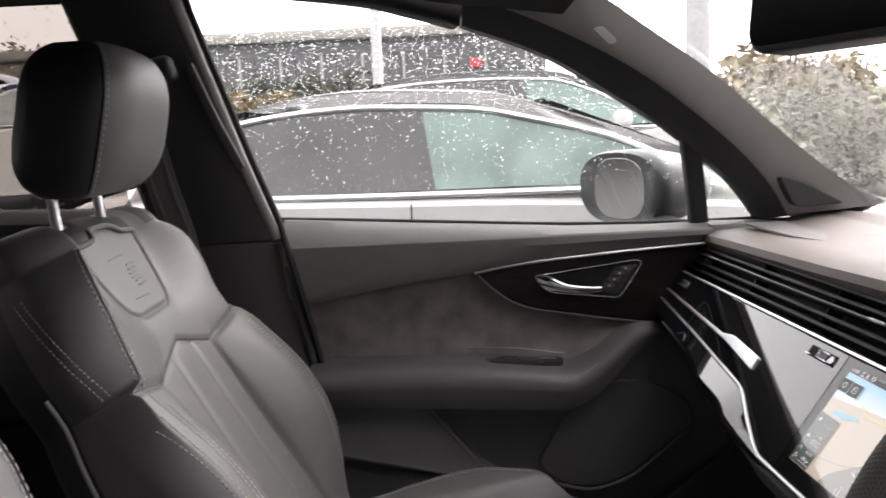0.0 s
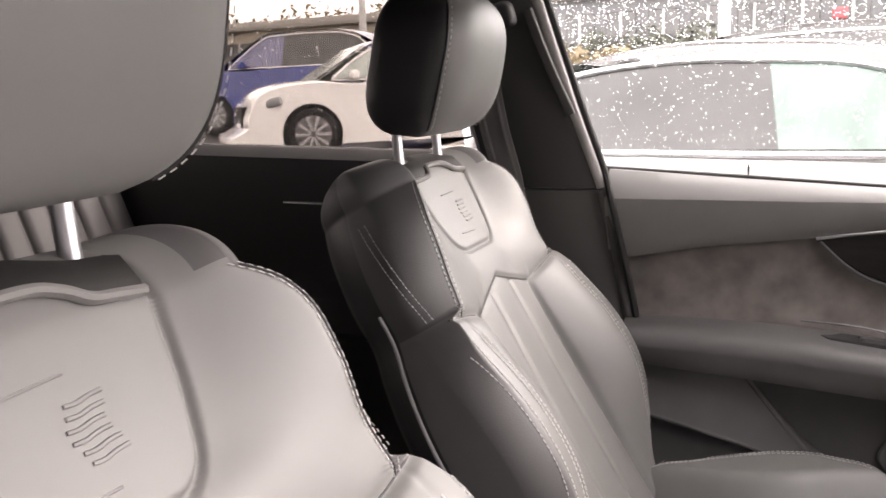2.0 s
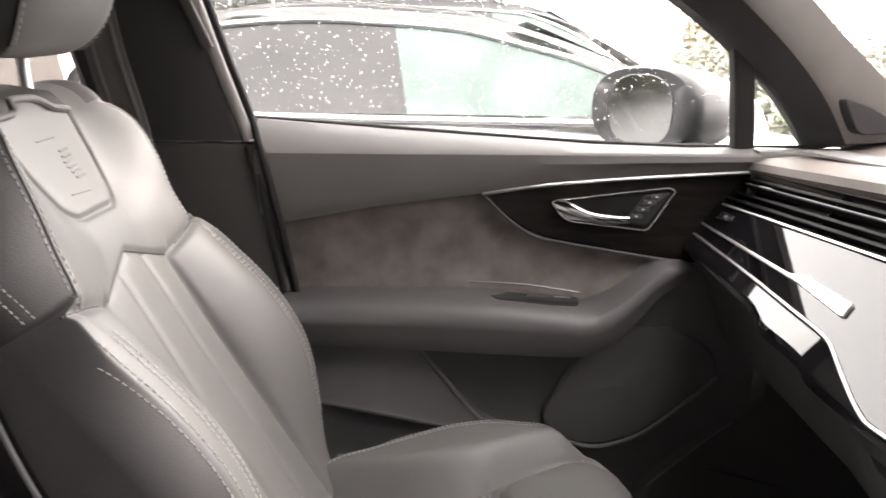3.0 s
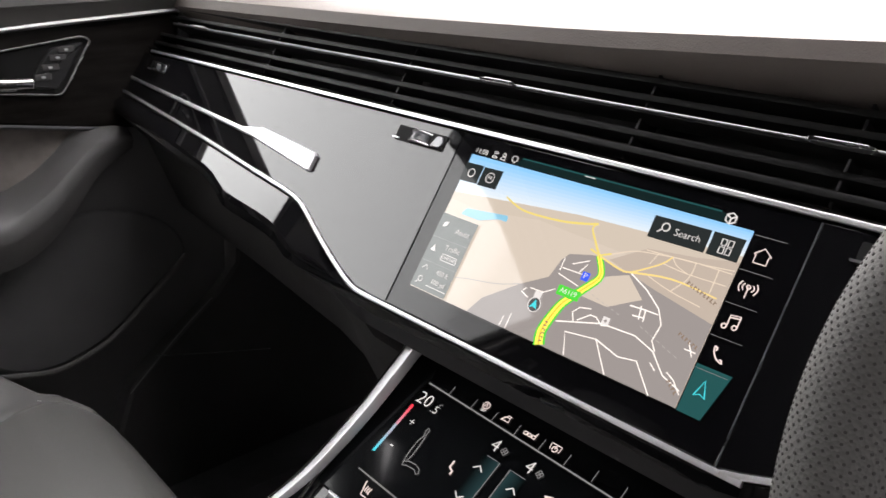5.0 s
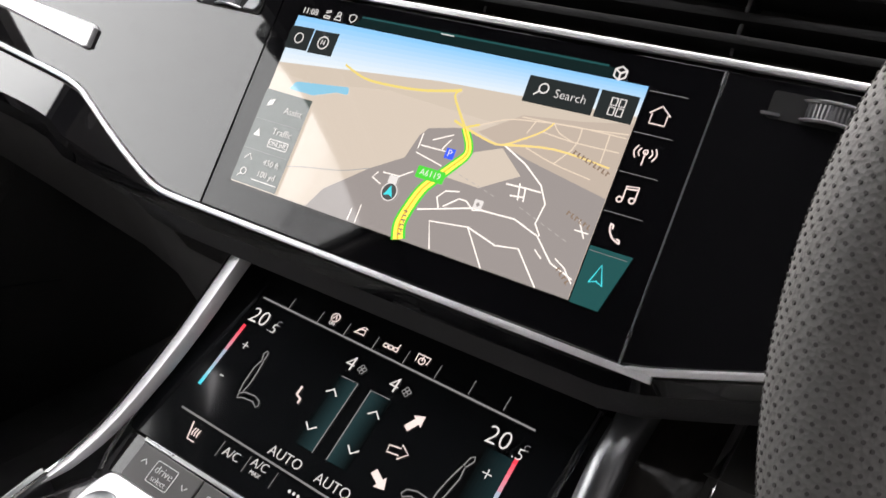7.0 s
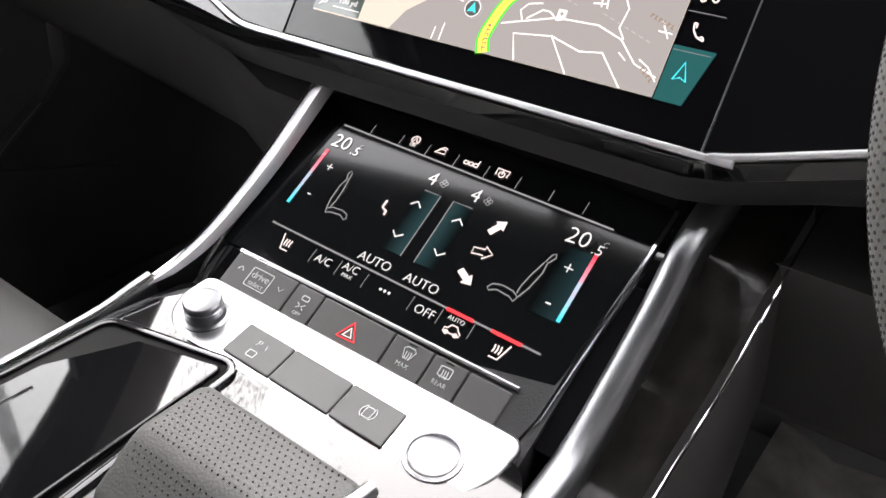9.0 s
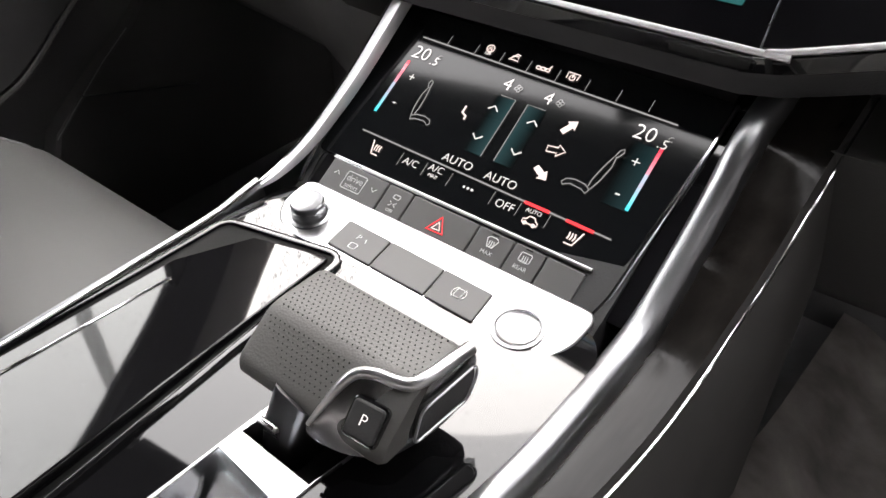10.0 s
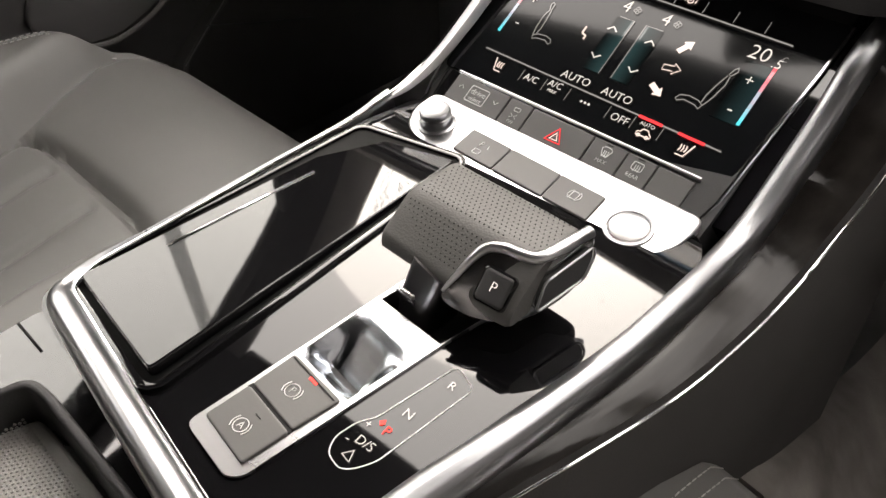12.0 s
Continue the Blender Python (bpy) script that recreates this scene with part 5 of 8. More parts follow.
def ellipse_arc(cx, cy, rx, ry, a0, a1, n=10):
    return [(cx + rx * math.cos(radians(a0 + (a1 - a0) * k / n)), cy + ry * math.sin(radians(a0 + (a1 - a0) * k / n))) for k in range(n + 1)]


def seat_icon(cx, cy, s, flip=1, lean=0.0):
    """Line drawing of a car seat from the side."""
    head = [(-0.0050, 0.0116), (-0.0064, 0.0150), (-0.0054, 0.0170), (-0.0040, 0.0158), (-0.0036, 0.0118), (-0.0050, 0.0116)]
    outer = [(-0.0048, 0.0110), (-0.0060, 0.0060), (-0.0056, -0.0030), (-0.0044, -0.0085)]
    inner = [(-0.0034, 0.0112), (-0.0024, 0.0040), (-0.0020, -0.0030), (-0.0026, -0.0072)]
    cushion = [(-0.0042, -0.0088), (-0.0008, -0.0070), (0.0050, -0.0064), (0.0092, -0.0076), (0.0104, -0.0100), (0.0092, -0.0112), (0.0060, -0.0094), (-0.0006, -0.0100), (-0.0034, -0.0114), (-0.0042, -0.0088)]
    return [[(cx + flip * (x + (lean * (-0.009 - y) if y > -0.009 else 0)) * s, cy + y * s) for x, y in ln] for ln in (head, outer, inner, cushion)]


def console():
    root = thing("center_console", "piano black centre console with satin aluminium rails", "car console")
    # body under the top, dark sides
    prof_z = [(0.10, 0.755), (0.19, 0.772), (0.30, 0.779), (0.42, 0.782), (0.47, 0.792), (0.52, 0.818), (0.565, 0.846), (0.62, 0.875)]
    rows = []
    for i in range(30):
        x = 0.185 + 0.435 * i / 29
        z = linear(prof_z, x) - 0.006
        yl, yr = 0.138, -0.092
        rows.append([Vector((x, y, q)) for y, q in ((yl - 0.01, z), (yl, z - 0.02), (yl + 0.004, z - 0.06), (yl + 0.006, 0.40), (yr, 0.40), (yr, z - 0.16), (yr, z - 0.03), (yr + 0.004, z))])
    part("console_body", skin(rows, True, True), mat("black_console_side", (0.014, 0.014, 0.015), 0.6, grain=0.4, grain_scale=900), root, "", 50)
    # glossy top plate
    top = round_corners([(-0.098, -0.013), (-0.083, -0.020), (0.122, -0.020), (0.124, 0.02), (0.132, 0.08), (0.140, 0.16), (0.141, 0.235), (0.130, 0.252), (-0.087, 0.252), (-0.095, 0.20)], 0.012)
    dish = [(0.0362, 0.0540), (0.0748, 0.0512), (0.0785, 0.0885), (0.0368, 0.0925)]
    well = [(0.0385, 0.1040), (0.0820, 0.1030), (0.0862, 0.1345), (0.0425, 0.1360)]
    part("gloss_top", holed_plate(top, [inset(dish, -0.001), inset(well, -0.001)], CONS, -0.012, 0.0), PIANO_TOP, root, "piano black console top")
    # storage lid, framed by a groove
    lidp = round_corners([(-0.0905, 0.0055), (-0.0005, -0.0030), (-0.0150, 0.2120), (-0.0840, 0.1960)], 0.004)
    part("lid_gap", prism([(x, y) for x, y in inset(lidp, -0.0035)], CONS, 0.0, 0.0006), HOLE, root)
    LIDF = CONS @ pose(-0.045, 0.1, 0.0010) @ pose(0, 0, 0, -1.5, -3.0, 0) @ pose(0.045, -0.1, 0)
    lid = part("storage_lid", prism(lidp, LIDF, -0.003, 0.0032, 0.0012, 3), PIANO_TOP, root, "glossy sliding storage lid")
    part("lid_lip", sweep([LIDF @ Vector((x, y, 0.0034)) for x, y in ((-0.0765, 0.050), (-0.0722, 0.148))], oval(0.0011, 0.0007, 6), CONS.col[2].to_3d()), CHROME, lid)
    # raised gloss frame round the lid
    part("lid_rim", sweep([CONS @ Vector((x, y, 0.001)) for x, y in inset(lidp, -0.0055)], round_corners([(-0.0022, -0.001), (0.0022, -0.001), (0.0022, 0.0018), (-0.0022, 0.0018)], 0.001, 2), CONS.col[2].to_3d(), True), PIANO, root)
    # satin rails: left and rear in one run, the thick one at the driver's side
    railprof = round_corners([(-0.007, -0.012), (0.006, -0.012), (0.006, 0.0035), (0.002, 0.0055), (-0.004, 0.004), (-0.007, 0.0)], 0.003, 3)
    lpath = [(0.590, 0.137, 0.876), (0.565, 0.1365, 0.857), (0.54, 0.1365, 0.838), (0.515, 0.137, 0.821), (0.49, 0.1375, 0.8065), (0.465, 0.138, 0.797), (0.44, 0.138, 0.7925), (0.41, 0.1375, 0.7885), (0.34, 0.1375, 0.787), (0.26, 0.1375, 0.785), (0.234, 0.1365, 0.7845), (0.216, 0.131, 0.784),
             (0.2075, 0.119, 0.7835), (0.203, 0.09, 0.783), (0.197, 0.04, 0.783), (0.190, -0.02, 0.783), (0.184, -0.07, 0.783), (0.181, -0.10, 0.783)]
    lline = spline(lpath, 5)
    flatp = round_corners([(-0.0050, -0.004), (0.0050, -0.004), (0.0050, 0.0016), (-0.0050, 0.0016)], 0.0006, 2)
    part("panel_strip", sweep([q + Vector((0, -0.0025, 0)) for q in lline[:30]], flatp, (0, 0.35, 1), scale=[linear([(0, 1.45), (14, 1.30), (22, 1.0), (26, 0.7), (29, 0.15)], i) for i in range(30)]), MATTE_METAL, root, "matte aluminium strip beside the climate panel")
    part("strip_edge", sweep([q + Vector((0, 0.0035 - 0.0001 * i, 0.0008)) for i, q in enumerate(lline[:30])], oval(0.0009, 0.0009, 6), (0, 0.35, 1)), CHROME, root, "bright outer edge of the strip")
    part("side_rail", sweep(lline[28:], [(x * 0.48, y * 0.8) for x, y in railprof], (0, 0, 1), scale=[linear([(28, 1.1), (44, 0.8), (54, 1.3), (60, 2.6), (90, 3.0)], i) for i in range(28, len(lline))]), RAIL, root, "satin aluminium rail curving round the console end")
    edge = []
    for i, p in enumerate(lline):
        t = (lline[min(i + 1, len(lline) - 1)] - lline[max(i - 1, 0)]).normalized()
        side = t.cross(Vector((0, 0, 1))).normalized()
        if side.dot(Vector((0.32, 0.0, 0.785)) - p) < 0:
            side = -side
        edge.append(p + side * linear([(30, 0.003), (50, 0.0038), (56, 0.0055), (62, 0.0085)], i) + Vector((0, 0, 0.0036)))
    part("rail_bright_edge", sweep(edge[28:], oval(0.0010, 0.0010, 6)), CHROME, root)
    rpath = [(0.181, -0.086, 0.784), (0.22, -0.087, 0.785), (0.26, -0.090, 0.785), (0.29, -0.0945, 0.785), (0.33, -0.0995, 0.785), (0.38, -0.1040, 0.785), (0.43, -0.105, 0.786), (0.465, -0.105, 0.7875), (0.49, -0.1055, 0.794), (0.52, -0.106, 0.8125), (0.549, -0.1065, 0.834), (0.573, -0.107, 0.858), (0.60, -0.108, 0.872), (0.63, -0.109, 0.884)]
    thick = round_corners([(-0.0085, -0.014), (0.0085, -0.018), (0.009, -0.007), (0.0065, 0.002), (0.0, 0.0045), (-0.0075, 0.0015)], 0.004, 4)
    rail_line = spline(rpath, 6)
    part("driver_rail", sweep(rail_line, thick, (0, 0, 1)), RAIL, root, "thick satin aluminium rail beside the driver")
    FL = [(0.18, -0.090, 0.768), (0.24, -0.098, 0.768), (0.285, -0.108, 0.769), (0.324, -0.118, 0.771), (0.381, -0.130, 0.772), (0.434, -0.135, 0.773), (0.48, -0.137, 0.779), (0.515, -0.139, 0.794), (0.54, -0.142, 0.812), (0.57, -0.144, 0.834), (0.60, -0.145, 0.852), (0.64, -0.146, 0.868)]
    fl = spline(FL, 6)
    rows, low = [], []
    for q in fl:
        r = min(rail_line, key=lambda v: abs(v.x - q.x))
        a = Vector((q.x, r.y - 0.004, r.z - 0.010))
        rows.append([a, a.lerp(q, 0.35) + Vector((0, -0.002, 0.002)), a.lerp(q, 0.7) + Vector((0, -0.002, 0.001)), q])
        low.append([q, q + Vector((0, -0.003, -0.012)), q + Vector((0, -0.006, -0.10)), q + Vector((0.0, -0.002, -0.36))])
    part("veneer_side", skin(rows), WOOD_BLACK, root, "dark veneer console flank", 60)
    part("flank_panel", skin(low), mat("dark_flank", (0.055, 0.053, 0.052), 0.85, grain=0.4, grain_scale=900, mottle=0.1), root, "dark soft console flank below the veneer", 60)
    part("flank_chrome", sweep([q + Vector((0, -0.0042, 0.0)) for q in fl], oval(0.0009, 0.0009, 8)), CHROME, root, "thin chrome line on the flank")
    # shifter plate: satin frame, two brake keys, chrome dish, lever well
    plate = round_corners([(0.0315, -0.0050), (0.0675, -0.0085), (0.0730, -0.0030), (0.0840, 0.118), (0.0900, 0.1400), (0.0380, 0.1420)], 0.005)
    part("shifter_plate", holed_plate(plate, [dish, well], CONS, -0.004, 0.0016), SATIN, root, "satin aluminium shifter plate")
    for nm, pts in (("hold_key", [(0.0348, 0.0030), (0.0680, -0.0005), (0.0703, 0.0228), (0.0360, 0.0262)]), ("brake_key", [(0.0362, 0.0277), (0.0704, 0.0243), (0.0735, 0.0492), (0.0364, 0.0520)])):
        part(nm, prism(round_corners(pts, 0.002), CONS, 0.0, 0.0030, 0.0009), KEY_GREY, root, "grey parking brake key")
    part("key_gap", prism([(0.0352, 0.0255), (0.0702, 0.0222), (0.0706, 0.0250), (0.0358, 0.0284)], CONS, 0.0016, 0.0021), HOLE, root)
    KF = CONS @ pose(0, 0, 0.0032)
    for (cx, cy), ch in (((0.0520, 0.0105), "A"), ((0.0535, 0.0375), "P")):
        mm = KF @ pose(cx, cy, 0, 0, 0, 4)
        letters(ch, mm, 0.0052, MARK, root, lift=0.0)
        strokes("brake_icon", [["o"] + disc(0, 0, 0.0036, 20), ellipse_arc(0, 0, 0.0050, 0.0050, 140, 220, 6), ellipse_arc(0, 0, 0.0050, 0.0050, -40, 40, 6)], mm, MARK, root, 0.0002, 0.0)
    strokes("brake_lamp", [[(0.0535, 0.0475), (0.0590, 0.0470)]], KF, GLOW_RED_HOT, root, 0.0007, 0.0)
    each_stroke("key_line", [[(0.0385, 0.0500), (0.0715, 0.0468)], [(0.052, 0.0185), (0.056, 0.0182)]], KF, HOLE, root, 0.0003, 0.0)
    # polished dish
    rows = []
    for i in range(15):
        t = i / 14
        dip = -0.015 * ease(min(t / 0.30, (1 - t) / 0.75))
        lo, hi = Vector(dish[0]).lerp(Vector(dish[3]), t), Vector(dish[1]).lerp(Vector(dish[2]), t)
        rows.append([CONS @ Vector((*lo.lerp(hi, k / 10), 0.0010 + dip * min(1.0, 5 * k / 10, 5 * (1 - k / 10)))) for k in range(11)])
    part("polished_dish", skin(rows), mat("polished_steel", (0.60, 0.63, 0.67), 0.20, metal=1.0, mottle=0.06), root, "polished chrome dish", 60)
    # lever well: dark pit with a sliding cover
    part("lever_well", prism(well, CONS, -0.016, -0.014), SOFT_BLACK, root)
    part("well_wall", sweep([CONS @ Vector((x, y, -0.006)) for x, y in well], [(-0.0006, -0.009), (0.0006, -0.009), (0.0006, 0.007), (-0.0006, 0.007)], CONS.col[2].to_3d(), True), SOFT_BLACK, root)
    part("well_cover", prism(inset(well, 0.002), CONS, -0.014, -0.010, 0.001), SOFT_BLACK, root)
    # printed gear scheme
    GS = CONS @ pose(0, 0, 0.0002)
    strokes("gear_outline", [["o"] + round_corners([(0.0965, 0.0995), (0.1112, 0.0955), (0.1075, 0.0400), (0.1030, 0.0310), (0.0985, 0.0270), (0.0890, 0.0285), (0.0848, 0.0360), (0.0862, 0.0480), (0.0905, 0.0545)], 0.0035, 3)], GS, MARK, root, 0.00028, 0.0)
    for ch, (a, b), mt, sz in (("R", (0.1030, 0.0895), GLOW_WHITE, 0.0065), ("N", (0.0998, 0.0655), GLOW_WHITE, 0.0070), ("P", (0.0995, 0.0530), GLOW_RED_HOT, 0.0068), ("D/S", (0.0972, 0.0425), GLOW_WHITE, 0.0066), ("+", (0.0908, 0.0500), GLOW_WHITE, 0.0060), ("-", (0.0898, 0.0395), GLOW_WHITE, 0.0075)):
        letters(ch, GS @ pose(a, b, 0, 0, 0, 6), sz, mt, root)
    strokes("gear_mark", [["o", (0.0938, 0.0325), (0.0966, 0.0370), (0.0992, 0.0318)]], GS, GLOW_WHITE, root, 0.0003)
    part("gear_lamp", prism([(0.0930, 0.0548), (0.0948, 0.0568), (0.0960, 0.0548), (0.0946, 0.0532)], GS, 0.0, 0.0004), GLOW_RED_HOT, root)
    # front cup holder tray behind the console
    tray = thing("cup_holder_tray", "black tray with a dimpled rubber mat behind the console", "tray")
    tp = round_corners([(-0.064, -0.075), (-0.055, -0.043), (-0.04, -0.0405), (0.10, -0.0405), (0.118, -0.06), (0.118, -0.22), (-0.064, -0.22)], 0.012)
    TZ = CONS @ pose(0, 0, -0.012)
    rubber = mat("rubber_tray", (0.24, 0.235, 0.225), 0.6, grain=0.3, grain_scale=900)
    mat_bm = prism(inset(tp, 0.006), TZ, -0.026, -0.017, 0.002)
    tray_mat = part("tray_mat", mat_bm, rubber, tray, "grey rubber mat with fine dimples")
    verts, faces = [], []
    pitch = 0.0026
    for r in range(78):
        for c in range(68):
            x, y = -0.055 + pitch * (c + 0.5 * (r % 2)), -0.054 - pitch * 0.8 * r
            if x > 0.110:
                continue
            k = len(verts)
            verts += [TZ @ Vector((x + 0.0009 * math.cos(i * math.pi / 3), y + 0.0009 * math.sin(i * math.pi / 3), -0.0172)) for i in range(6)]
            verts += [TZ @ Vector((x + 0.0005 * math.cos(i * math.pi / 3), y + 0.0005 * math.sin(i * math.pi / 3), -0.0163)) for i in range(6)]
            faces += [(k + i, k + (i + 1) % 6, k + 6 + (i + 1) % 6, k + 6 + i) for i in range(6)] + [tuple(range(k + 6, k + 12))]
    me = bpy.data.meshes.new("dimpled_surface")
    me.from_pydata(verts, [], faces)
    me.materials.append(rubber)
    dimples = new("dimpled_surface", me)
    dimples.parent = tray_mat
    tagged(dimples, kind="stuff")
    part("tray_rim", sweep([TZ @ Vector((x, y, 0.0)) for x, y in tp], round_corners([(-0.003, -0.030), (0.003, -0.030), (0.0026, 0.004), (-0.0026, 0.004)], 0.002, 3), (0, 0, 1), True), SOFT_BLACK, tray)
    part("console_rear", holed_plate(round_corners([(-0.098, -0.016), (0.128, -0.016), (0.128, -0.24), (-0.098, -0.24)], 0.006), [tp], CONS @ pose(0, 0, -0.010), -0.05, 0.0), PIANO, root, "piano black surround of the tray")
    part("rear_seam", sweep([CONS @ Vector((u, v, -0.0098)) for u, v in ((-0.098, -0.030), (-0.070, -0.030))], oval(0.0008, 0.0006, 6), (0, 0, 1)), HOLE, root)
    return root


console()


def gear_lever():
    root = thing("gear_lever", "perforated black leather gear selector with metal cheek", "gear lever")

    def top_z(y):
        return 0.8315 - 0.022 * (y + 0.03)

    def profile(y):
        """Section across the grip: flat top, sloping back, upright front."""
        zt, xf = top_z(y), 0.3905 + 0.02 * (y + 0.03)
        return [(xf, 0.806), (xf + 0.001, zt - 0.004), (xf - 0.003, zt), (0.3575, zt), (0.3350, 0.8140), (0.3335, 0.8065)]
    rows = []
    for y, k in ((0.0160, 0.70), (0.0158, 0.86), (0.0148, 0.95), (0.0130, 1.0), (0.006, 1.0), (-0.010, 1.0), (-0.030, 1.0), (-0.050, 1.0), (-0.064, 1.0), (-0.0685, 0.98), (-0.0705, 0.92)):
        pts = round_corners(profile(y), 0.0055, 5)
        cx, cz = 0.362, 0.8175
        rows.append([Vector((cx + (x - cx) * k, y, cz + (z - cz) * k)) for x, z in pts])
    body = part("knob", skin(rows, True, True), LEATHER_PERF, root, "perforated black leather grip", 50)
    # punched holes on the flat top and on the sloping back
    bm = bmesh.new()
    slope = Vector((0.3350 - 0.3575, 0, 0.8140 - 0.8315))
    ln = slope.length
    slope.normalize()
    for j in range(-9, 30):
        y = 0.0125 - 0.0015 * (j + 9) * 2 + 0.0
        for i in range(26):
            d = 0.0015 + 0.0026 * i
            yy = y - (0.0015 if i % 2 else 0.0)
            zt = top_z(yy)
            if d < 0.0285:
                p, vv = Vector((0.3880 - d, yy, zt + 0.0001)), Vector((1, 0, 0))
                if yy < -0.0635 + 0.10 * (p.x - 0.3885) or (p.x < 0.361 and yy < -0.046):
                    continue
            else:
                q = d - 0.0285 + 0.0030
                if q > ln - 0.004:
                    continue
                p, vv = Vector((0.3575, yy, zt)) + slope * q + Vector((-0.0001, 0, 0.0001)), -slope
                if yy < -0.031 - 0.32 * (p.x - 0.334):
                    continue
            if yy > 0.0120:
                continue
            add_prism(bm, disc(0, 0, 0.00040, 6), frame_of(p, (0, -1, 0), vv), -0.0012, 0.00012)
    tagged(part("perforation", bm, HOLE, body), kind="stuff")
    # bright seam trim round the far side of the grip
    part("side_trim", sweep(spline([(0.3895, 0.0158, 0.8235), (0.374, 0.0166, 0.8245), (0.360, 0.0164, 0.8235), (0.347, 0.0148, 0.8165), (0.339, 0.012, 0.810)], 5), oval(0.0009, 0.0022, 8), (0, 1, 0)), SATIN, root, "thin bright trim under the leather")
    # metal cheek: bright ridge, dark sloping face with the park key, side wall
    ridge = [(0.3300, -0.0345, 0.8115), (0.3365, -0.0375, 0.8190), (0.3440, -0.0405, 0.8265), (0.3500, -0.0440, 0.8310), (0.3540, -0.0510, 0.8325), (0.3560, -0.0600, 0.8325), (0.3590, -0.0665, 0.8325), (0.3670, -0.0695, 0.8330), (0.3790, -0.0715, 0.8335), (0.3895, -0.0722, 0.8325)]
    under = [(0.3285, -0.0370, 0.8070), (0.3290, -0.0400, 0.8055), (0.3297, -0.0440, 0.8050), (0.3312, -0.0500, 0.8045), (0.3340, -0.0570, 0.8045), (0.3385, -0.0640, 0.8045), (0.3450, -0.0690, 0.8045), (0.3600, -0.0732, 0.8045), (0.3790, -0.0742, 0.8060), (0.3920, -0.0730, 0.8190)]
    rows = []
    ra, un = spline(ridge, 6), spline(under, 6)
    mid = Vector((0.366, -0.035, 0.815))
    for a, b in zip(ra, un):
        out = (a.lerp(b, 0.5) - mid)
        out = Vector((out.x, out.y, 0.008)).normalized()
        deep = Vector((0.366, -0.045, 0)) - Vector((b.x, b.y, 0))
        deep = deep.normalized() * 0.012
        rows.append([a - out * 0.006 + Vector((0, 0, -0.004)), a - out * 0.0006, a + out * 0.0006 + Vector((0, 0, -0.0016)), a.lerp(b, 0.30) + out * 0.0012, a.lerp(b, 0.65) + out * 0.0012, a.lerp(b, 0.92) + out * 0.0004, b, b + deep * 0.3 + Vector((0, 0, -0.0006)), b + deep])
    part("metal_cheek", skin(rows), mat("brushed_gunmetal", (0.20, 0.20, 0.205), 0.26, metal=1.0, mottle=0.05, grain=0.05), root, "dark brushed metal cheek", 45)
    part("cheek_ridge", sweep([p + Vector((0, 0, -0.0006)) for p in ra], oval(0.0026, 0.0022, 12), (-0.3, -0.2, 1), scale=[linear([(0, 0.45), (16, 0.95), (34, 1.15), (54, 1.25)], i) for i in range(len(ra))]), SATIN, root, "bright metal ridge round the leather")
    mk = frame_of((0.3408, -0.0577, 0.8200), (0.09, -1, 0.0), (0.72, 0, 0.69))
    part("key_frame", prism(rounded(-0.0088, -0.0088, 0.0088, 0.0086, 0.0026), mk, -0.006, 0.0012, 0.0008), PIANO, root)
    key = part("park_key", prism(rounded(-0.0077, -0.0077, 0.0077, 0.0075, 0.0020), mk, -0.004, 0.0024, 0.0011), SOFT_BLACK, root, "black park key")
    letters("P", mk @ pose(0, 0, 0.0025), 0.0072, GLOW_WHITE, key, lift=0.0)
    ms = frame_of((0.3690, -0.0738, 0.8180), (1, -0.10, 0), (0, 0, 1))
    inlay = round_corners([(-0.017, -0.0095), (0.013, -0.0075), (0.0185, 0.0025), (0.0180, 0.0080), (-0.012, 0.0048)], 0.0025)
    part("side_inlay", prism(inlay, ms, -0.004, 0.0012, 0.0008), SOFT_BLACK, root, "black thumb switch on the side")
    part("inlay_trim", sweep([ms @ Vector((x, y, 0.0012)) for x, y in inset(inlay, -0.0008)], oval(0.0007, 0.0007, 6), ms.col[2].to_3d(), True), RAIL, root)
    part("lever_neck", sweep([(0.338, -0.014, 0.768), (0.338, -0.016, 0.79), (0.345, -0.020, 0.808)], round_corners([(-0.012, -0.011), (0.012, -0.011), (0.012, 0.011), (-0.012, 0.011)], 0.005), (0, 1, 0), scale=[1.15, 1.0, 1.05]), DARK_METAL, root, "dark metal neck")
    part("neck_badge", box_bm(pose(0.3265, -0.012, 0.795, 0, -12, 0), (0.003, 0.012, 0.008), 0.001), SATIN, root, "bright metal badge on the neck")
    return root


gear_lever()


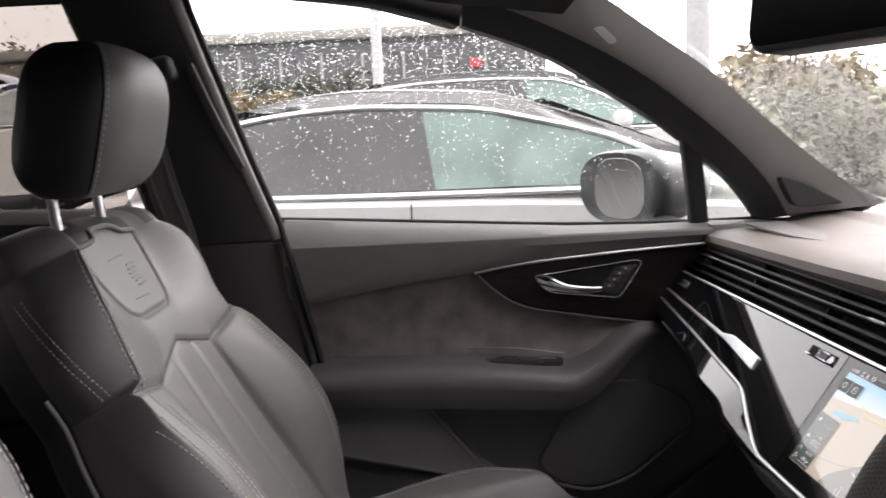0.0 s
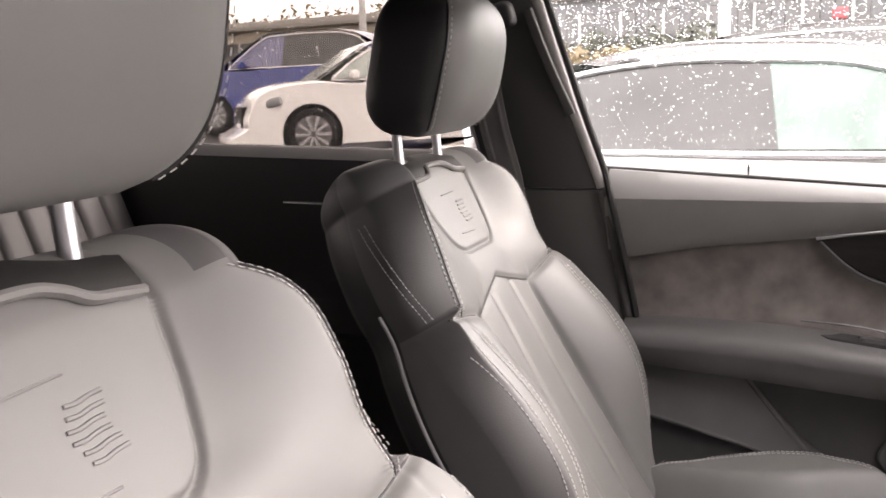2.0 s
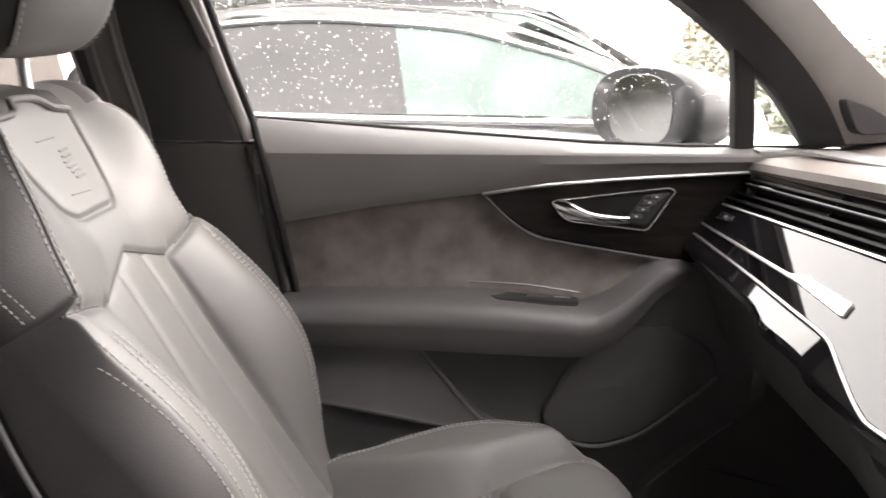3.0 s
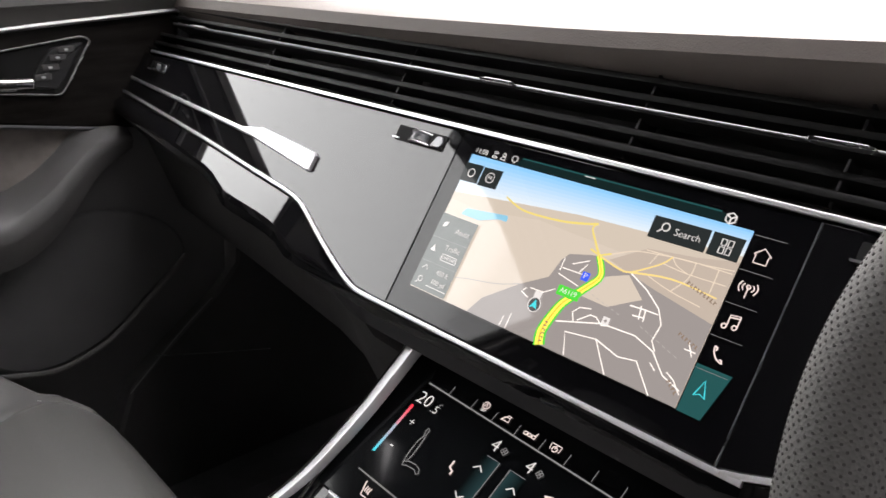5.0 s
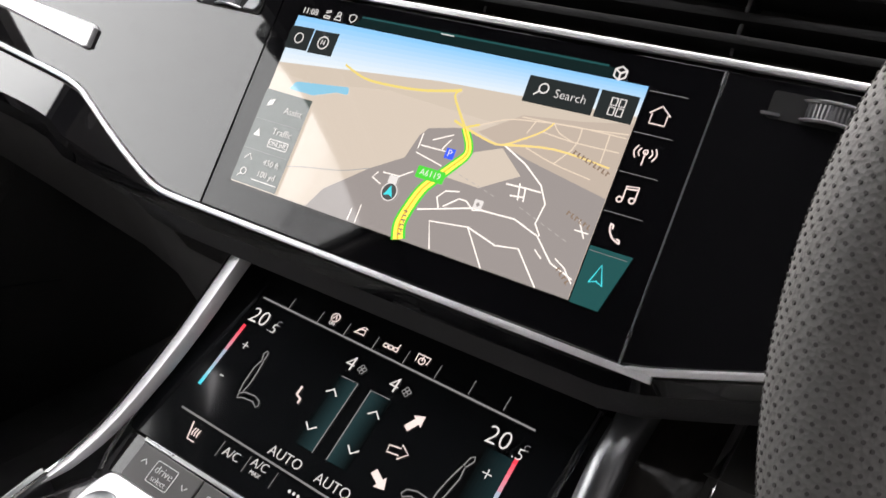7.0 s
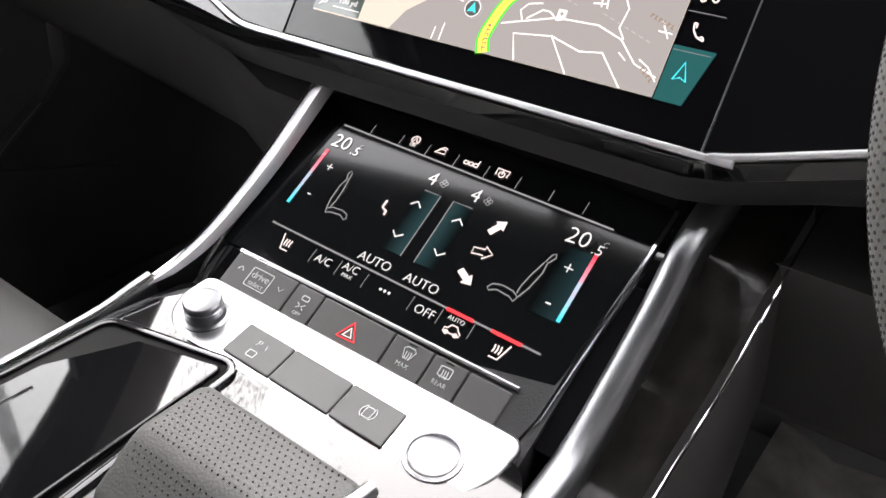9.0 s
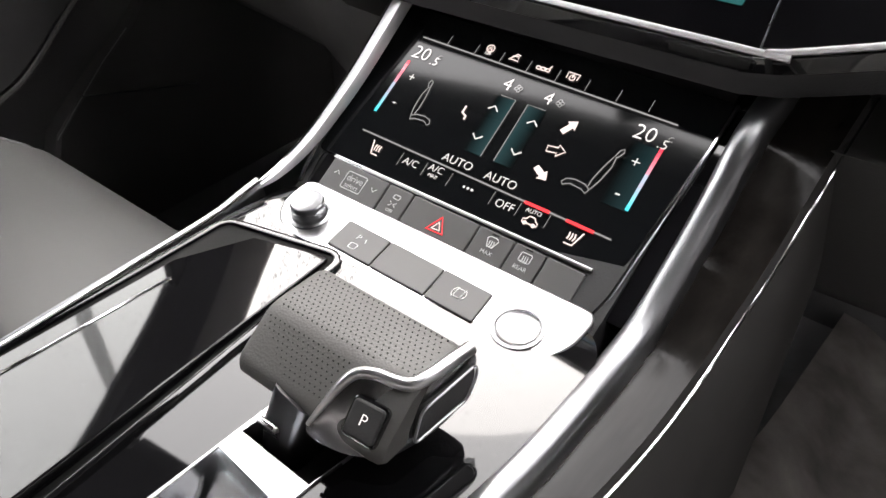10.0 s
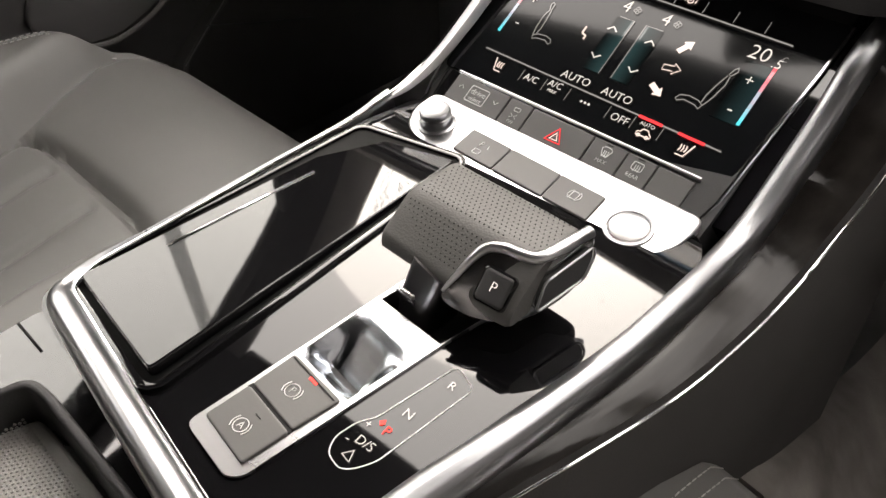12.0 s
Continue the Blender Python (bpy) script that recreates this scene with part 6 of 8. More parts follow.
def climate_panel():
    root = thing("climate_panel", "lit climate touch panel above a row of grey keys", "control panel")
    part("panel_glass", prism(round_corners([(-0.0225, 0.002), (0.1905, 0.002), (0.1990, 0.085), (0.2000, 0.120), (-0.0265, 0.120), (-0.0260, 0.09)], 0.004), CLIM, -0.014, 0.0, 0.0007), mat("coated_display_glass", (0.004, 0.0045, 0.005), 0.09, mottle=0.1, coat=0.1, spec=0.38), root)
    part("left_edge_chrome", sweep([CLIM @ Vector((u, v, 0.001)) for u, v in ((-0.0275, 0.118), (-0.0270, 0.09), (-0.0240, 0.005), (-0.021, -0.015), (-0.018, -0.024))], oval(0.0013, 0.0013, 6), CLIM.col[2].to_3d()), CHROME, root)
    part("right_edge_chrome", sweep([CLIM @ Vector((u, v, 0.001)) for u, v in ((0.2015, 0.118), (0.1998, 0.085), (0.1945, 0.02), (0.1925, -0.008), (0.1890, -0.022))], oval(0.0013, 0.0013, 6), CLIM.col[2].to_3d()), CHROME, root)
    part("right_gloss", prism([(0.1935, -0.02), (0.2065, -0.02), (0.212, 0.118), (0.2022, 0.118)], CLIM, -0.014, -0.001, 0.0006), PIANO, root)
    G = CLIM @ pose(0, 0, 0.0003)
    # dim teal fields between the chevrons
    n = 8
    for k in range(n):
        for (ua, ub, sgn) in ((0.0700, 0.0826, 1), (0.0918, 0.1044, -1)):
            t0, t1 = k / n, (k + 1) / n
            a0, a1 = ua + (ub - ua) * t0, ua + (ub - ua) * t1
            s = (t0 if sgn > 0 else 1 - t1) + 0.06
            part("teal_field", prism([(a0, 0.0372), (a1, 0.0372), (a1, 0.0782), (a0, 0.0782)], G, 0.0, 0.0001), glow("teal_shade", (0.02 * s, 0.055 * s, 0.06 * s), 0.5), root)
    for k in range(n):
        a0, a1 = 0.1590 + 0.0162 * k / n, 0.1590 + 0.0162 * (k + 1) / n
        part("teal_field", prism([(a0, 0.0385), (a1, 0.0385), (a1, 0.0790), (a0, 0.0790)], G, 0.0, 0.0001), glow("teal_shade", (0.012 * k / n, 0.034 * k / n, 0.038 * k / n), 0.5), root)
    each_stroke("field_line", [[(0.0720, 0.0784), (0.0828, 0.0784), (0.0830, 0.0370)], [(0.1035, 0.0784), (0.0914, 0.0784), (0.0920, 0.0372)]], G, GLOW_GREY, root, 0.00025)
    strokes("upper_line", [[(-0.0022, 0.0993), (0.1778, 0.0962)]], G, GLOW_GREY, root, 0.0005)
    each_stroke("tick", [[(u, 0.0985), (u, 0.1065)] for u in (0.0173, 0.0387, 0.0578, 0.0776, 0.0980, 0.1181, 0.1387, 0.1589)], G, GLOW_GREY, root, 0.00015)
    strokes("lower_line", [[(-0.0005, 0.0244), (0.1777, 0.0206)]], G, GLOW_GREY, root, 0.0005)
    each_stroke("lower_tick", [[(u, 0.0118), (u, 0.0205)] for u in (0.0362, 0.0549, 0.0736, 0.1041, 0.1219, 0.1410)], G, GLOW_GREY, root, 0.00015)
    each_stroke("heat_bar", [[(0.1232, 0.0216), (0.1394, 0.0213)], [(0.1502, 0.0210), (0.1674, 0.0206)]], G, GLOW_RED, root, 0.0009, 0.0006)
    # temperature bars, red to blue
    for ub in (-0.0010, 0.1766):
        k = 14
        for i in range(k):
            t = i / (k - 1)
            c = (0.05 + 0.85 * t, 0.55 * (1 - t) + 0.05, 0.65 * (1 - t) + 0.08) if not 0.4 < t < 0.6 else (0.35, 0.42, 0.52)
            part("temperature_step", prism([(ub - 0.0010, 0.0392 + 0.0410 * i / k), (ub + 0.0010, 0.0392 + 0.0410 * i / k), (ub + 0.0010, 0.0392 + 0.0410 * (i + 1) / k), (ub - 0.0010, 0.0392 + 0.0410 * (i + 1) / k)], G, 0.0, 0.0003), glow("temperature_shade", c, 0.85), root)
    for tx, (a, b), sz in (("20", (0.0045, 0.0875), 0.0135), (".5", (0.0165, 0.0850), 0.0085), ("20", (0.1640, 0.0850), 0.0135), (".5", (0.1760, 0.0822), 0.0085), ("4", (0.0722, 0.0865), 0.0125), ("4", (0.1010, 0.0862), 0.0125),
                           ("AUTO", (0.0718, 0.0282), 0.0078), ("AUTO", (0.1030, 0.0277), 0.0078), ("A/C", (0.0442, 0.0163), 0.0068), ("A/C", (0.0622, 0.0188), 0.0066), ("OFF", (0.1135, 0.0148), 0.0072), ("+", (0.0084, 0.0692), 0.0100), ("-", (0.0081, 0.0500), 0.0120), ("+", (0.1676, 0.0668), 0.0110), ("-", (0.1678, 0.0470), 0.0130)):
        letters(tx, G @ pose(a, b, 0), sz, GLOW_WHITE, root)
    for tx, (a, b), sz in (("MAX", (0.0625, 0.0140), 0.0032), ("AUTO", (0.1312, 0.0180), 0.0036), ("OFF", (0.0472, 0.1022), 0.0026), ("C", (0.0185, 0.0890), 0.0045), ("C", (0.1785, 0.0865), 0.0045)):
        letters(tx, G @ pose(a, b, 0), sz, GLOW_GREY if tx == "C" else GLOW_WHITE, root)
    chev = lambda cx, cy, s: [(cx - 0.0035, cy - 0.0015 * s), (cx, cy + 0.0015 * s), (cx + 0.0035, cy - 0.0015 * s)]
    each_stroke("chevron", [chev(0.0728, 0.0688, 1), chev(0.0735, 0.0474, -1), chev(0.1008, 0.0684, 1), chev(0.1014, 0.0470, -1)], G, GLOW_WHITE, root, 0.0004)
    strokes("seat_symbol", seat_icon(0.0290, 0.0545, 1.05) , G, GLOW_GREY, root, 0.0003)
    strokes("seat_symbol", seat_icon(0.1475, 0.0525, 1.15, -1, 0.16), G, GLOW_GREY, root, 0.0003)
    strokes("airflow_symbol", [[(0.0555, 0.0640), (0.0555, 0.0590), (0.0590, 0.0575), (0.0590, 0.0550)]], G, GLOW_PINK, root, 0.0006)
    # arrows
    arrow = [(-0.0055, -0.0018), (0.001, -0.0018), (0.001, -0.0038), (0.0058, 0.0), (0.001, 0.0038), (0.001, 0.0018), (-0.0055, 0.0018)]
    for (cx, cy), ang, fill in (((0.1224, 0.0738), 58, True), ((0.1227, 0.0573), 8, False), ((0.1222, 0.0410), -30, True)):
        mm = G @ pose(cx, cy, 0, 0, 0, ang)
        if fill:
            part("air_arrow", prism(arrow, mm, 0.0002, 0.0004), GLOW_PINK, root)
        else:
            strokes("air_arrow", [["o"] + arrow], mm, GLOW_PINK, root, 0.0003)
    fan = lambda cx, cy: [["o"] + disc(cx + 0.0014 * math.cos(a), cy + 0.0014 * math.sin(a), 0.0011, 8) for a in (0.3, 1.87, 3.44, 5.0)]
    for fc in ((0.0800, 0.0862), (0.1092, 0.0858)):
        strokes("fan_icon", fan(*fc), G, GLOW_GREY, root, 0.00022)
    heat = lambda cx, cy, f: [[(cx + f * a, cy + b) for a, b in ((0.004, 0.0055), (0.0025, 0.001), (0.001, -0.0035), (-0.004, -0.0035))]] + [[(cx + f * (-0.0035 + 0.0018 * k), cy + 0.0035 - 0.0002), (cx + f * (-0.0030 + 0.0018 * k), cy + 0.001), (cx + f * (-0.0035 + 0.0018 * k), cy - 0.001)] for k in range(3)]
    for hx, hy, hf in ((0.0162, 0.0155, -1), (0.1592, 0.0125, 1)):
        strokes("heated_seat_icon", heat(hx, hy, hf), G, GLOW_PINK, root, 0.00035)
    part_dots = bmesh.new()
    for k in range(3):
        add_prism(part_dots, disc(0.0845 + 0.0028 * k, 0.0158, 0.0008, 10), G, 0.0, 0.0003)
    part("menu_dots", part_dots, GLOW_WHITE, root)
    car = [["o", (0.1275, 0.0105), (0.1275, 0.0125), (0.1295, 0.0130), (0.1305, 0.0150), (0.1340, 0.0150), (0.1355, 0.0130), (0.1370, 0.0122), (0.1370, 0.0105)], ["o"] + disc(0.1295, 0.0105, 0.0010, 8), ["o"] + disc(0.1350, 0.0105, 0.0010, 8)]
    strokes("recirculation_icon", car, G, GLOW_PINK, root, 0.0003)
    strokes("top_icons", [["o"] + disc(0.0472, 0.1062, 0.0026, 14), [(0.0460, 0.1050), (0.0472, 0.1078), (0.0484, 0.1050)], ["o", (0.0632, 0.1035), (0.0690, 0.1035), (0.0682, 0.1065), (0.0645, 0.1062)], [(0.0625, 0.1030), (0.0665, 0.1080), (0.0690, 0.1075)],
                          ["o"] + rounded(0.0825, 0.1028, 0.0850, 0.1048, 0.0003, 1), ["o"] + rounded(0.0857, 0.1028, 0.0882, 0.1048, 0.0003, 1), ["o"] + rounded(0.0889, 0.1028, 0.0914, 0.1048, 0.0003, 1), [(0.0914, 0.1075), (0.0910, 0.1050)], ["o"] + disc(0.1069, 0.1040, 0.0018, 10), [(0.1069, 0.1040), (0.1069, 0.1066)], [(0.1035, 0.1030), (0.1030, 0.1072), (0.1108, 0.1072), (0.1103, 0.1030)]], G, GLOW_PINK, root, 0.00028)
    # key strip under the glass
    part("key_surround", prism(round_corners([(-0.0150, -0.0245), (0.1925, -0.0245), (0.1945, 0.0015), (-0.0180, 0.0015)], 0.004), CLIM, -0.014, -0.0006, 0.0006), PIANO, root, "piano black surround of the keys")
    part("key_strip_chrome", sweep([CLIM @ Vector((u, 0.0008 - 0.012 * (u + 0.005) * 0.15, 0.0012)) for u in (-0.0055, 0.08, 0.1775)], round_corners([(-0.0012, -0.001), (0.0012, -0.001), (0.0012, 0.0012), (-0.0012, 0.0012)], 0.0006, 2), CLIM.col[2].to_3d()), SATIN, root)
    cuts = [-0.0050, 0.0415, 0.0605, 0.1080, 0.1322, 0.1525, 0.1765]
    key_ob = []
    for a, b in zip(cuts, cuts[1:]):
        t = lambda u: -0.0005 - 0.002 * (u / 0.17)
        key_ob.append(part("function_key", prism(round_corners([(a + 0.0005, -0.0235), (b - 0.0005, -0.0225), (b - 0.0005, t(b)), (a + 0.0005, t(a))], 0.0009, 2), CLIM, -0.010, 0.0024, 0.0008), KEY_GREY, root, "grey function key"))
    KM = CLIM @ pose(0, 0, 0.0026)
    strokes("hazard_sign", [["o", (0.0793, -0.0168), (0.0907, -0.0165), (0.0850, -0.0070)]], KM, GLOW_RED, key_ob[2], 0.00055, 0.0)
    strokes("hazard_middle", [["o", (0.0823, -0.0153), (0.0877, -0.0151), (0.0850, -0.0104)]], KM, GLOW_PINK, key_ob[2], 0.00045, 0.0)
    letters("drive", KM @ pose(0.0185, -0.0085, 0), 0.0062, MARK, key_ob[0], lift=0)
    letters("select", KM @ pose(0.0185, -0.0135, 0), 0.0046, MARK, key_ob[0], lift=0)
    strokes("drive_frame", [["o"] + rounded(0.0110, -0.0160, 0.0262, -0.0045, 0.001, 2), [(0.0018, -0.0095), (0.0038, -0.0072), (0.0058, -0.0095)], [(0.0320, -0.0085), (0.0340, -0.0108), (0.0360, -0.0085)]], KM, MARK, key_ob[0], 0.00022, 0.0)
    strokes("traction_icon", [["o"] + rounded(0.0490, -0.0088, 0.0535, -0.0062, 0.0006, 2), [(0.0485, -0.0110), (0.0505, -0.0125), (0.0485, -0.0140)], [(0.0535, -0.0110), (0.0515, -0.0125), (0.0535, -0.0140)]], KM, MARK, key_ob[1], 0.00022, 0.0)
    letters("OFF", KM @ pose(0.0512, -0.0168, 0), 0.0030, MARK, key_ob[1], lift=0)
    for (uc, ob, wd, rect) in ((0.1200, key_ob[3], "MAX", False), (0.1420, key_ob[4], "REAR", True)):
        shp = ["o"] + (rounded(uc - 0.0034, -0.0110, uc + 0.0034, -0.0058, 0.0008, 2) if rect else [(uc - 0.0036, -0.0066), (uc - 0.0020, -0.0052), (uc + 0.0020, -0.0052), (uc + 0.0036, -0.0066), (uc + 0.0018, -0.0112), (uc - 0.0018, -0.0112)])
        strokes("demist_icon", [shp] + [[(uc + d, -0.0075), (uc + d + 0.0003, -0.0095), (uc + d, -0.0118)] for d in (-0.0014, 0, 0.0014)], KM, MARK, ob, 0.00022, 0.0)
        letters(wd, KM @ pose(uc, -0.0150, 0), 0.0036, MARK, ob, lift=0)
        strokes("key_lamp", [[(uc - 0.0022, -0.0036), (uc + 0.0022, -0.0036)]], KM, HOLE, ob, 0.0004, 0.0)
    # satin lower plate with knob, three keys and start button
    plate = round_corners([(-0.0100, 0.0015), (-0.0102, -0.020), (-0.0030, -0.0335), (0.0110, -0.0412), (0.1330, -0.0445), (0.1690, -0.0468), (0.1855, -0.0395), (0.1930, -0.0240), (0.1940, 0.0020)], 0.008, 4)
    part("lower_plate", prism(plate, LOWP, -0.010, 0.0045, 0.0015, 3), SATIN, root, "satin aluminium plate")
    LP = LOWP @ pose(0, 0, 0.0047)
    bounds = [0.0395, 0.0722, 0.1108, 0.1430]
    for i in range(3):
        a, b = bounds[i], bounds[i + 1]
        k = part("lower_key", prism(round_corners([(a + 0.0010, -0.0362 - 0.0008 * i), (b + 0.0004, -0.0370 - 0.0008 * i), (b - 0.0012, -0.0153 - 0.0008 * i), (a - 0.0006, -0.0145 - 0.0008 * i)], 0.0012, 2), LOWP, 0.0, 0.0058, 0.0008), KEY_GREY, root, "grey key set in the plate")
        c = ((a + b) / 2, -0.0265)
        KL = LOWP @ pose(0, 0, 0.0060)
        if i == 0:
            letters("P", KL @ pose(c[0] - 0.002, c[1] + 0.003, 0), 0.0058, MARK, k, lift=0)
            strokes("park_assist_icon", [["o"] + rounded(c[0] - 0.003, c[1] - 0.006, c[0] + 0.002, c[1] - 0.002, 0.0008, 2), [(c[0] + 0.003, c[1] + 0.004), (c[0] + 0.004, c[1] + 0.001)]], KL, MARK, k, 0.00022, 0.0)
        if i == 2:
            strokes("camera_icon", [["o"] + rounded(c[0] - 0.0022, c[1] - 0.003, c[0] + 0.0022, c[1] + 0.003, 0.0010, 2), ellipse_arc(c[0], c[1], 0.0042, 0.0042, 120, 240, 6), ellipse_arc(c[0], c[1], 0.0042, 0.0042, -60, 60, 6)], KL, MARK, k, 0.00022, 0.0)
    kn = LOWP @ pose(0.0145, -0.0235, 0.004)
    knob = bmesh.new()
    prof = [(0.0128, 0.0), (0.0128, 0.0012), (0.0108, 0.0018), (0.0102, 0.0040), (0.0104, 0.0044), (0.0104, 0.0078), (0.0099, 0.0082), (0.0103, 0.0088), (0.0102, 0.0112), (0.0095, 0.0119), (0.0088, 0.0116), (0.0, 0.0116)]
    add_skin(knob, [[kn @ Vector((max(r, 1e-5) * math.cos(2 * math.pi * k / 28), max(r, 1e-5) * math.sin(2 * math.pi * k / 28), z)) for k in range(28)] for r, z in prof], True)
    part("volume_knob", knob, RAIL, root, "knurled metal volume knob", 30)
    st = LOWP @ pose(0.1650, -0.0288, 0.0045)
    ring = bmesh.new()
    add_skin(ring, [[st @ Vector((r * math.cos(2 * math.pi * k / 32), r * math.sin(2 * math.pi * k / 32), z)) for k in range(32)] for r, z in ((0.0140, 0.0), (0.0136, 0.0012), (0.0124, 0.0014), (0.0118, 0.0004), (0.0114, 0.0004), (0.0110, 0.0012), (0.0095, 0.0006), (0.00001, 0.0002))], True)
    part("start_button", ring, SATIN, root, "round metal start button", 30)
    part("button_groove", sweep([st @ Vector((0.0122 * math.cos(2 * math.pi * k / 36), 0.0122 * math.sin(2 * math.pi * k / 36), 0.0011)) for k in range(36)], oval(0.0006, 0.0005, 6), st.col[2].to_3d(), True), DARK_METAL, root)
    return root


climate_panel()


def steering_wheel():
    root = thing("steering_wheel", "steering wheel with perforated black leather rim", "steering wheel")
    C = Vector((0.492, -0.360, 1.018))
    m = frame_of(C, (0, -1, 0), (0.431, 0, 0.902))
    R = 0.176
    n, k = 96, 20
    rows = []
    for i in range(n):
        a = 2 * math.pi * i / n
        grip = 1 + 0.10 * math.exp(-((math.sin(a) - 0.25) / 0.35) ** 2)
        ctr, rad = m @ Vector((R * math.cos(a), R * math.sin(a), 0)), (m.to_3x3() @ Vector((math.cos(a), math.sin(a), 0)))
        nn = m.col[2].to_3d()
        rows.append([ctr + rad * (0.0165 * grip * math.cos(2 * math.pi * j / k)) + nn * (0.0185 * grip * math.sin(2 * math.pi * j / k)) for j in range(k)])
    bm = bmesh.new()
    vs = [[bm.verts.new(p) for p in r] for r in rows]
    for i in range(n):
        for j in range(k):
            bm.faces.new((vs[i][j], vs[(i + 1) % n][j], vs[(i + 1) % n][(j + 1) % k], vs[i][(j + 1) % k]))
    rim = part("rim", bm, mat("perforated_grey_leather", (0.15, 0.147, 0.142), 0.6, grain=0.3, grain_scale=700, mottle=0.06, kind="leather"), root, "perforated black leather rim", 80)
    # punched holes on the grip that faces the console
    bm = bmesh.new()
    for i in range(210):
        a = radians(118 + 124 * i / 209)
        for j in range(26):
            b = 2 * math.pi * (j + (0.5 if i % 2 else 0)) / 26
            grip = 1 + 0.10 * math.exp(-((math.sin(a) - 0.25) / 0.35) ** 2)
            rad, nn = m.to_3x3() @ Vector((math.cos(a), math.sin(a), 0)), m.col[2].to_3d()
            nrm = (rad * math.cos(b) + nn * math.sin(b)).normalized()
            p = m @ Vector((R * math.cos(a), R * math.sin(a), 0)) + rad * (0.0165 * grip * math.cos(b)) + nn * (0.0185 * grip * math.sin(b))
            tg = (m.to_3x3() @ Vector((-math.sin(a), math.cos(a), 0))).normalized()
            f = frame_of(p, tg, nrm.cross(tg))
            add_prism(bm, disc(0, 0, 0.00055, 6), f, -0.001, 0.00012)
    tagged(part("perforation", bm, mat("punched_hole", (0.075, 0.073, 0.070), 0.9, mottle=0.1), rim), kind="stuff")
    hub = [m @ Vector((0.065 * abs(math.cos(a)) ** 0.6 * (1 if math.cos(a) > 0 else -1), 0.055 * abs(math.sin(a)) ** 0.6 * (1 if math.sin(a) > 0 else -1) - 0.008, 0)) for a in [2 * math.pi * q / 32 for q in range(32)]]
    nn = m.col[2].to_3d()
    part("hub", skin([[p - nn * 0.05 for p in hub], [p - nn * 0.018 for p in hub], [p - nn * 0.008 for p in hub]], True, True), SOFT_BLACK, root)
    for sgn, low in ((1, 0), (-1, 0), (0, 1)):
        p0, p1 = (Vector((0.05 * sgn, -0.01, -0.02)), Vector((0.168 * sgn, 0.0, -0.004))) if not low else (Vector((0, -0.05, -0.02)), Vector((0, -0.165, -0.004)))
        part("spoke", sweep([m @ p0, m @ ((p0 + p1) / 2), m @ p1], round_corners([(-0.022, -0.006), (0.022, -0.006), (0.022, 0.006), (-0.022, 0.006)], 0.004), nn), SOFT_BLACK, root)
    part("column", sweep([C - nn * 0.04, C - nn * 0.12, C - nn * 0.24], oval(0.045, 0.04, 16), (0, 1, 0)), SOFT_BLACK, root)
    return root


steering_wheel()


# ---- front seats: one is built round the passenger's place, the other is a copy ----
SEAT_O = Vector((0.115, 0, 0.65))
SEAT_S, SEAT_D = Vector((-0.496, 0, 0.868)), Vector((0.868, 0, 0.496))
BACK_W = [(0.0, 0.165), (0.06, 0.184), (0.12, 0.216), (0.18, 0.240), (0.23, 0.248), (0.30, 0.246), (0.36, 0.231), (0.40, 0.215), (0.45, 0.215), (0.50, 0.206), (0.54, 0.190), (0.57, 0.168), (0.60, 0.136)]


def seat_point(w, s, d):
    return SEAT_O + SEAT_S * s + SEAT_D * d + Vector((0, w, 0))


def insert_half(s):
    return 0.098 + 0.028 * max(0, 1 - s / 0.4)


def insert_top(w):
    return 0.408 - 0.30 * abs(w)


def logo_half(s):
    return curve_table([(0.45, 0.058), (0.475, 0.068), (0.51, 0.080), (0.56, 0.088), (0.60, 0.092)], s)


def shoulder_seam(s):
    return curve_table([(0.385, 0.184), (0.43, 0.174), (0.48, 0.173), (0.515, 0.167), (0.54, 0.150), (0.56, 0.122), (0.575, 0.104), (0.60, 0.09)], s)


def groove(x, w, g):
    return -g * math.exp(-(x / w) ** 2)


def waist(a):
    return 0.378 + 0.16 * (a - 0.098)


def emblem_dist(w, s):
    """Signed distance to the emblem panel's rounded outline (negative inside)."""
    r = 0.022
    qx, qy = abs(w) - (logo_half(s) - r), (0.453 + r) - s
    return math.hypot(max(qx, 0), max(qy, 0)) + min(max(qx, qy), 0) - r


def insert_dist(w, s):
    return max(abs(w) - insert_half(s), s - insert_top(w))


BASE = [(0.0, 0.0), (0.36, 0.001), (0.405, 0.004), (0.435, 0.005), (0.47, 0.0), (0.60, 0.0)]
CREST = [(0.0, 0.004), (0.06, 0.012), (0.12, 0.033), (0.18, 0.052), (0.22, 0.057), (0.28, 0.053), (0.35, 0.036), (0.39, 0.026), (0.43, 0.025), (0.48, 0.034), (0.53, 0.036), (0.565, 0.024), (0.60, 0.015)]


def puff(x, width, high):
    """A padded rise that starts at a seam."""
    return high * (1 - math.exp(-max(0.0, x) / width))


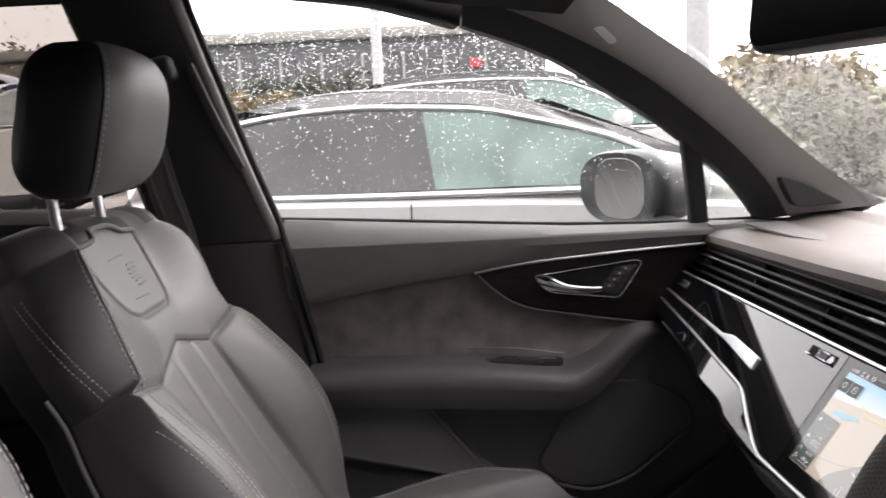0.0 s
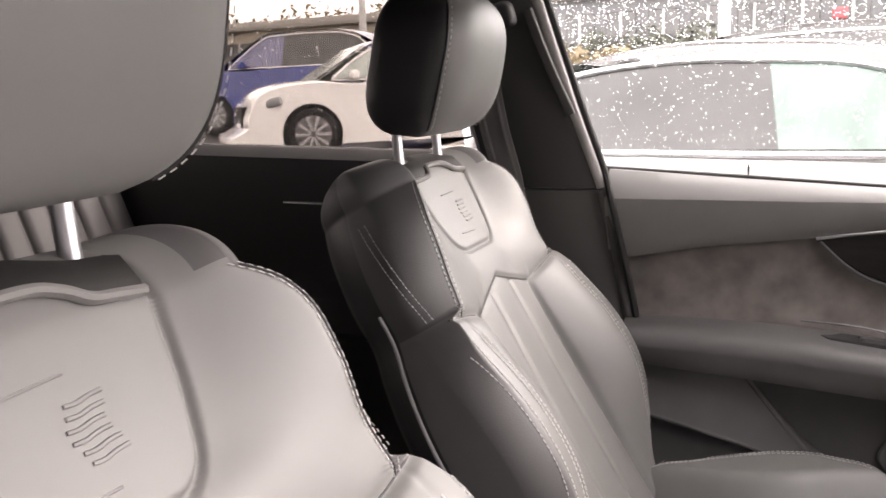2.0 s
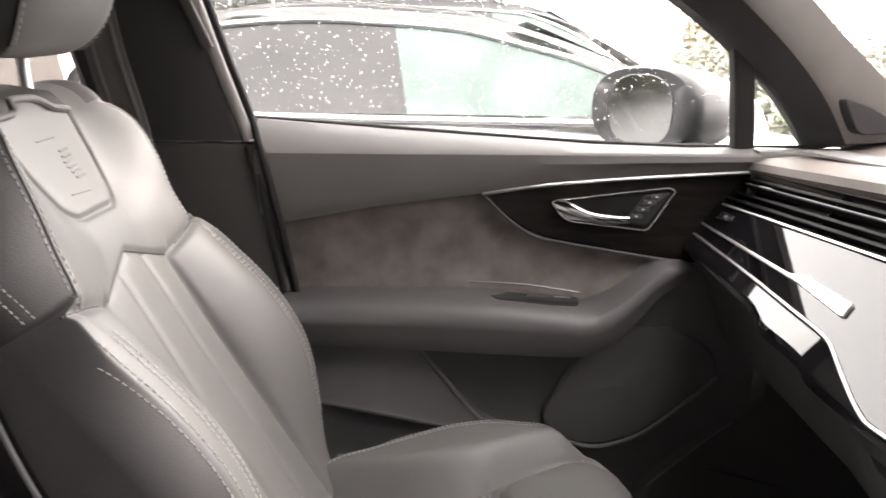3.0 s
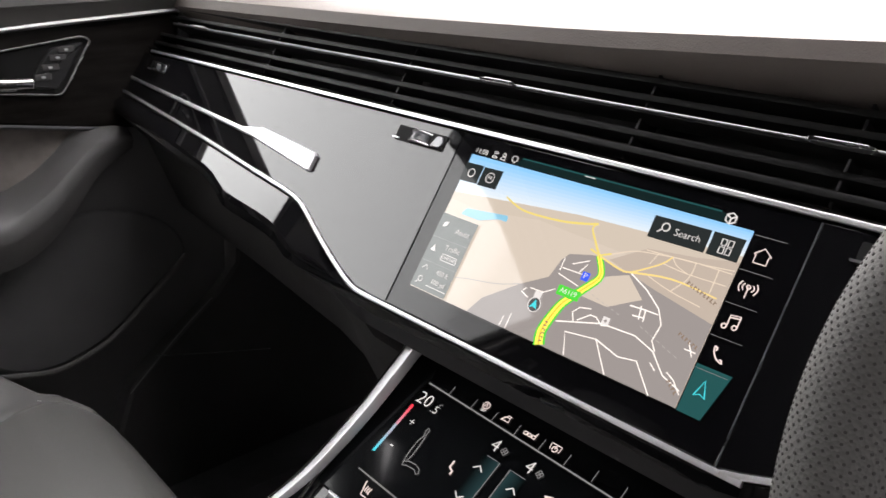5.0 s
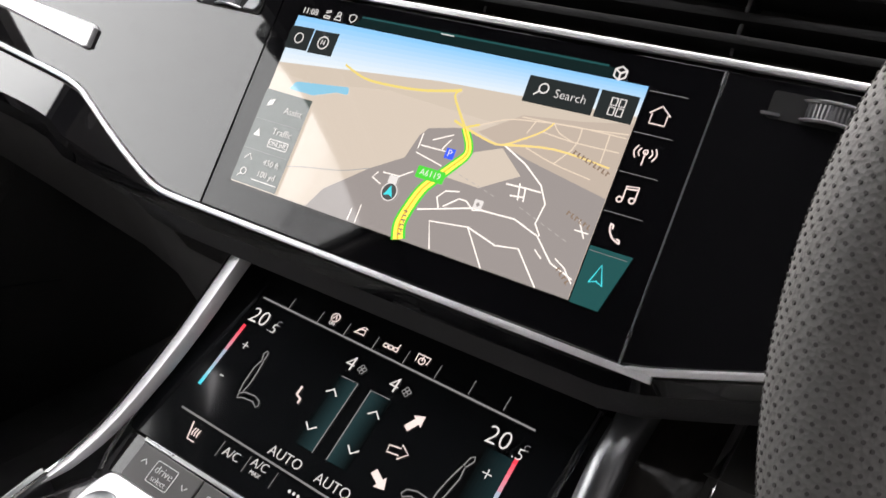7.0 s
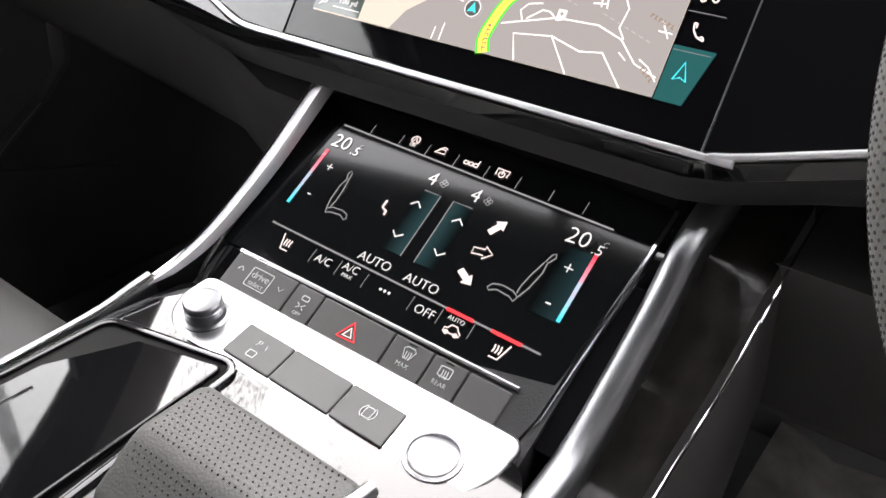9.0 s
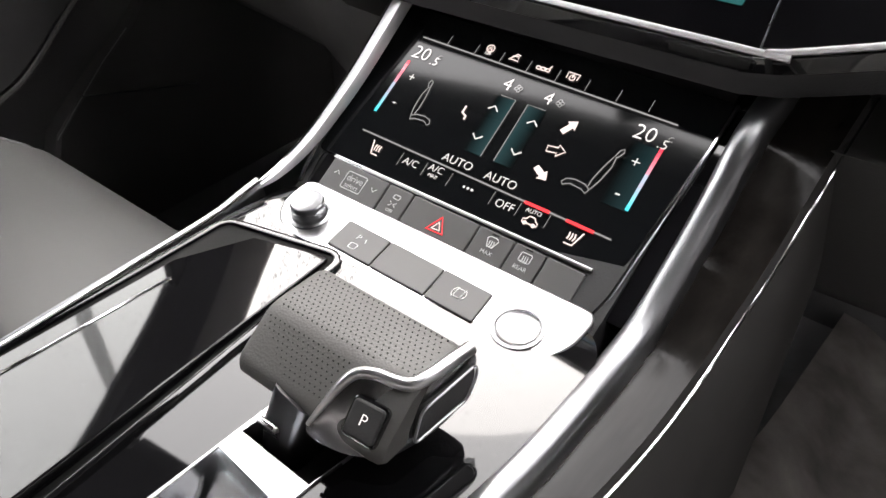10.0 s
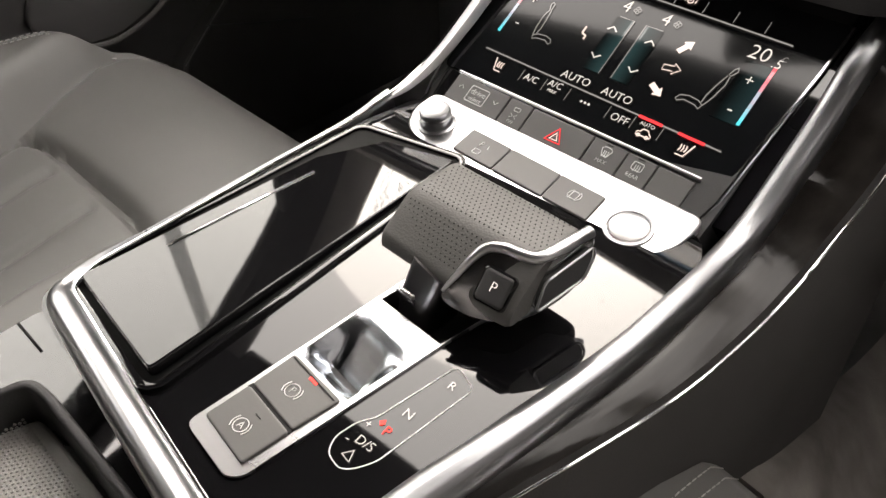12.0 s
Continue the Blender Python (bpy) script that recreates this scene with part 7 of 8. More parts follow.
def front_depth(w, s):
    """Depth of the padded front at (w, s), and the name of the panel there."""
    a = abs(w)
    di, de = insert_dist(w, s), emblem_dist(w, s)
    ih, crest, base = insert_half(s), curve_table(CREST, s), curve_table(BASE, s)
    upper = ease((s - waist(a) + 0.010) / 0.020)
    rise = crest - base
    low_t = min(1.0, max(0.0, (a - ih) / (0.192 - ih)))
    low = rise * math.sin(low_t * math.pi / 2) ** 0.85 if low_t > 0 else 0.0
    start = curve_table([(0.38, 0.080), (0.43, 0.050), (0.47, 0.064), (0.53, 0.082), (0.60, 0.090)], s)
    up_t = min(1.0, max(0.0, (a - start) / (shoulder_seam(s) + 0.004 - start)))
    high = rise * (0.6 * ease(up_t) + 0.4 * up_t)
    d = base + low * (1 - upper) + high * upper
    inside = ease((-di + 0.001) / 0.006)
    # flutes of the insert
    c = 0.036 + 0.006 * (1 - s / 0.4)
    d += inside * (puff(-di, 0.020, 0.004) - 0.003 + groove(a - c, 0.0065, 0.0026))
    d += groove(di, 0.0034, 0.0032)
    d += groove(de, 0.0027, 0.0034) + (puff(-de, 0.008, 0.0024) if de < 0 else 0.0)
    if a > ih - 0.004:
        k = ease((a - ih + 0.004) / 0.01)
        d += k * (groove(s - waist(a), 0.0050, 0.0055) + groove(s - waist(a), 0.016, 0.0025))
    d += (1 - upper) * (groove(a - 0.190, 0.0045, 0.0016) + groove(a - 0.222, 0.0045, 0.0012)) + upper * groove(a - shoulder_seam(s), 0.0045, 0.0020)
    if di < 0:
        region = "insert"
    elif de < 0:
        region = "logo_panel"
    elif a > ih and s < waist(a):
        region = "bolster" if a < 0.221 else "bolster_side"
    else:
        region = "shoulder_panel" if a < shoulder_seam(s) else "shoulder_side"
    return d, region


def seat_section(s):
    """Half of the closed section at height s: (w, d, panel) from the middle of the front to the middle of the back."""
    W = curve_table(BACK_W, s)
    up = ease((s - waist(W) + 0.008) / 0.016)
    Wf = min(W - 0.010, 0.222 * (1 - up) + shoulder_seam(s) * up)
    fall = curve_table([(0.0, 0.044), (0.36, 0.046), (0.45, 0.050), (0.60, 0.046)], s)
    out = []
    n = 110
    for i in range(n + 1):
        w = Wf * i / n
        d, reg = front_depth(w, s)
        out.append((w, d, reg))
    base, lastreg = out[-1][1], "bolster_side" if s < waist(W) else "shoulder_side"
    for k in range(1, 17):
        t = k / 16
        out.append((Wf + (W - Wf) * (1 - (1 - t) ** 1.7), base - fall * t ** 1.12, lastreg))
    d0 = out[-1][1]
    dp = min(-0.052, d0 - 0.004)
    for k in range(1, 7):
        t = k / 6
        out.append((W - 0.004 * t, d0 + (dp - d0) * t, lastreg))
    for k in range(1, 6):
        t = k / 5
        out.append((W - 0.006 - 0.03 * t * t, dp - 0.055 * t, "back_shell"))
    for k in range(1, 6):
        t = k / 5
        out.append(((W - 0.036) * (1 - t), dp - 0.055 - 0.012 * t, "back_shell"))
    return out


def seat_back(root):
    svals = [0.555 * i / 210 for i in range(211)]
    rows, regs = [], []
    def emit(half, s, k=1.0, dm=-0.045, wk=1.0):
        full = [(w * wk, dm + (d - dm) * k, r) for w, d, r in half]
        row = [seat_point(-w, s, d) for w, d, r in reversed(full[1:-1])] + [seat_point(w, s, d) for w, d, r in full]
        reg = [r for w, d, r in reversed(full[1:-1])] + [r for w, d, r in full]
        side = ["n"] * (len(full) - 2) + ["f"] * len(full)
        rows.append(row)
        regs.append(list(zip(reg, side)))
    for s in svals:
        emit(seat_section(s), s)
    base = seat_section(0.555)
    for i in range(1, 25):
        b = radians(90 * i / 24)
        emit([(w, d, r if r in ("logo_panel", "back_shell") else "shoulder_side" if abs(w) > shoulder_seam(0.57) else r) for w, d, r in base], 0.555 + 0.050 * math.sin(b), max(0.03, math.cos(b) ** 0.8), -0.05, 1 - 0.22 * (1 - math.cos(b)))
    groups = {}
    m = len(rows[0])
    normal = {}
    for i in range(len(rows)):
        for j in range(m):
            up, dn = rows[min(i + 1, len(rows) - 1)][j], rows[max(i - 1, 0)][j]
            lf, rt = rows[i][j - 1], rows[i][(j + 1) % m]
            nn = (rt - lf).cross(up - dn)
            normal[i, j] = nn.normalized() if nn.length > 1e-12 else Vector((0, 0, 1))
    for i in range(len(rows) - 1):
        for j in range(m):
            jn = (j + 1) % m
            r, sd = regs[i][j]
            key = (r, sd if r in ("bolster", "bolster_side", "shoulder_side") else "")
            groups.setdefault(key, []).append(((i, j), (i, jn), (i + 1, jn), (i + 1, j)))
    labels = {"insert": "fluted grey leather back insert", "logo_panel": "smooth grey leather panel with embossed emblem", "back_shell": "black seat back shell", "shoulder_side": "grey leather shoulder side, shade put into its colour", "bolster_side": "grey leather bolster side, shade put into its colour"}
    names = {"insert": "back_insert", "bolster": "back_bolster", "bolster_side": "bolster_side", "shoulder_panel": "shoulder_panel", "shoulder_side": "shoulder_side", "logo_panel": "emblem_panel", "back_shell": "back_shell"}
    for (r, sd), quads in groups.items():
        bm = bmesh.new()
        vs, nl = {}, []
        for qd in quads:
            f = []
            for key in qd:
                if key not in vs:
                    vs[key] = bm.verts.new(rows[key[0]][key[1]])
                    nl.append(normal[key])
                f.append(vs[key])
            bm.faces.new(f)
        # shoulder and bolster sides take the darkened copies, which paint their shade
        part(names[r], bm, {"back_shell": LEATHER_BLACK, "shoulder_side": LEATHER_SHADED, "bolster_side": LEATHER_BOLSTER}.get(r, LEATHER), root, labels.get(r, ""), 180, flip=False, normals=nl)


def on_back(w, s, lift=0.0007):
    """A point of the padded surface at (w, s), a little above it."""
    sec = seat_section(s)
    a = abs(w)
    for (w0, d0, _), (w1, d1, _) in zip(sec, sec[1:]):
        if w0 <= a <= w1:
            return seat_point(w, s, d0 + (d1 - d0) * (a - w0) / max(w1 - w0, 1e-9) + lift)
    return seat_point(w, s, sec[110][1] + lift)


def add_stitches(bm, path, length=0.0042, gap=0.0024, r=0.0005):
    dist, nxt = 0.0, 0.0
    pts = [Vector(p) for p in path]
    for a, b in zip(pts, pts[1:]):
        seg = (b - a).length
        while nxt < dist + seg:
            t = (nxt - dist) / seg
            p = a + (b - a) * t
            q = p + (b - a).normalized() * length
            if (q - p).length > 1e-6:
                add_sweep(bm, [p, q], oval(r, r, 4), Vector((0.3, 0.2, 0.9)))
            nxt += length + gap
        dist += seg


def front_seat(label, shift=0.0, sink=0.0):
    root = thing("front_seat", label, "car seat", group="front seats", at=(0, 0, 0))
    seat_back(root)
    # embossed emblem: two fine lines and a stack of short wavy bars
    for s in (0.476, 0.532):
        part("emblem_line", sweep([on_back(w, s + 0.12 * (w + 0.03) * (1 if s > 0.5 else -1) * 0.3, 0.0003) for w in (-0.030, -0.010, 0.012)], oval(0.0008, 0.0008, 6), SEAT_D), LEATHER, root)
    for k in range(6):
        s = 0.490 + 0.0058 * k
        o = 0.0025 * math.cos(k * 1.25)
        part("emblem_bar", sweep(spline([on_back(0.014 + o + w, s + ds, 0.0003) for w, ds in ((-0.012, 0.0), (-0.005, -0.0006), (0.003, 0.0006), (0.011, 0.0008))], 4), oval(0.0013, 0.0007, 6), SEAT_D), LEATHER, root)
    # lip of the headrest bezel
    lip = [(-0.092, 0.5575), (-0.05, 0.5600), (-0.040, 0.5640), (-0.034, 0.5725), (-0.02, 0.5755), (0.0, 0.5760), (0.02, 0.5755), (0.034, 0.5700), (0.045, 0.5630), (0.06, 0.5610), (0.080, 0.5590)]
    def top_pt(w, s, lift=0.0):
        x = max(0.0, (s - 0.555) / 0.050)
        k = math.sqrt(max(0.0, 1 - x * x)) ** 0.8
        d, _ = front_depth(abs(w), 0.555)
        return seat_point(w, s, -0.05 + (d + 0.05) * k + lift)
    part("bezel_lip", sweep(spline([top_pt(w, s, 0.003) for w, s in lip], 4), oval(0.0035, 0.0045, 8), SEAT_D), SOFT_GREY, root, "grey plastic lip below the headrest")
    cap = []
    for i in range(13):
        w = -0.088 + 0.170 * i / 12
        s0 = linear(lip, w)
        cap.append([top_pt(w, s0, 0.002), top_pt(w, s0 + 0.006, 0.004), top_pt(w, min(0.6035, s0 + 0.022), 0.004) + SEAT_S * 0.002, seat_point(w, 0.609, -0.055), seat_point(w, 0.600, -0.095)])
    part("bezel_cap", skin(cap), mat("black_bezel_plastic", (0.012, 0.0115, 0.011), 0.65, grain=0.3, grain_scale=900), root, "black headrest bezel", 60)
    # stitching
    st = bmesh.new()
    for sg in (-1, 1):
        for off in (-0.0045, 0.0045):
            for c in (0.190, 0.222):
                add_stitches(st, [on_back(sg * (c + off), s) for s in [0.02 + 0.345 * i / 60 for i in range(61)] if c + off < curve_table(BACK_W, s) - 0.006])
            add_stitches(st, [on_back(sg * (shoulder_seam(s) + off), s) for s in [0.392 + 0.16 * i / 40 for i in range(41)]])
            add_stitches(st, [seat_point(sg * (curve_table(BACK_W, s) + 0.0002 - 0.004 * max(0.0, (linear([(0.40, 0.0), (0.466, -0.014), (0.53, -0.029)], s) + off - 0.002) / 0.02)), s, linear([(0.40, 0.0), (0.466, -0.014), (0.53, -0.029)], s) + off - 0.002) for s in [0.405 + 0.125 * i / 40 for i in range(41)]], 0.0032, 0.0022, 0.00042)
    tagged(part("stitching", st, THREAD, root, "pale double stitching"), kind="stuff")
    # sewn seams: shoulder panel and waist
    for sg in (-1, 1):
        ss = [0.392 + 0.16 * i / 24 for i in range(25)]
        part("seam", sweep([on_back(sg * shoulder_seam(s), s, 0.0001) for s in ss], oval(0.0011, 0.0009, 6), SEAT_D), LEATHER_BLACK, root, "dark sewn seam")
        end = curve_table(BACK_W, waist(0.22)) - 0.008
        part("seam", sweep([on_back(sg * a, waist(a), 0.0001) for a in [0.125 + (end - 0.125) * i / 16 for i in range(17)]], oval(0.0011, 0.0009, 6), SEAT_D), LEATHER_BLACK, root, "dark sewn seam")
    part("seam", sweep([on_back(w, insert_top(w), 0.0001) for w in [-0.094 + 0.188 * i / 32 for i in range(33)]], oval(0.0013, 0.0010, 6), SEAT_D), LEATHER_BLACK, root, "dark sewn seam above the fluted insert")
    # piping down the side
    for sg in (-1, 1):
        path = [seat_point(sg * (curve_table(BACK_W, s) + 0.0005), s, -0.050 - 0.006 * math.sin(s * 5)) for s in [0.02 + 0.415 * i / 24 for i in range(25)]]
        part("piping", sweep(path, oval(0.0024, 0.0024, 6), (0, 1, 0)), PIPING, root, "pale piping")
    # headrest
    hr = Vector((-0.158, 0, 1.279))
    rows = []
    nz, na = 36, 64
    for i in range(nz + 1):
        t = -1 + 2 * i / nz
        z = 0.092 * t
        k = (1 - abs(t) ** 3.2) ** 0.42
        k = max(k, 0.02)
        row = []
        for j in range(na):
            a = 2 * math.pi * j / na
            c, sn = math.cos(a), math.sin(a)
            x = 0.058 * k * abs(c) ** 0.55 * (1 if c > 0 else -1)
            y = (0.114 - 0.006 * t) * (0.25 + 0.75 * k) * abs(sn) ** 0.42 * (1 if sn > 0 else -1)
            x += 0.012 * (1 - (y / 0.126) ** 2) * k if c > 0 else 0.0
            x += -0.016 * max(0, t) ** 2 + 0.020 * t
            row.append(hr + Vector((x, y, z)))
        rows.append(row)
    front, back = bmesh.new(), bmesh.new()
    for bm, pick in ((front, True), (back, False)):
        vs = {}
        for i in range(nz):
            for j in range(na):
                jn = (j + 1) % na
                a = 2 * math.pi * (j + 0.5) / na
                is_front = math.cos(a) > 0.60
                if is_front == pick:
                    f = []
                    for key in ((i, j), (i, jn), (i + 1, jn), (i + 1, j)):
                        if key not in vs:
                            vs[key] = bm.verts.new(rows[key[0]][key[1]])
                        f.append(vs[key])
                    bm.faces.new(f)
    for r in (rows[0], rows[-1]):
        back.faces.new([back.verts.new(p) for p in r])
    head = part("headrest", back, LEATHER_BLACK, root, "black leather headrest side and back", 60)
    part("headrest_face", front, LEATHER, head, "grey leather headrest face", 60)
    jj = [j for j in range(na // 4) if math.cos(2 * math.pi * (j + 0.5) / na) > 0.60][-1] + 1
    loop = [rows[i][jj] for i in range(2, nz - 1)] + [rows[i][(na - jj) % na] for i in range(nz - 2, 1, -1)]
    for pth in (loop[:nz - 3], loop[nz - 3:]):
        part("headrest_seam", sweep([hr + (p - hr) * 1.004 for p in pth], oval(0.0014, 0.0014, 6), (1, 0, 0)), LEATHER_BLACK, head)
    ss = bmesh.new()
    for pth in (loop[:nz - 3], loop[nz - 3:]):
        add_stitches(ss, [hr + (p - hr) * 1.006 + Vector((0.0045, 0, 0)) for p in pth], 0.004, 0.003, 0.0004)
    tagged(part("headrest_stitching", ss, THREAD, head), kind="stuff")
    for sg in (-1, 1):
        part("headrest_post", sweep([(-0.186, 0.062 * sg, 1.13), (-0.190, 0.062 * sg, 1.165), (-0.193, 0.062 * sg, 1.205), (-0.195, 0.062 * sg, 1.25)], oval(0.0062, n=14), (0, 1, 0)), SATIN, root, "chrome headrest post")
    # cushion
    def crease(x):
        return curve_table([(0.02, 0.125), (0.16, 0.105), (0.20, 0.099), (0.293, 0.112), (0.36, 0.146), (0.42, 0.172), (0.50, 0.185)] if shift == 0 else [(0.02, 0.125), (0.16, 0.108), (0.29, 0.086), (0.36, 0.104), (0.44, 0.134), (0.50, 0.150)], x)

    def cushion_row(x):
        hw = curve_table([(0.03, 0.165), (0.11, 0.182), (0.195, 0.214), (0.26, 0.236), (0.32, 0.243), (0.37, 0.233), (0.41, 0.218), (0.44, 0.200), (0.465, 0.178), (0.486, 0.155)] if shift == 0 else [(0.03, 0.215), (0.15, 0.245), (0.30, 0.255), (0.42, 0.250), (0.486, 0.235)], x)
        ztop = linear([(0.02, 0.640), (0.15, 0.652), (0.30, 0.680), (0.40, 0.690), (0.44, 0.684), (0.465, 0.668), (0.48, 0.640), (0.486, 0.61)], x)
        bol = curve_table([(0.02, 0.055), (0.16, 0.052), (0.26, 0.044), (0.34, 0.034), (0.40, 0.026), (0.425, 0.016), (0.445, 0.004), (0.486, 0.0)] if shift == 0 else [(0.02, 0.055), (0.2, 0.058), (0.34, 0.046), (0.44, 0.024), (0.486, 0.0)], x)
        pts = []
        n = 40
        c = min(crease(x), hw - 0.036)
        for i in range(-n, n + 1):
            a = c * abs(i) / 22 if abs(i) <= 22 else c + (hw - 0.03 - c) * (abs(i) - 22) / (n - 22)
            w = a if i > 0 else -a
            t = min(1, max(0, (a - c + 0.006) / (0.050 if shift == 0 else 0.085)))
            z = ztop + bol * t * t * (3 - 2 * t)
            z += groove(a - c, 0.006, 0.005) + groove(a - c, 0.022, 0.005)
            if a < c:
                front = 0.318 - 1.6 * (a - 0.03) ** 2 if shift == 0 else 0.308
                z += groove(x - front, 0.006, 0.013) + groove(x - front, 0.022, 0.006)
            if x < 0.30 and a < c:
                z += groove(a - 0.036, 0.006, 0.005)
            pts.append((w, z))
        zl = pts[-1][1]
        side = []
        for k in range(1, 9):
            ang = radians(90 * k / 8)
            side.append((hw - 0.03 + 0.03 * math.sin(ang), zl - 0.03 * (1 - math.cos(ang))))
        side += [(hw, zl - 0.05 - 0.02 * k) for k in range(3)] + [(hw - 0.01, 0.55)]
        row = [(-w, z) for w, z in reversed(side)] + pts + side
        reach = 0.012 * ease((x - 0.34) / 0.12) if shift == 0 else 0.0
        return [Vector((x + shift + reach, w, max(z - sink, 0.55))) for w, z in row]
    xs = [0.03 + 0.40 * i / 100 for i in range(101)] + [0.44, 0.448, 0.456, 0.463, 0.469, 0.474, 0.478, 0.482, 0.485, 0.486]
    rows = [cushion_row(x) for x in xs]
    cush = {k: bmesh.new() for k in ("thigh_pad", "cushion_insert", "cushion_bolster_l", "cushion_bolster_r")}
    cache = {k: {} for k in cush}
    for i in range(len(rows) - 1):
        for j in range(len(rows[0]) - 1):
            w, x = abs(rows[i][j].y + rows[i][j + 1].y) / 2, (xs[i] + xs[i + 1]) / 2
            key = ("cushion_bolster_l" if rows[i][j].y > 0 else "cushion_bolster_r") if w > crease(x) else ("thigh_pad" if x > 0.308 else "cushion_insert")
            f = []
            for q in ((i, j), (i, j + 1), (i + 1, j + 1), (i + 1, j)):
                if q not in cache[key]:
                    cache[key][q] = cush[key].verts.new(rows[q[0]][q[1]])
                f.append(cache[key][q])
            cush[key].faces.new(f)
    front = bmesh.new()
    last = rows[-1]
    add_skin(front, [last, [Vector((p.x - 0.004, p.y * 0.99, min(p.z, 0.60))) for p in last], [Vector((p.x - 0.04, p.y * 0.97, 0.53)) for p in last]])
    part("cushion_front", front, LEATHER, root, "", 60)
    for k, bm in cush.items():
        part(k[:15] if k.startswith("cushion_b") else k, bm, LEATHER, root, "", 70)
    st = bmesh.new()
    for sg in (-1, 1):
        for off in (-0.0045, 0.0045):
            pth = []
            for x in [v for v in xs[6:] if v < (0.436 if shift == 0 else 0.468)]:
                r = cushion_row(x)
                w = linear([(0.03, 0.139), (0.11, 0.156), (0.195, 0.188), (0.26, 0.210), (0.32, 0.217), (0.37, 0.207), (0.41, 0.192), (0.44, 0.174)] if shift == 0 else [(0.03, 0.19), (0.15, 0.205), (0.486, 0.205)], x) + off
                best = min((p for p in r if p.y * sg > 0 and p.z > 0.60), key=lambda p: abs(abs(p.y) - w))
                pth.append(Vector((x + shift, sg * w, best.z + 0.0008)))
            add_stitches(st, pth)
    tagged(part("cushion_stitching", st, THREAD, root), kind="stuff")
    part("seat_base", box_bm(pose(0.22, 0, 0.48), (0.46, 0.44, 0.13), 0.03, 3), SOFT_BLACK, root, "black seat base and rails")
    part("recliner_cover", box_bm(pose(0.07, -0.232, 0.585, 0, 20, 0), (0.10, 0.03, 0.16), 0.014, 3), SOFT_BLACK, root)
    part("belt_buckle", box_bm(pose(0.045, -0.262, 0.70, 0, -25, 0), (0.028, 0.018, 0.085), 0.006, 3), SOFT_BLACK, root, "black seat belt buckle")
    return root


passenger_seat = front_seat("grey leather sports seat with black headrest sides beside the console")
passenger_seat.matrix_basis = pose(0, 0.38, 0)
driver_seat = front_seat("grey leather driver's sports seat lit by the open door", -0.115, 0.028)
driver_seat.matrix_basis = pose(0.098, -0.355, 0.002)


# ---- rear bench ----
def rear_bench():
    root = thing("rear_bench", "dark grey leather rear bench with low headrests", "car seat")
    for y in (-0.45, 0.0, 0.45):
        part("bench_back", box_bm(pose(-0.98, y, 0.86, 0, -22, 0), (0.14, 0.44, 0.60), 0.05, 4), LEATHER_BLACK if y == 0 else LEATHER_BOLSTER, root)
        for k in range(7):
            part("bench_flute", box_bm(pose(-0.98, y, 0.86, 0, -22, 0) @ pose(0.066, -0.186 + 0.062 * k, 0.0), (0.03, 0.058, 0.54), 0.014, 3), LEATHER_BOLSTER, root)
        part("bench_cushion", box_bm(pose(-0.70, y, 0.58), (0.52, 0.44, 0.16), 0.05, 4), LEATHER, root)
    for y in (-0.45, 0.45):
        part("bench_headrest", box_bm(pose(-1.10, y, 1.20, 0, -12, 0), (0.09, 0.25, 0.13), 0.04, 4), LEATHER, root)
    return root


rear_bench()


# ---- the wet car park outside ----
ASPHALT = mat("wet_asphalt", (0.05, 0.05, 0.052), 0.35, grain=0.8, grain_scale=60, mottle=0.35, mottle_scale=1.2)


def ground_z(x, y):
    return max(0.0, min(y, 30.0) - 3.6) * 0.072 if y > 3.6 else 0.0


bm = bmesh.new()
ys = [-400, -30, -5, 0, 2, 3.6, 4.2, 5, 6, 8, 10, 14, 20, 30, 60, 400]
xs = [-400, -60, -20, -8, -3, 0, 3, 8, 20, 60, 400]
add_skin(bm, [[Vector((x, y, ground_z(x, y))) for x in xs] for y in ys])
ground = part("ground", bm, ASPHALT, None, "", 30)
tagged(ground, "wet dark asphalt of the car park", "ground", kind="structure")
WINDOW_DARK = mat("dark_car_window", (0.065, 0.064, 0.064), 0.12, mottle=0.35, mottle_scale=4, coat=0.2)


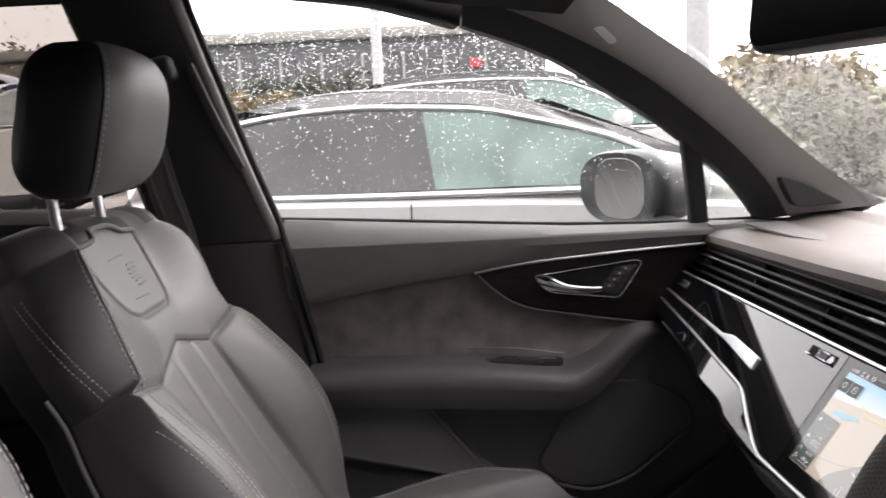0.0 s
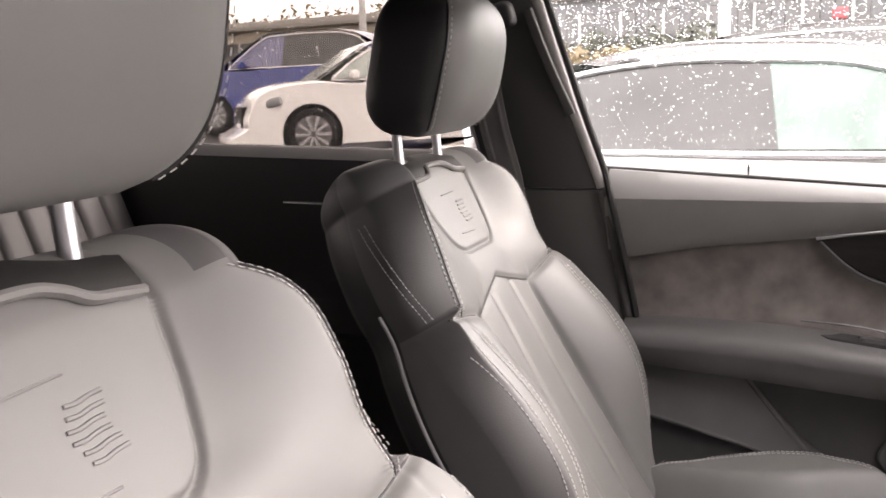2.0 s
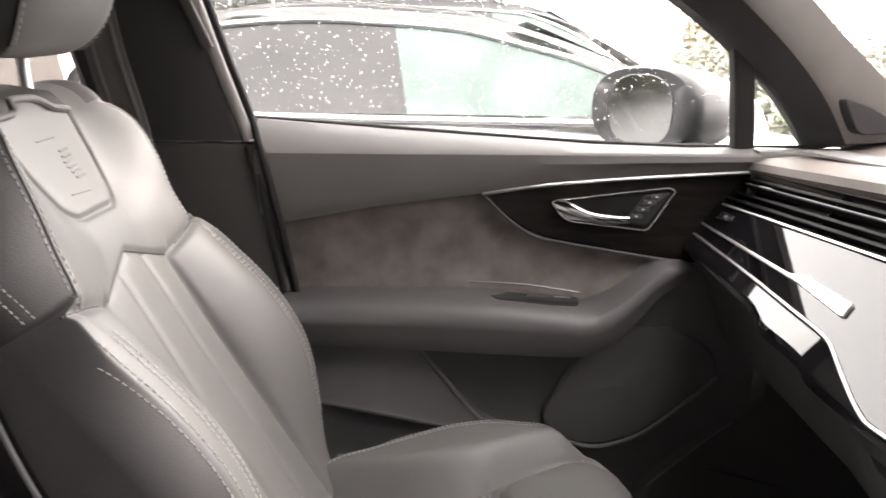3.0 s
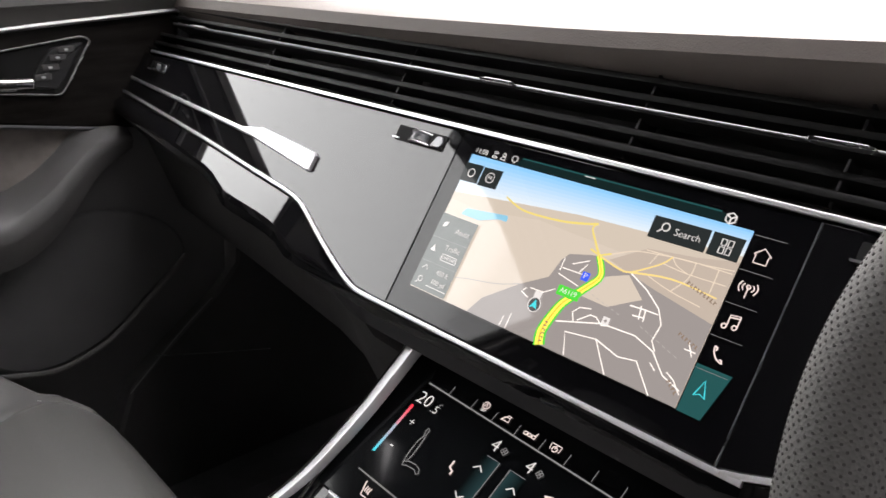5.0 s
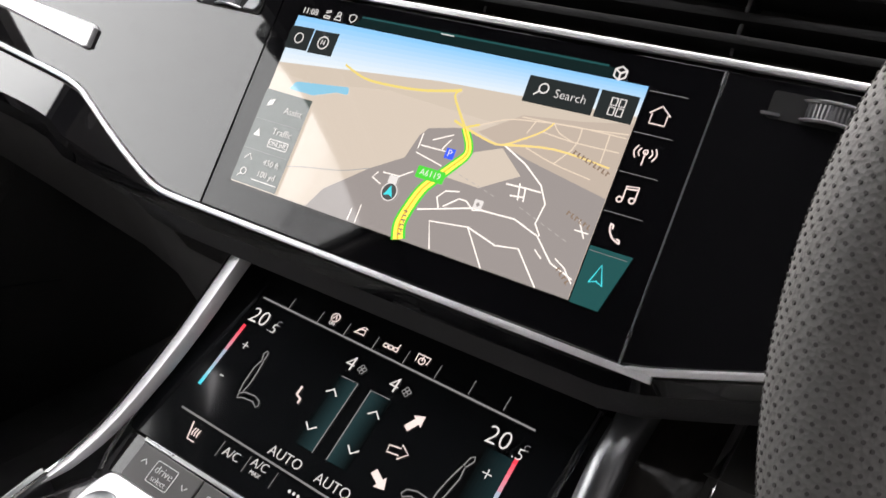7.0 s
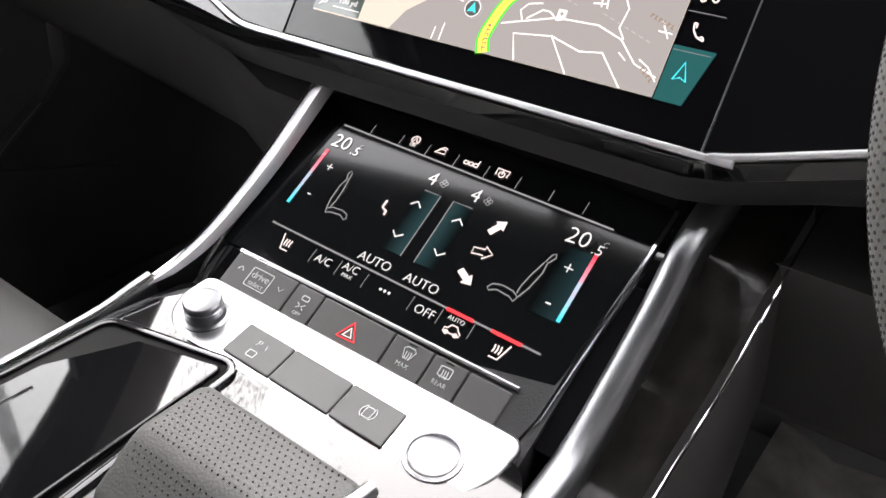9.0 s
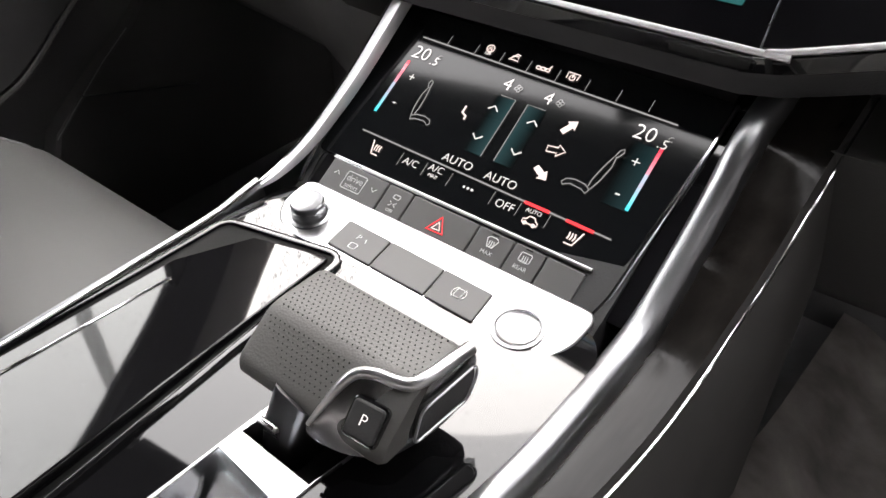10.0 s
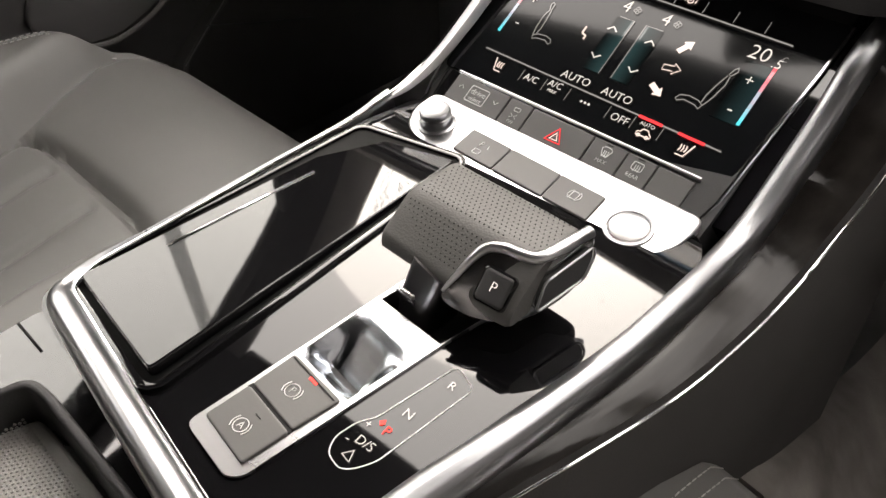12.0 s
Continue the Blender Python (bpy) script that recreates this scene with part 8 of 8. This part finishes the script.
def parked_car(name, label, paint, L, roof, belt, at, yaw, glass=None, hood=1.0, tail=1.0):
    """A parked car, nose towards +x of its own frame."""
    root = thing(name, label, "car")
    M = Matrix.Translation(at) @ pose(0, 0, 0, 0, 0, yaw)
    hw = 0.90

    def short(pts):
        return [(x * tail if x < 0 else x, z) for x, z in pts]
    side = [(-L / 2, 0.45), (-L / 2 + 0.02, 0.70), (-L / 2 + 0.12, belt - 0.04), (-L / 2 + 0.40, belt), (0.0, belt - 0.02), (L * 0.17, belt - 0.05), (L * 0.30, hood), (L / 2 - 0.25, hood - 0.10), (L / 2 - 0.04, 0.66), (L / 2, 0.45), (L / 2 - 0.06, 0.22), (-L / 2 + 0.08, 0.25)]
    side = short([(p.x, p.y) for p in spline([(*p, 0) for p in side], 4, True)])
    rows = []
    for y, sx, sz in ((-hw, 0.985, -0.02), (-hw + 0.02, 0.995, 0.0), (-hw * 0.8, 1.0, 0.015), (0, 1.012, 0.035), (hw * 0.8, 1.0, 0.015), (hw - 0.02, 0.995, 0.0), (hw, 0.985, -0.02)):
        rows.append([M @ Vector((x * sx, y, z + (sz if z > belt - 0.2 else 0))) for x, z in side])
    part("body", skin(rows, True, True), paint, root, "", 40)
    cabin = [(-L * 0.40, belt - 0.02), (-L * 0.33, belt + (roof - belt) * 0.55), (-L * 0.22, roof - 0.05), (-L * 0.08, roof), (L * 0.05, roof - 0.015), (L * 0.11, roof - 0.07), (L * 0.20, belt + (roof - belt) * 0.42), (L * 0.285, belt - 0.03)]
    cs = short([(p.x, p.y) for p in spline([(*p, 0) for p in cabin], 5)])
    def tumble(z):
        return hw - 0.035 - 0.17 * (z - belt) / (roof - belt)
    rows = []
    for f in (-1, -0.97, -0.9, -0.78, -0.6, -0.3, 0, 0.3, 0.6, 0.78, 0.9, 0.97, 1):
        rows.append([M @ Vector((x, f * tumble(z), z + 0.034 * (1 - f * f) * ease((z - belt) / (roof - belt)))) for x, z in cs])
    part("roof", skin(rows), paint, root, "", 50)
    # side glass as inset dark panes with bright surround
    zt = roof - 0.062
    pane_out = [(-L * 0.33, belt + 0.015), (-L * 0.295, belt + (roof - belt) * 0.55), (-L * 0.22, zt - 0.035), (-L * 0.08, zt), (L * 0.045, zt - 0.015), (L * 0.10, zt - 0.06), (L * 0.175, belt + (roof - belt) * 0.42), (L * 0.235, belt + 0.012)]
    po = short([(p.x, p.y) for p in spline([(*p, 0) for p in pane_out], 5)])
    for sg in (-1, 1):
        split = L * 0.012
        for nm, pts, g in (("rear_side_window", [p for p in po if p[0] < split - 0.05] + [(split - 0.05, zt - 0.004), (split + 0.0, belt + 0.014)], WINDOW_DARK), ("front_side_window", [(split + 0.07, belt + 0.014), (split + 0.03, zt - 0.006)] + [p for p in po if p[0] > split + 0.07], glass or WINDOW_DARK)):
            bm = bmesh.new()
            bm.faces.new([bm.verts.new(M @ Vector((x, sg * (tumble(z) + 0.006), z))) for x, z in pts])
            part(nm, bm, g, root)
        bm = bmesh.new()
        bm.faces.new([bm.verts.new(M @ Vector((x, sg * (tumble(z) + 0.007), z))) for x, z in ((split - 0.05, zt - 0.004), (split + 0.03, zt - 0.006), (split + 0.07, belt + 0.014), (split, belt + 0.014))])
        part("door_post", bm, WINDOW_DARK, root)
        part("window_chrome", sweep([M @ Vector((x, sg * (tumble(z) + 0.01), z)) for x, z in po], oval(0.012, 0.012, 8), (0, 1, 0)), STRIP, root)
        part("sill_chrome", sweep([M @ Vector((x, sg * (hw - 0.026), z)) for x, z in ((-L * 0.34 * tail, belt + 0.012), (0, belt - 0.002), (L * 0.24, belt - 0.012))], oval(0.012, 0.012, 8), (0, 0, 1)), STRIP, root)
        part("door_line", sweep([M @ Vector((split - 0.02, sg * (hw + 0.001), z)) for z in (belt - 0.03, 0.7, 0.4)], oval(0.003, 0.003, 5), (0, 1, 0)), HOLE, root)
        for wx in (-L * 0.30 * tail, L * 0.305):
            c = M @ Vector((wx, sg * (hw - 0.10), 0.34))
            ax = (M.to_3x3() @ Vector((0, sg, 0)))
            wf = frame_of(c, M.to_3x3() @ Vector((1, 0, 0)), (0, 0, 1))
            if wf.col[2].to_3d().dot(ax) < 0:
                wf = frame_of(c, M.to_3x3() @ Vector((-1, 0, 0)), (0, 0, 1))
            wheel = part("wheel", prism(disc(0, 0, 0.345, 36), wf, -0.10, 0.112, 0.03, 3), RUBBER, root)
            part("arch", prism(disc(0, 0, 0.40, 30), wf, -0.05, 0.103), HOLE, root)
            part("rim", prism(disc(0, 0, 0.25, 30), wf, 0.10, 0.1135), DARK_METAL, wheel)
            for k in range(10):
                a = 36 * k
                part("spoke", prism([(0.04, -0.012), (0.235, -0.022), (0.235, 0.022), (0.04, 0.012)], wf @ pose(0, 0, 0, 0, 0, a), 0.1125, 0.121, 0.003), mat("dark_alloy", (0.42, 0.42, 0.43), 0.4, metal=0.3, mottle=0.05) if "dark_alloy" not in bpy.data.materials else bpy.data.materials["dark_alloy"], wheel)
    # windscreen, lamps, grille, mirrors
    for nm, (xa, za), (xb, zb) in (("windscreen", (L * 0.115, roof - 0.07), (L * 0.275, belt - 0.01)), ("rear_screen", (-L * 0.235 * tail, roof - 0.07), (-L * 0.375 * tail, belt + 0.06))):
        bm = bmesh.new()
        s = 0.012 if nm == "windscreen" else -0.012
        bm.faces.new([bm.verts.new(M @ Vector(p)) for p in ((xa + s, -tumble(za) + 0.07, za + 0.02), (xa + s, tumble(za) - 0.07, za + 0.02), (xb + s, hw - 0.13, zb + 0.03), (xb + s, -hw + 0.13, zb + 0.03))])
        part(nm, bm, glass or WINDOW_DARK, root)
    for sg in (-1, 1):
        part("headlight", box_bm(M @ pose(L / 2 - 0.29, sg * (hw - 0.13), 0.74, 0, 14, -sg * 20), (0.42, 0.27, 0.12), 0.03, 3), mat("headlight_lens", (0.24, 0.25, 0.26), 0.12, mottle=0.4, mottle_scale=40, coat=1.0), root)
        part("tail_light", box_bm(M @ pose((-L / 2 + 0.08) * tail, sg * (hw - 0.2), 0.86), (0.10, 0.34, 0.12), 0.03, 3), mat("tail_lens", (0.35, 0.02, 0.02), 0.2, coat=1.0), root)
        mir = part("wing_mirror", box_bm(M @ pose(L * 0.175, sg * (hw + 0.08), belt + 0.05), (0.13, 0.20, 0.13), 0.045, 4), paint, root)
        part("bumper_vent", box_bm(M @ pose(L / 2 - 0.09, sg * 0.64, 0.42, 0, 0, -sg * 20), (0.10, 0.30, 0.18), 0.02, 2), HOLE, root)
    part("grille", box_bm(M @ pose(L / 2 - 0.02, 0, 0.54), (0.08, 1.0, 0.36), 0.02, 2), HOLE, root)
    part("number_plate", box_bm(M @ pose(L / 2 + 0.022, 0, 0.44), (0.012, 0.52, 0.11), 0.003, 1), MARK, root)
    return root


SILVER = mat("silver_paint", (0.58, 0.565, 0.555), 0.4, metal=0.0, mottle=0.05, coat=0.8)
WHITE = mat("white_paint", (0.80, 0.80, 0.79), 0.25, mottle=0.03, coat=0.8)
BLUE_P = mat("blue_paint", (0.03, 0.045, 0.22), 0.25, mottle=0.08, coat=0.8)
TEAL_GLASS = mat("pale_teal_window", (0.155, 0.22, 0.195), 0.1, mottle=0.35, mottle_scale=5, coat=0.3)
parked_car("parked_car", "silver-grey saloon car parked beside, wet with rain", SILVER, 4.7, 1.40, 1.02, (0.12, 3.18, 0.0), 0, TEAL_GLASS, 0.93, 0.54)
parked_car("parked_car", "pale silver hatchback parked in the next row, wet with rain", SILVER, 4.3, 1.47, 1.02, (0.86, 6.3, 0.19), 0, TEAL_GLASS)
# the white car's window colour is lightened to stand for reflected sky
parked_car("parked_car", "white hatchback parked across the lane, wet with rain", WHITE, 4.3, 1.56, 1.04, (-5.05, 10.25, 0.48), 222, mat("sky_washed_window", (0.36, 0.40, 0.38), 0.12, mottle=0.25, coat=0.3), 1.02)
parked_car("parked_car", "blue estate car parked beyond the white one", BLUE_P, 5.2, 1.85, 1.20, (-8.3, 13.4, 0.70), 185, mat("grey_blue_wet_window", (0.15, 0.15, 0.24), 0.15, mottle=0.25, coat=0.3), 1.12)


def building(name, label, x0, x1, y, z0, z1, wall, n, base=0.0):
    root = thing(name, label, "building")
    part("wall", box_bm(pose((x0 + x1) / 2, y + 3, (z0 + z1) / 2 - 0.4), (x1 - x0, 6, z1 - z0 + 0.8), 0.05, 1), wall, root)
    part("roof", box_bm(pose((x0 + x1) / 2, y + 3, z1 + 0.12), (x1 - x0 + 0.6, 6.6, 0.3), 0.08, 2), mat("roof_edge", (0.30, 0.285, 0.26), 0.6, mottle=0.2), root)
    w = (x1 - x0) / n
    for k in range(n):
        cx = x0 + w * (k + 0.5)
        win = part("window", box_bm(pose(cx, y - 0.02, z0 + (z1 - z0) * 0.52), (w * 0.72, 0.10, (z1 - z0) * 0.55), 0.02, 1), WINDOW_DARK, root)
        part("window_frame", box_bm(pose(cx, y - 0.09, z0 + (z1 - z0) * 0.52), (0.07, 0.06, (z1 - z0) * 0.55), 0.01, 1), mat("frame_grey", (0.35, 0.35, 0.35), 0.5), win)
    return root


building("showroom", "low dark glazed showroom across the car park", -8.8, 3.4, 22.0, 1.8, 3.75, mat("dark_cladding", (0.12, 0.12, 0.125), 0.5, mottle=0.3), 11)
building("warehouse", "long pale warehouse with a grey roof edge", -26.0, -9.0, 24.0, 1.7, 3.75, mat("buff_cladding", (0.36, 0.32, 0.26), 0.7, mottle=0.25, mottle_scale=0.6), 9)
tagged(part("red_sign", box_bm(pose(1.45, 21.7, 2.95), (0.34, 0.12, 0.28), 0.05, 3), mat("red_sign_face", (0.40, 0.07, 0.08), 0.5)), "plain red sign on the showroom front", "sign")


def lamp_post(x, y, h, name="lamp_post", r=0.09, label="pale grey lamp post in the car park"):
    root = thing(name, label, "lamp post")
    z = ground_z(x, y)
    part("mast", sweep([(x, y, z), (x, y, z + h * 0.5), (x, y, z + h)], oval(r, n=12), (0, 1, 0), scale=[1.2, 1.0, 0.8]), mat("galvanised_post", (0.45, 0.45, 0.45), 0.45, metal=0.3), root)
    part("lamp_head", box_bm(pose(x, y - 0.3, z + h), (0.3, 0.8, 0.12), 0.04, 2), mat("lamp_head_grey", (0.3, 0.3, 0.3), 0.5), root)
    return root


lamp_post(-0.75, 15.0, 7.0)
lamp_post(3.35, 9.0, 8.0, r=0.13)
lamp_post(-10.0, 19.0, 5.0)


# ---- hedges and trees: trunks with limbs and crowns of many small leaves ----
# LEAF is lightened well beyond foliage to paint in the wet windscreen's haze
LEAF = mat("haze_lightened_leaves", (0.36, 0.36, 0.29), 0.6, mottle=0.45, mottle_scale=2.5)
LEAF_DRY = mat("autumn_leaves", (0.42, 0.37, 0.27), 0.55, mottle=0.4, mottle_scale=2.5)
LEAF_BROWN = mat("brown_leaves", (0.21, 0.165, 0.10), 0.7, mottle=0.4, mottle_scale=2.5)
LEAF_DARK = mat("dark_leaves", (0.07, 0.075, 0.055), 0.7, mottle=0.45, mottle_scale=2.5)
BARK = mat("bark", (0.10, 0.08, 0.06), 0.9, grain=0.8, grain_scale=30, mottle=0.3)
_rnd = random.Random(11)


def leaf_cloud(centres, n, size, seed):
    rr = np.random.RandomState(seed)
    verts, faces = [], []
    for cx, cy, cz, rx, ry, rz, share in centres:
        k = int(n * share)
        v = rr.normal(size=(k, 3))
        v /= np.linalg.norm(v, axis=1)[:, None]
        v *= (rr.rand(k) ** 0.45)[:, None]
        for q in v:
            p = np.array((cx + q[0] * rx, cy + q[1] * ry, cz + q[2] * rz))
            d1 = rr.normal(size=3)
            d1 /= np.linalg.norm(d1)
            d2 = np.cross(d1, rr.normal(size=3))
            d2 /= np.linalg.norm(d2)
            s = size * (0.6 + 0.8 * rr.rand())
            b = len(verts)
            verts += [tuple(p - d1 * s), tuple(p + d2 * s * 0.45), tuple(p + d1 * s), tuple(p - d2 * s * 0.45)]
            faces.append((b, b + 1, b + 2, b + 3))
    me = bpy.data.meshes.new("leaves")
    me.from_pydata(verts, [], faces)
    return me


def tree(x, y, h, r, seed, leaf=LEAF, label="bushy green tree beyond the car park", n=2600, size=0.10):
    root = thing("tree", label, "tree")
    rr = random.Random(seed)
    z = ground_z(x, y)
    part("trunk", sweep([(x, y, z), (x + 0.05, y, z + h * 0.3), (x - 0.04, y, z + h * 0.6), (x, y, z + h * 0.85)], oval(0.12, n=8), (0, 1, 0), scale=[1.3, 1.0, 0.7, 0.2]), BARK, root)
    cs = []
    for k in range(9):
        a, q = rr.uniform(0, 6.28), rr.uniform(0.2, 0.75) * r
        cz = z + h * rr.uniform(0.35, 0.92)
        cs.append((x + q * math.cos(a), y + q * math.sin(a), cz, r * rr.uniform(0.3, 0.55), r * rr.uniform(0.3, 0.55), r * rr.uniform(0.25, 0.45), 1 / 9))
        part("limb", sweep([(x, y, z + h * 0.4), (x + 0.5 * q * math.cos(a), y + 0.5 * q * math.sin(a), (z + h * 0.4 + cz) / 2 + 0.1), (x + q * math.cos(a), y + q * math.sin(a), cz)], oval(0.04, n=6), (0.1, 0.9, 0.2), scale=[1.2, 0.8, 0.3]), BARK, root)
    me = leaf_cloud(cs, n, size, seed)
    me.materials.append(leaf)
    crown = new("crown", me)
    crown.parent = root
    tagged(crown, kind="stuff")
    return root


def hedge(x0, x1, y, h, seed, leaf, label, n=5000, size=0.09):
    cs = []
    rr = random.Random(seed)
    k = max(3, int((x1 - x0) / 1.1))
    for i in range(k):
        x = x0 + (x1 - x0) * (i + 0.5) / k
        z = ground_z(x, y)
        cs.append((x, y + rr.uniform(-0.3, 0.3), z + h * 0.45, 0.85, 0.7, h * rr.uniform(0.45, 0.62), 1 / k))
    me = leaf_cloud(cs, n, size, seed)
    me.materials.append(leaf)
    ob = new("hedge", me)
    return tagged(ob, label, "hedge", kind="stuff")


hedge(-6.0, -2.6, 17.5, 1.35, 3, LEAF_BROWN, "brown hedge along the far edge of the car park")
hedge(-8.5, -1.0, 20.0, 1.7, 8, LEAF_DARK, "dark green hedge in front of the showroom", 5500)
hedge(-32.0, -9.0, 33.0, 3.7, 9, LEAF_BROWN, "brown hedge on the bank behind the warehouse", 9000, 0.14)
hedge(3.6, 6.4, 8.8, 1.2, 5, LEAF, "wet green hedge beyond the cars", 9000, 0.055)
hedge(-27.0, -13.0, 8.6, 1.9, 12, LEAF_DARK, "dark hedge along the lane behind the cars", 5000, 0.12)
tree(4.9, 10.5, 1.35, 1.2, 21, LEAF_DRY, "tree with pale yellow-green leaves beyond the cars")
tree(-21.5, 20.0, 4.6, 2.0, 27)
# driver's side, unseen: pale building added far off for light through the open door
building("unseen_pale_block", "unseen pale low building added on the driver's side", -14.0, 14.0, -20.0, 0.0, 2.6, mat("pale_render", (0.55, 0.54, 0.52), 0.8, mottle=0.15, mottle_scale=0.5), 10)


# ---- rain on the glass ----
DROP = bpy.data.materials.new("water_drop")
DROP.use_nodes = True
_b = DROP.node_tree.nodes["Principled BSDF"]
_b.inputs["Transmission Weight"].default_value = 1.0
_b.inputs["Roughness"].default_value = 0.0
_b.inputs["IOR"].default_value = 1.33


def rain(name, place, n, seed, label, rmin=0.0006, rmax=0.0024, dome=1.0):
    """Flat domes of water on a pane; place(a, b) gives point, two directions in the pane and its outward normal."""
    rr = np.random.RandomState(seed)
    verts, faces = [], []
    for _ in range(n):
        res = place(rr.rand(), rr.rand())
        if res is None:
            continue
        p, t1, t2, nn = res
        r = rmin + (rmax - rmin) * rr.rand() ** 3
        el = 1.0 + 0.8 * rr.rand()
        b = len(verts)
        k = 7
        for ring, (q, h) in enumerate(((1.0, 0.0), (0.72, 0.35), (0.0, 0.5))):
            if q == 0:
                verts.append(tuple(p + nn * (h * r * dome)))
            else:
                for i in range(k):
                    a = 2 * math.pi * i / k
                    verts.append(tuple(p + t1 * (q * r * math.cos(a)) + t2 * (q * r * el * math.sin(a)) + nn * (h * r * dome)))
        for i in range(k):
            j = (i + 1) % k
            faces.append((b + i, b + j, b + k + j, b + k + i))
            faces.append((b + k + i, b + k + j, b + 2 * k))
    me = bpy.data.meshes.new(name)
    me.from_pydata(verts, [], faces)
    me.materials.append(DROP)
    for f in me.polygons:
        f.use_smooth = True
    ob = new(name, me)
    ob.visible_shadow = False
    return tagged(ob, label, "raindrops", kind="stuff")


def on_side(x0, x1, z0, z1, top):
    def f(a, b):
        x, z = x0 + (x1 - x0) * a, z0 + (z1 - z0) * b
        if z > top(x):
            return None
        y = glass_y(z) + 0.0045
        nn = Vector((0, 1, 0.22)).normalized()
        return Vector((x, y, z)), Vector((1, 0, 0)), Vector((0, -0.22, 1)).normalized(), nn
    return f


def side_top(x):
    return linear([(-0.1, 1.48), (0.25, 1.46), (0.42, 1.39), (0.56, 1.32), (0.665, 1.23), (0.83, 1.08)], x)


rain("side_window_rain", on_side(-0.10, 0.83, 1.08, 1.48, side_top), 4600, 31, "raindrops on the passenger's window", 0.0004, 0.0014)
rain("upper_window_rain", on_side(-0.10, 0.70, 1.27, 1.48, side_top), 5200, 34, "dense raindrops on the upper part of the passenger's window", 0.0005, 0.0013)
rain("rear_window_rain", on_side(-1.1, -0.27, 1.13, 1.46, lambda x: 1.46), 700, 32, "raindrops on the rear side window", 0.0008, 0.0022)


def on_screen(a, b):
    y = -0.70 + 1.20 * a / 0.14 if a < 0.14 else 0.50 + 0.20 * (a - 0.14) / 0.86
    if a >= 0.14:
        b = 0.60 * b
    k = (abs(y) / 0.72) ** 2
    def P(t):
        return Vector((1.13 - 0.17 * k + (0.585 - 0.06 * k - (1.13 - 0.17 * k)) * t, y * (1 - 0.16 * t), 1.06 + (1.47 - 0.03 * k - 1.06) * t + 0.03 * math.sin(math.pi * t)))
    p, q = P(b), P(min(1, b + 0.02))
    t2 = (q - p).normalized()
    t1 = Vector((0, 1, 0))
    return p, t1, t2, t1.cross(t2).normalized() * -1 if t1.cross(t2).z < 0 else t1.cross(t2).normalized()


rain("windscreen_rain", on_screen, 7500, 33, "dense raindrops on the windscreen", 0.0009, 0.0022, 1.0)
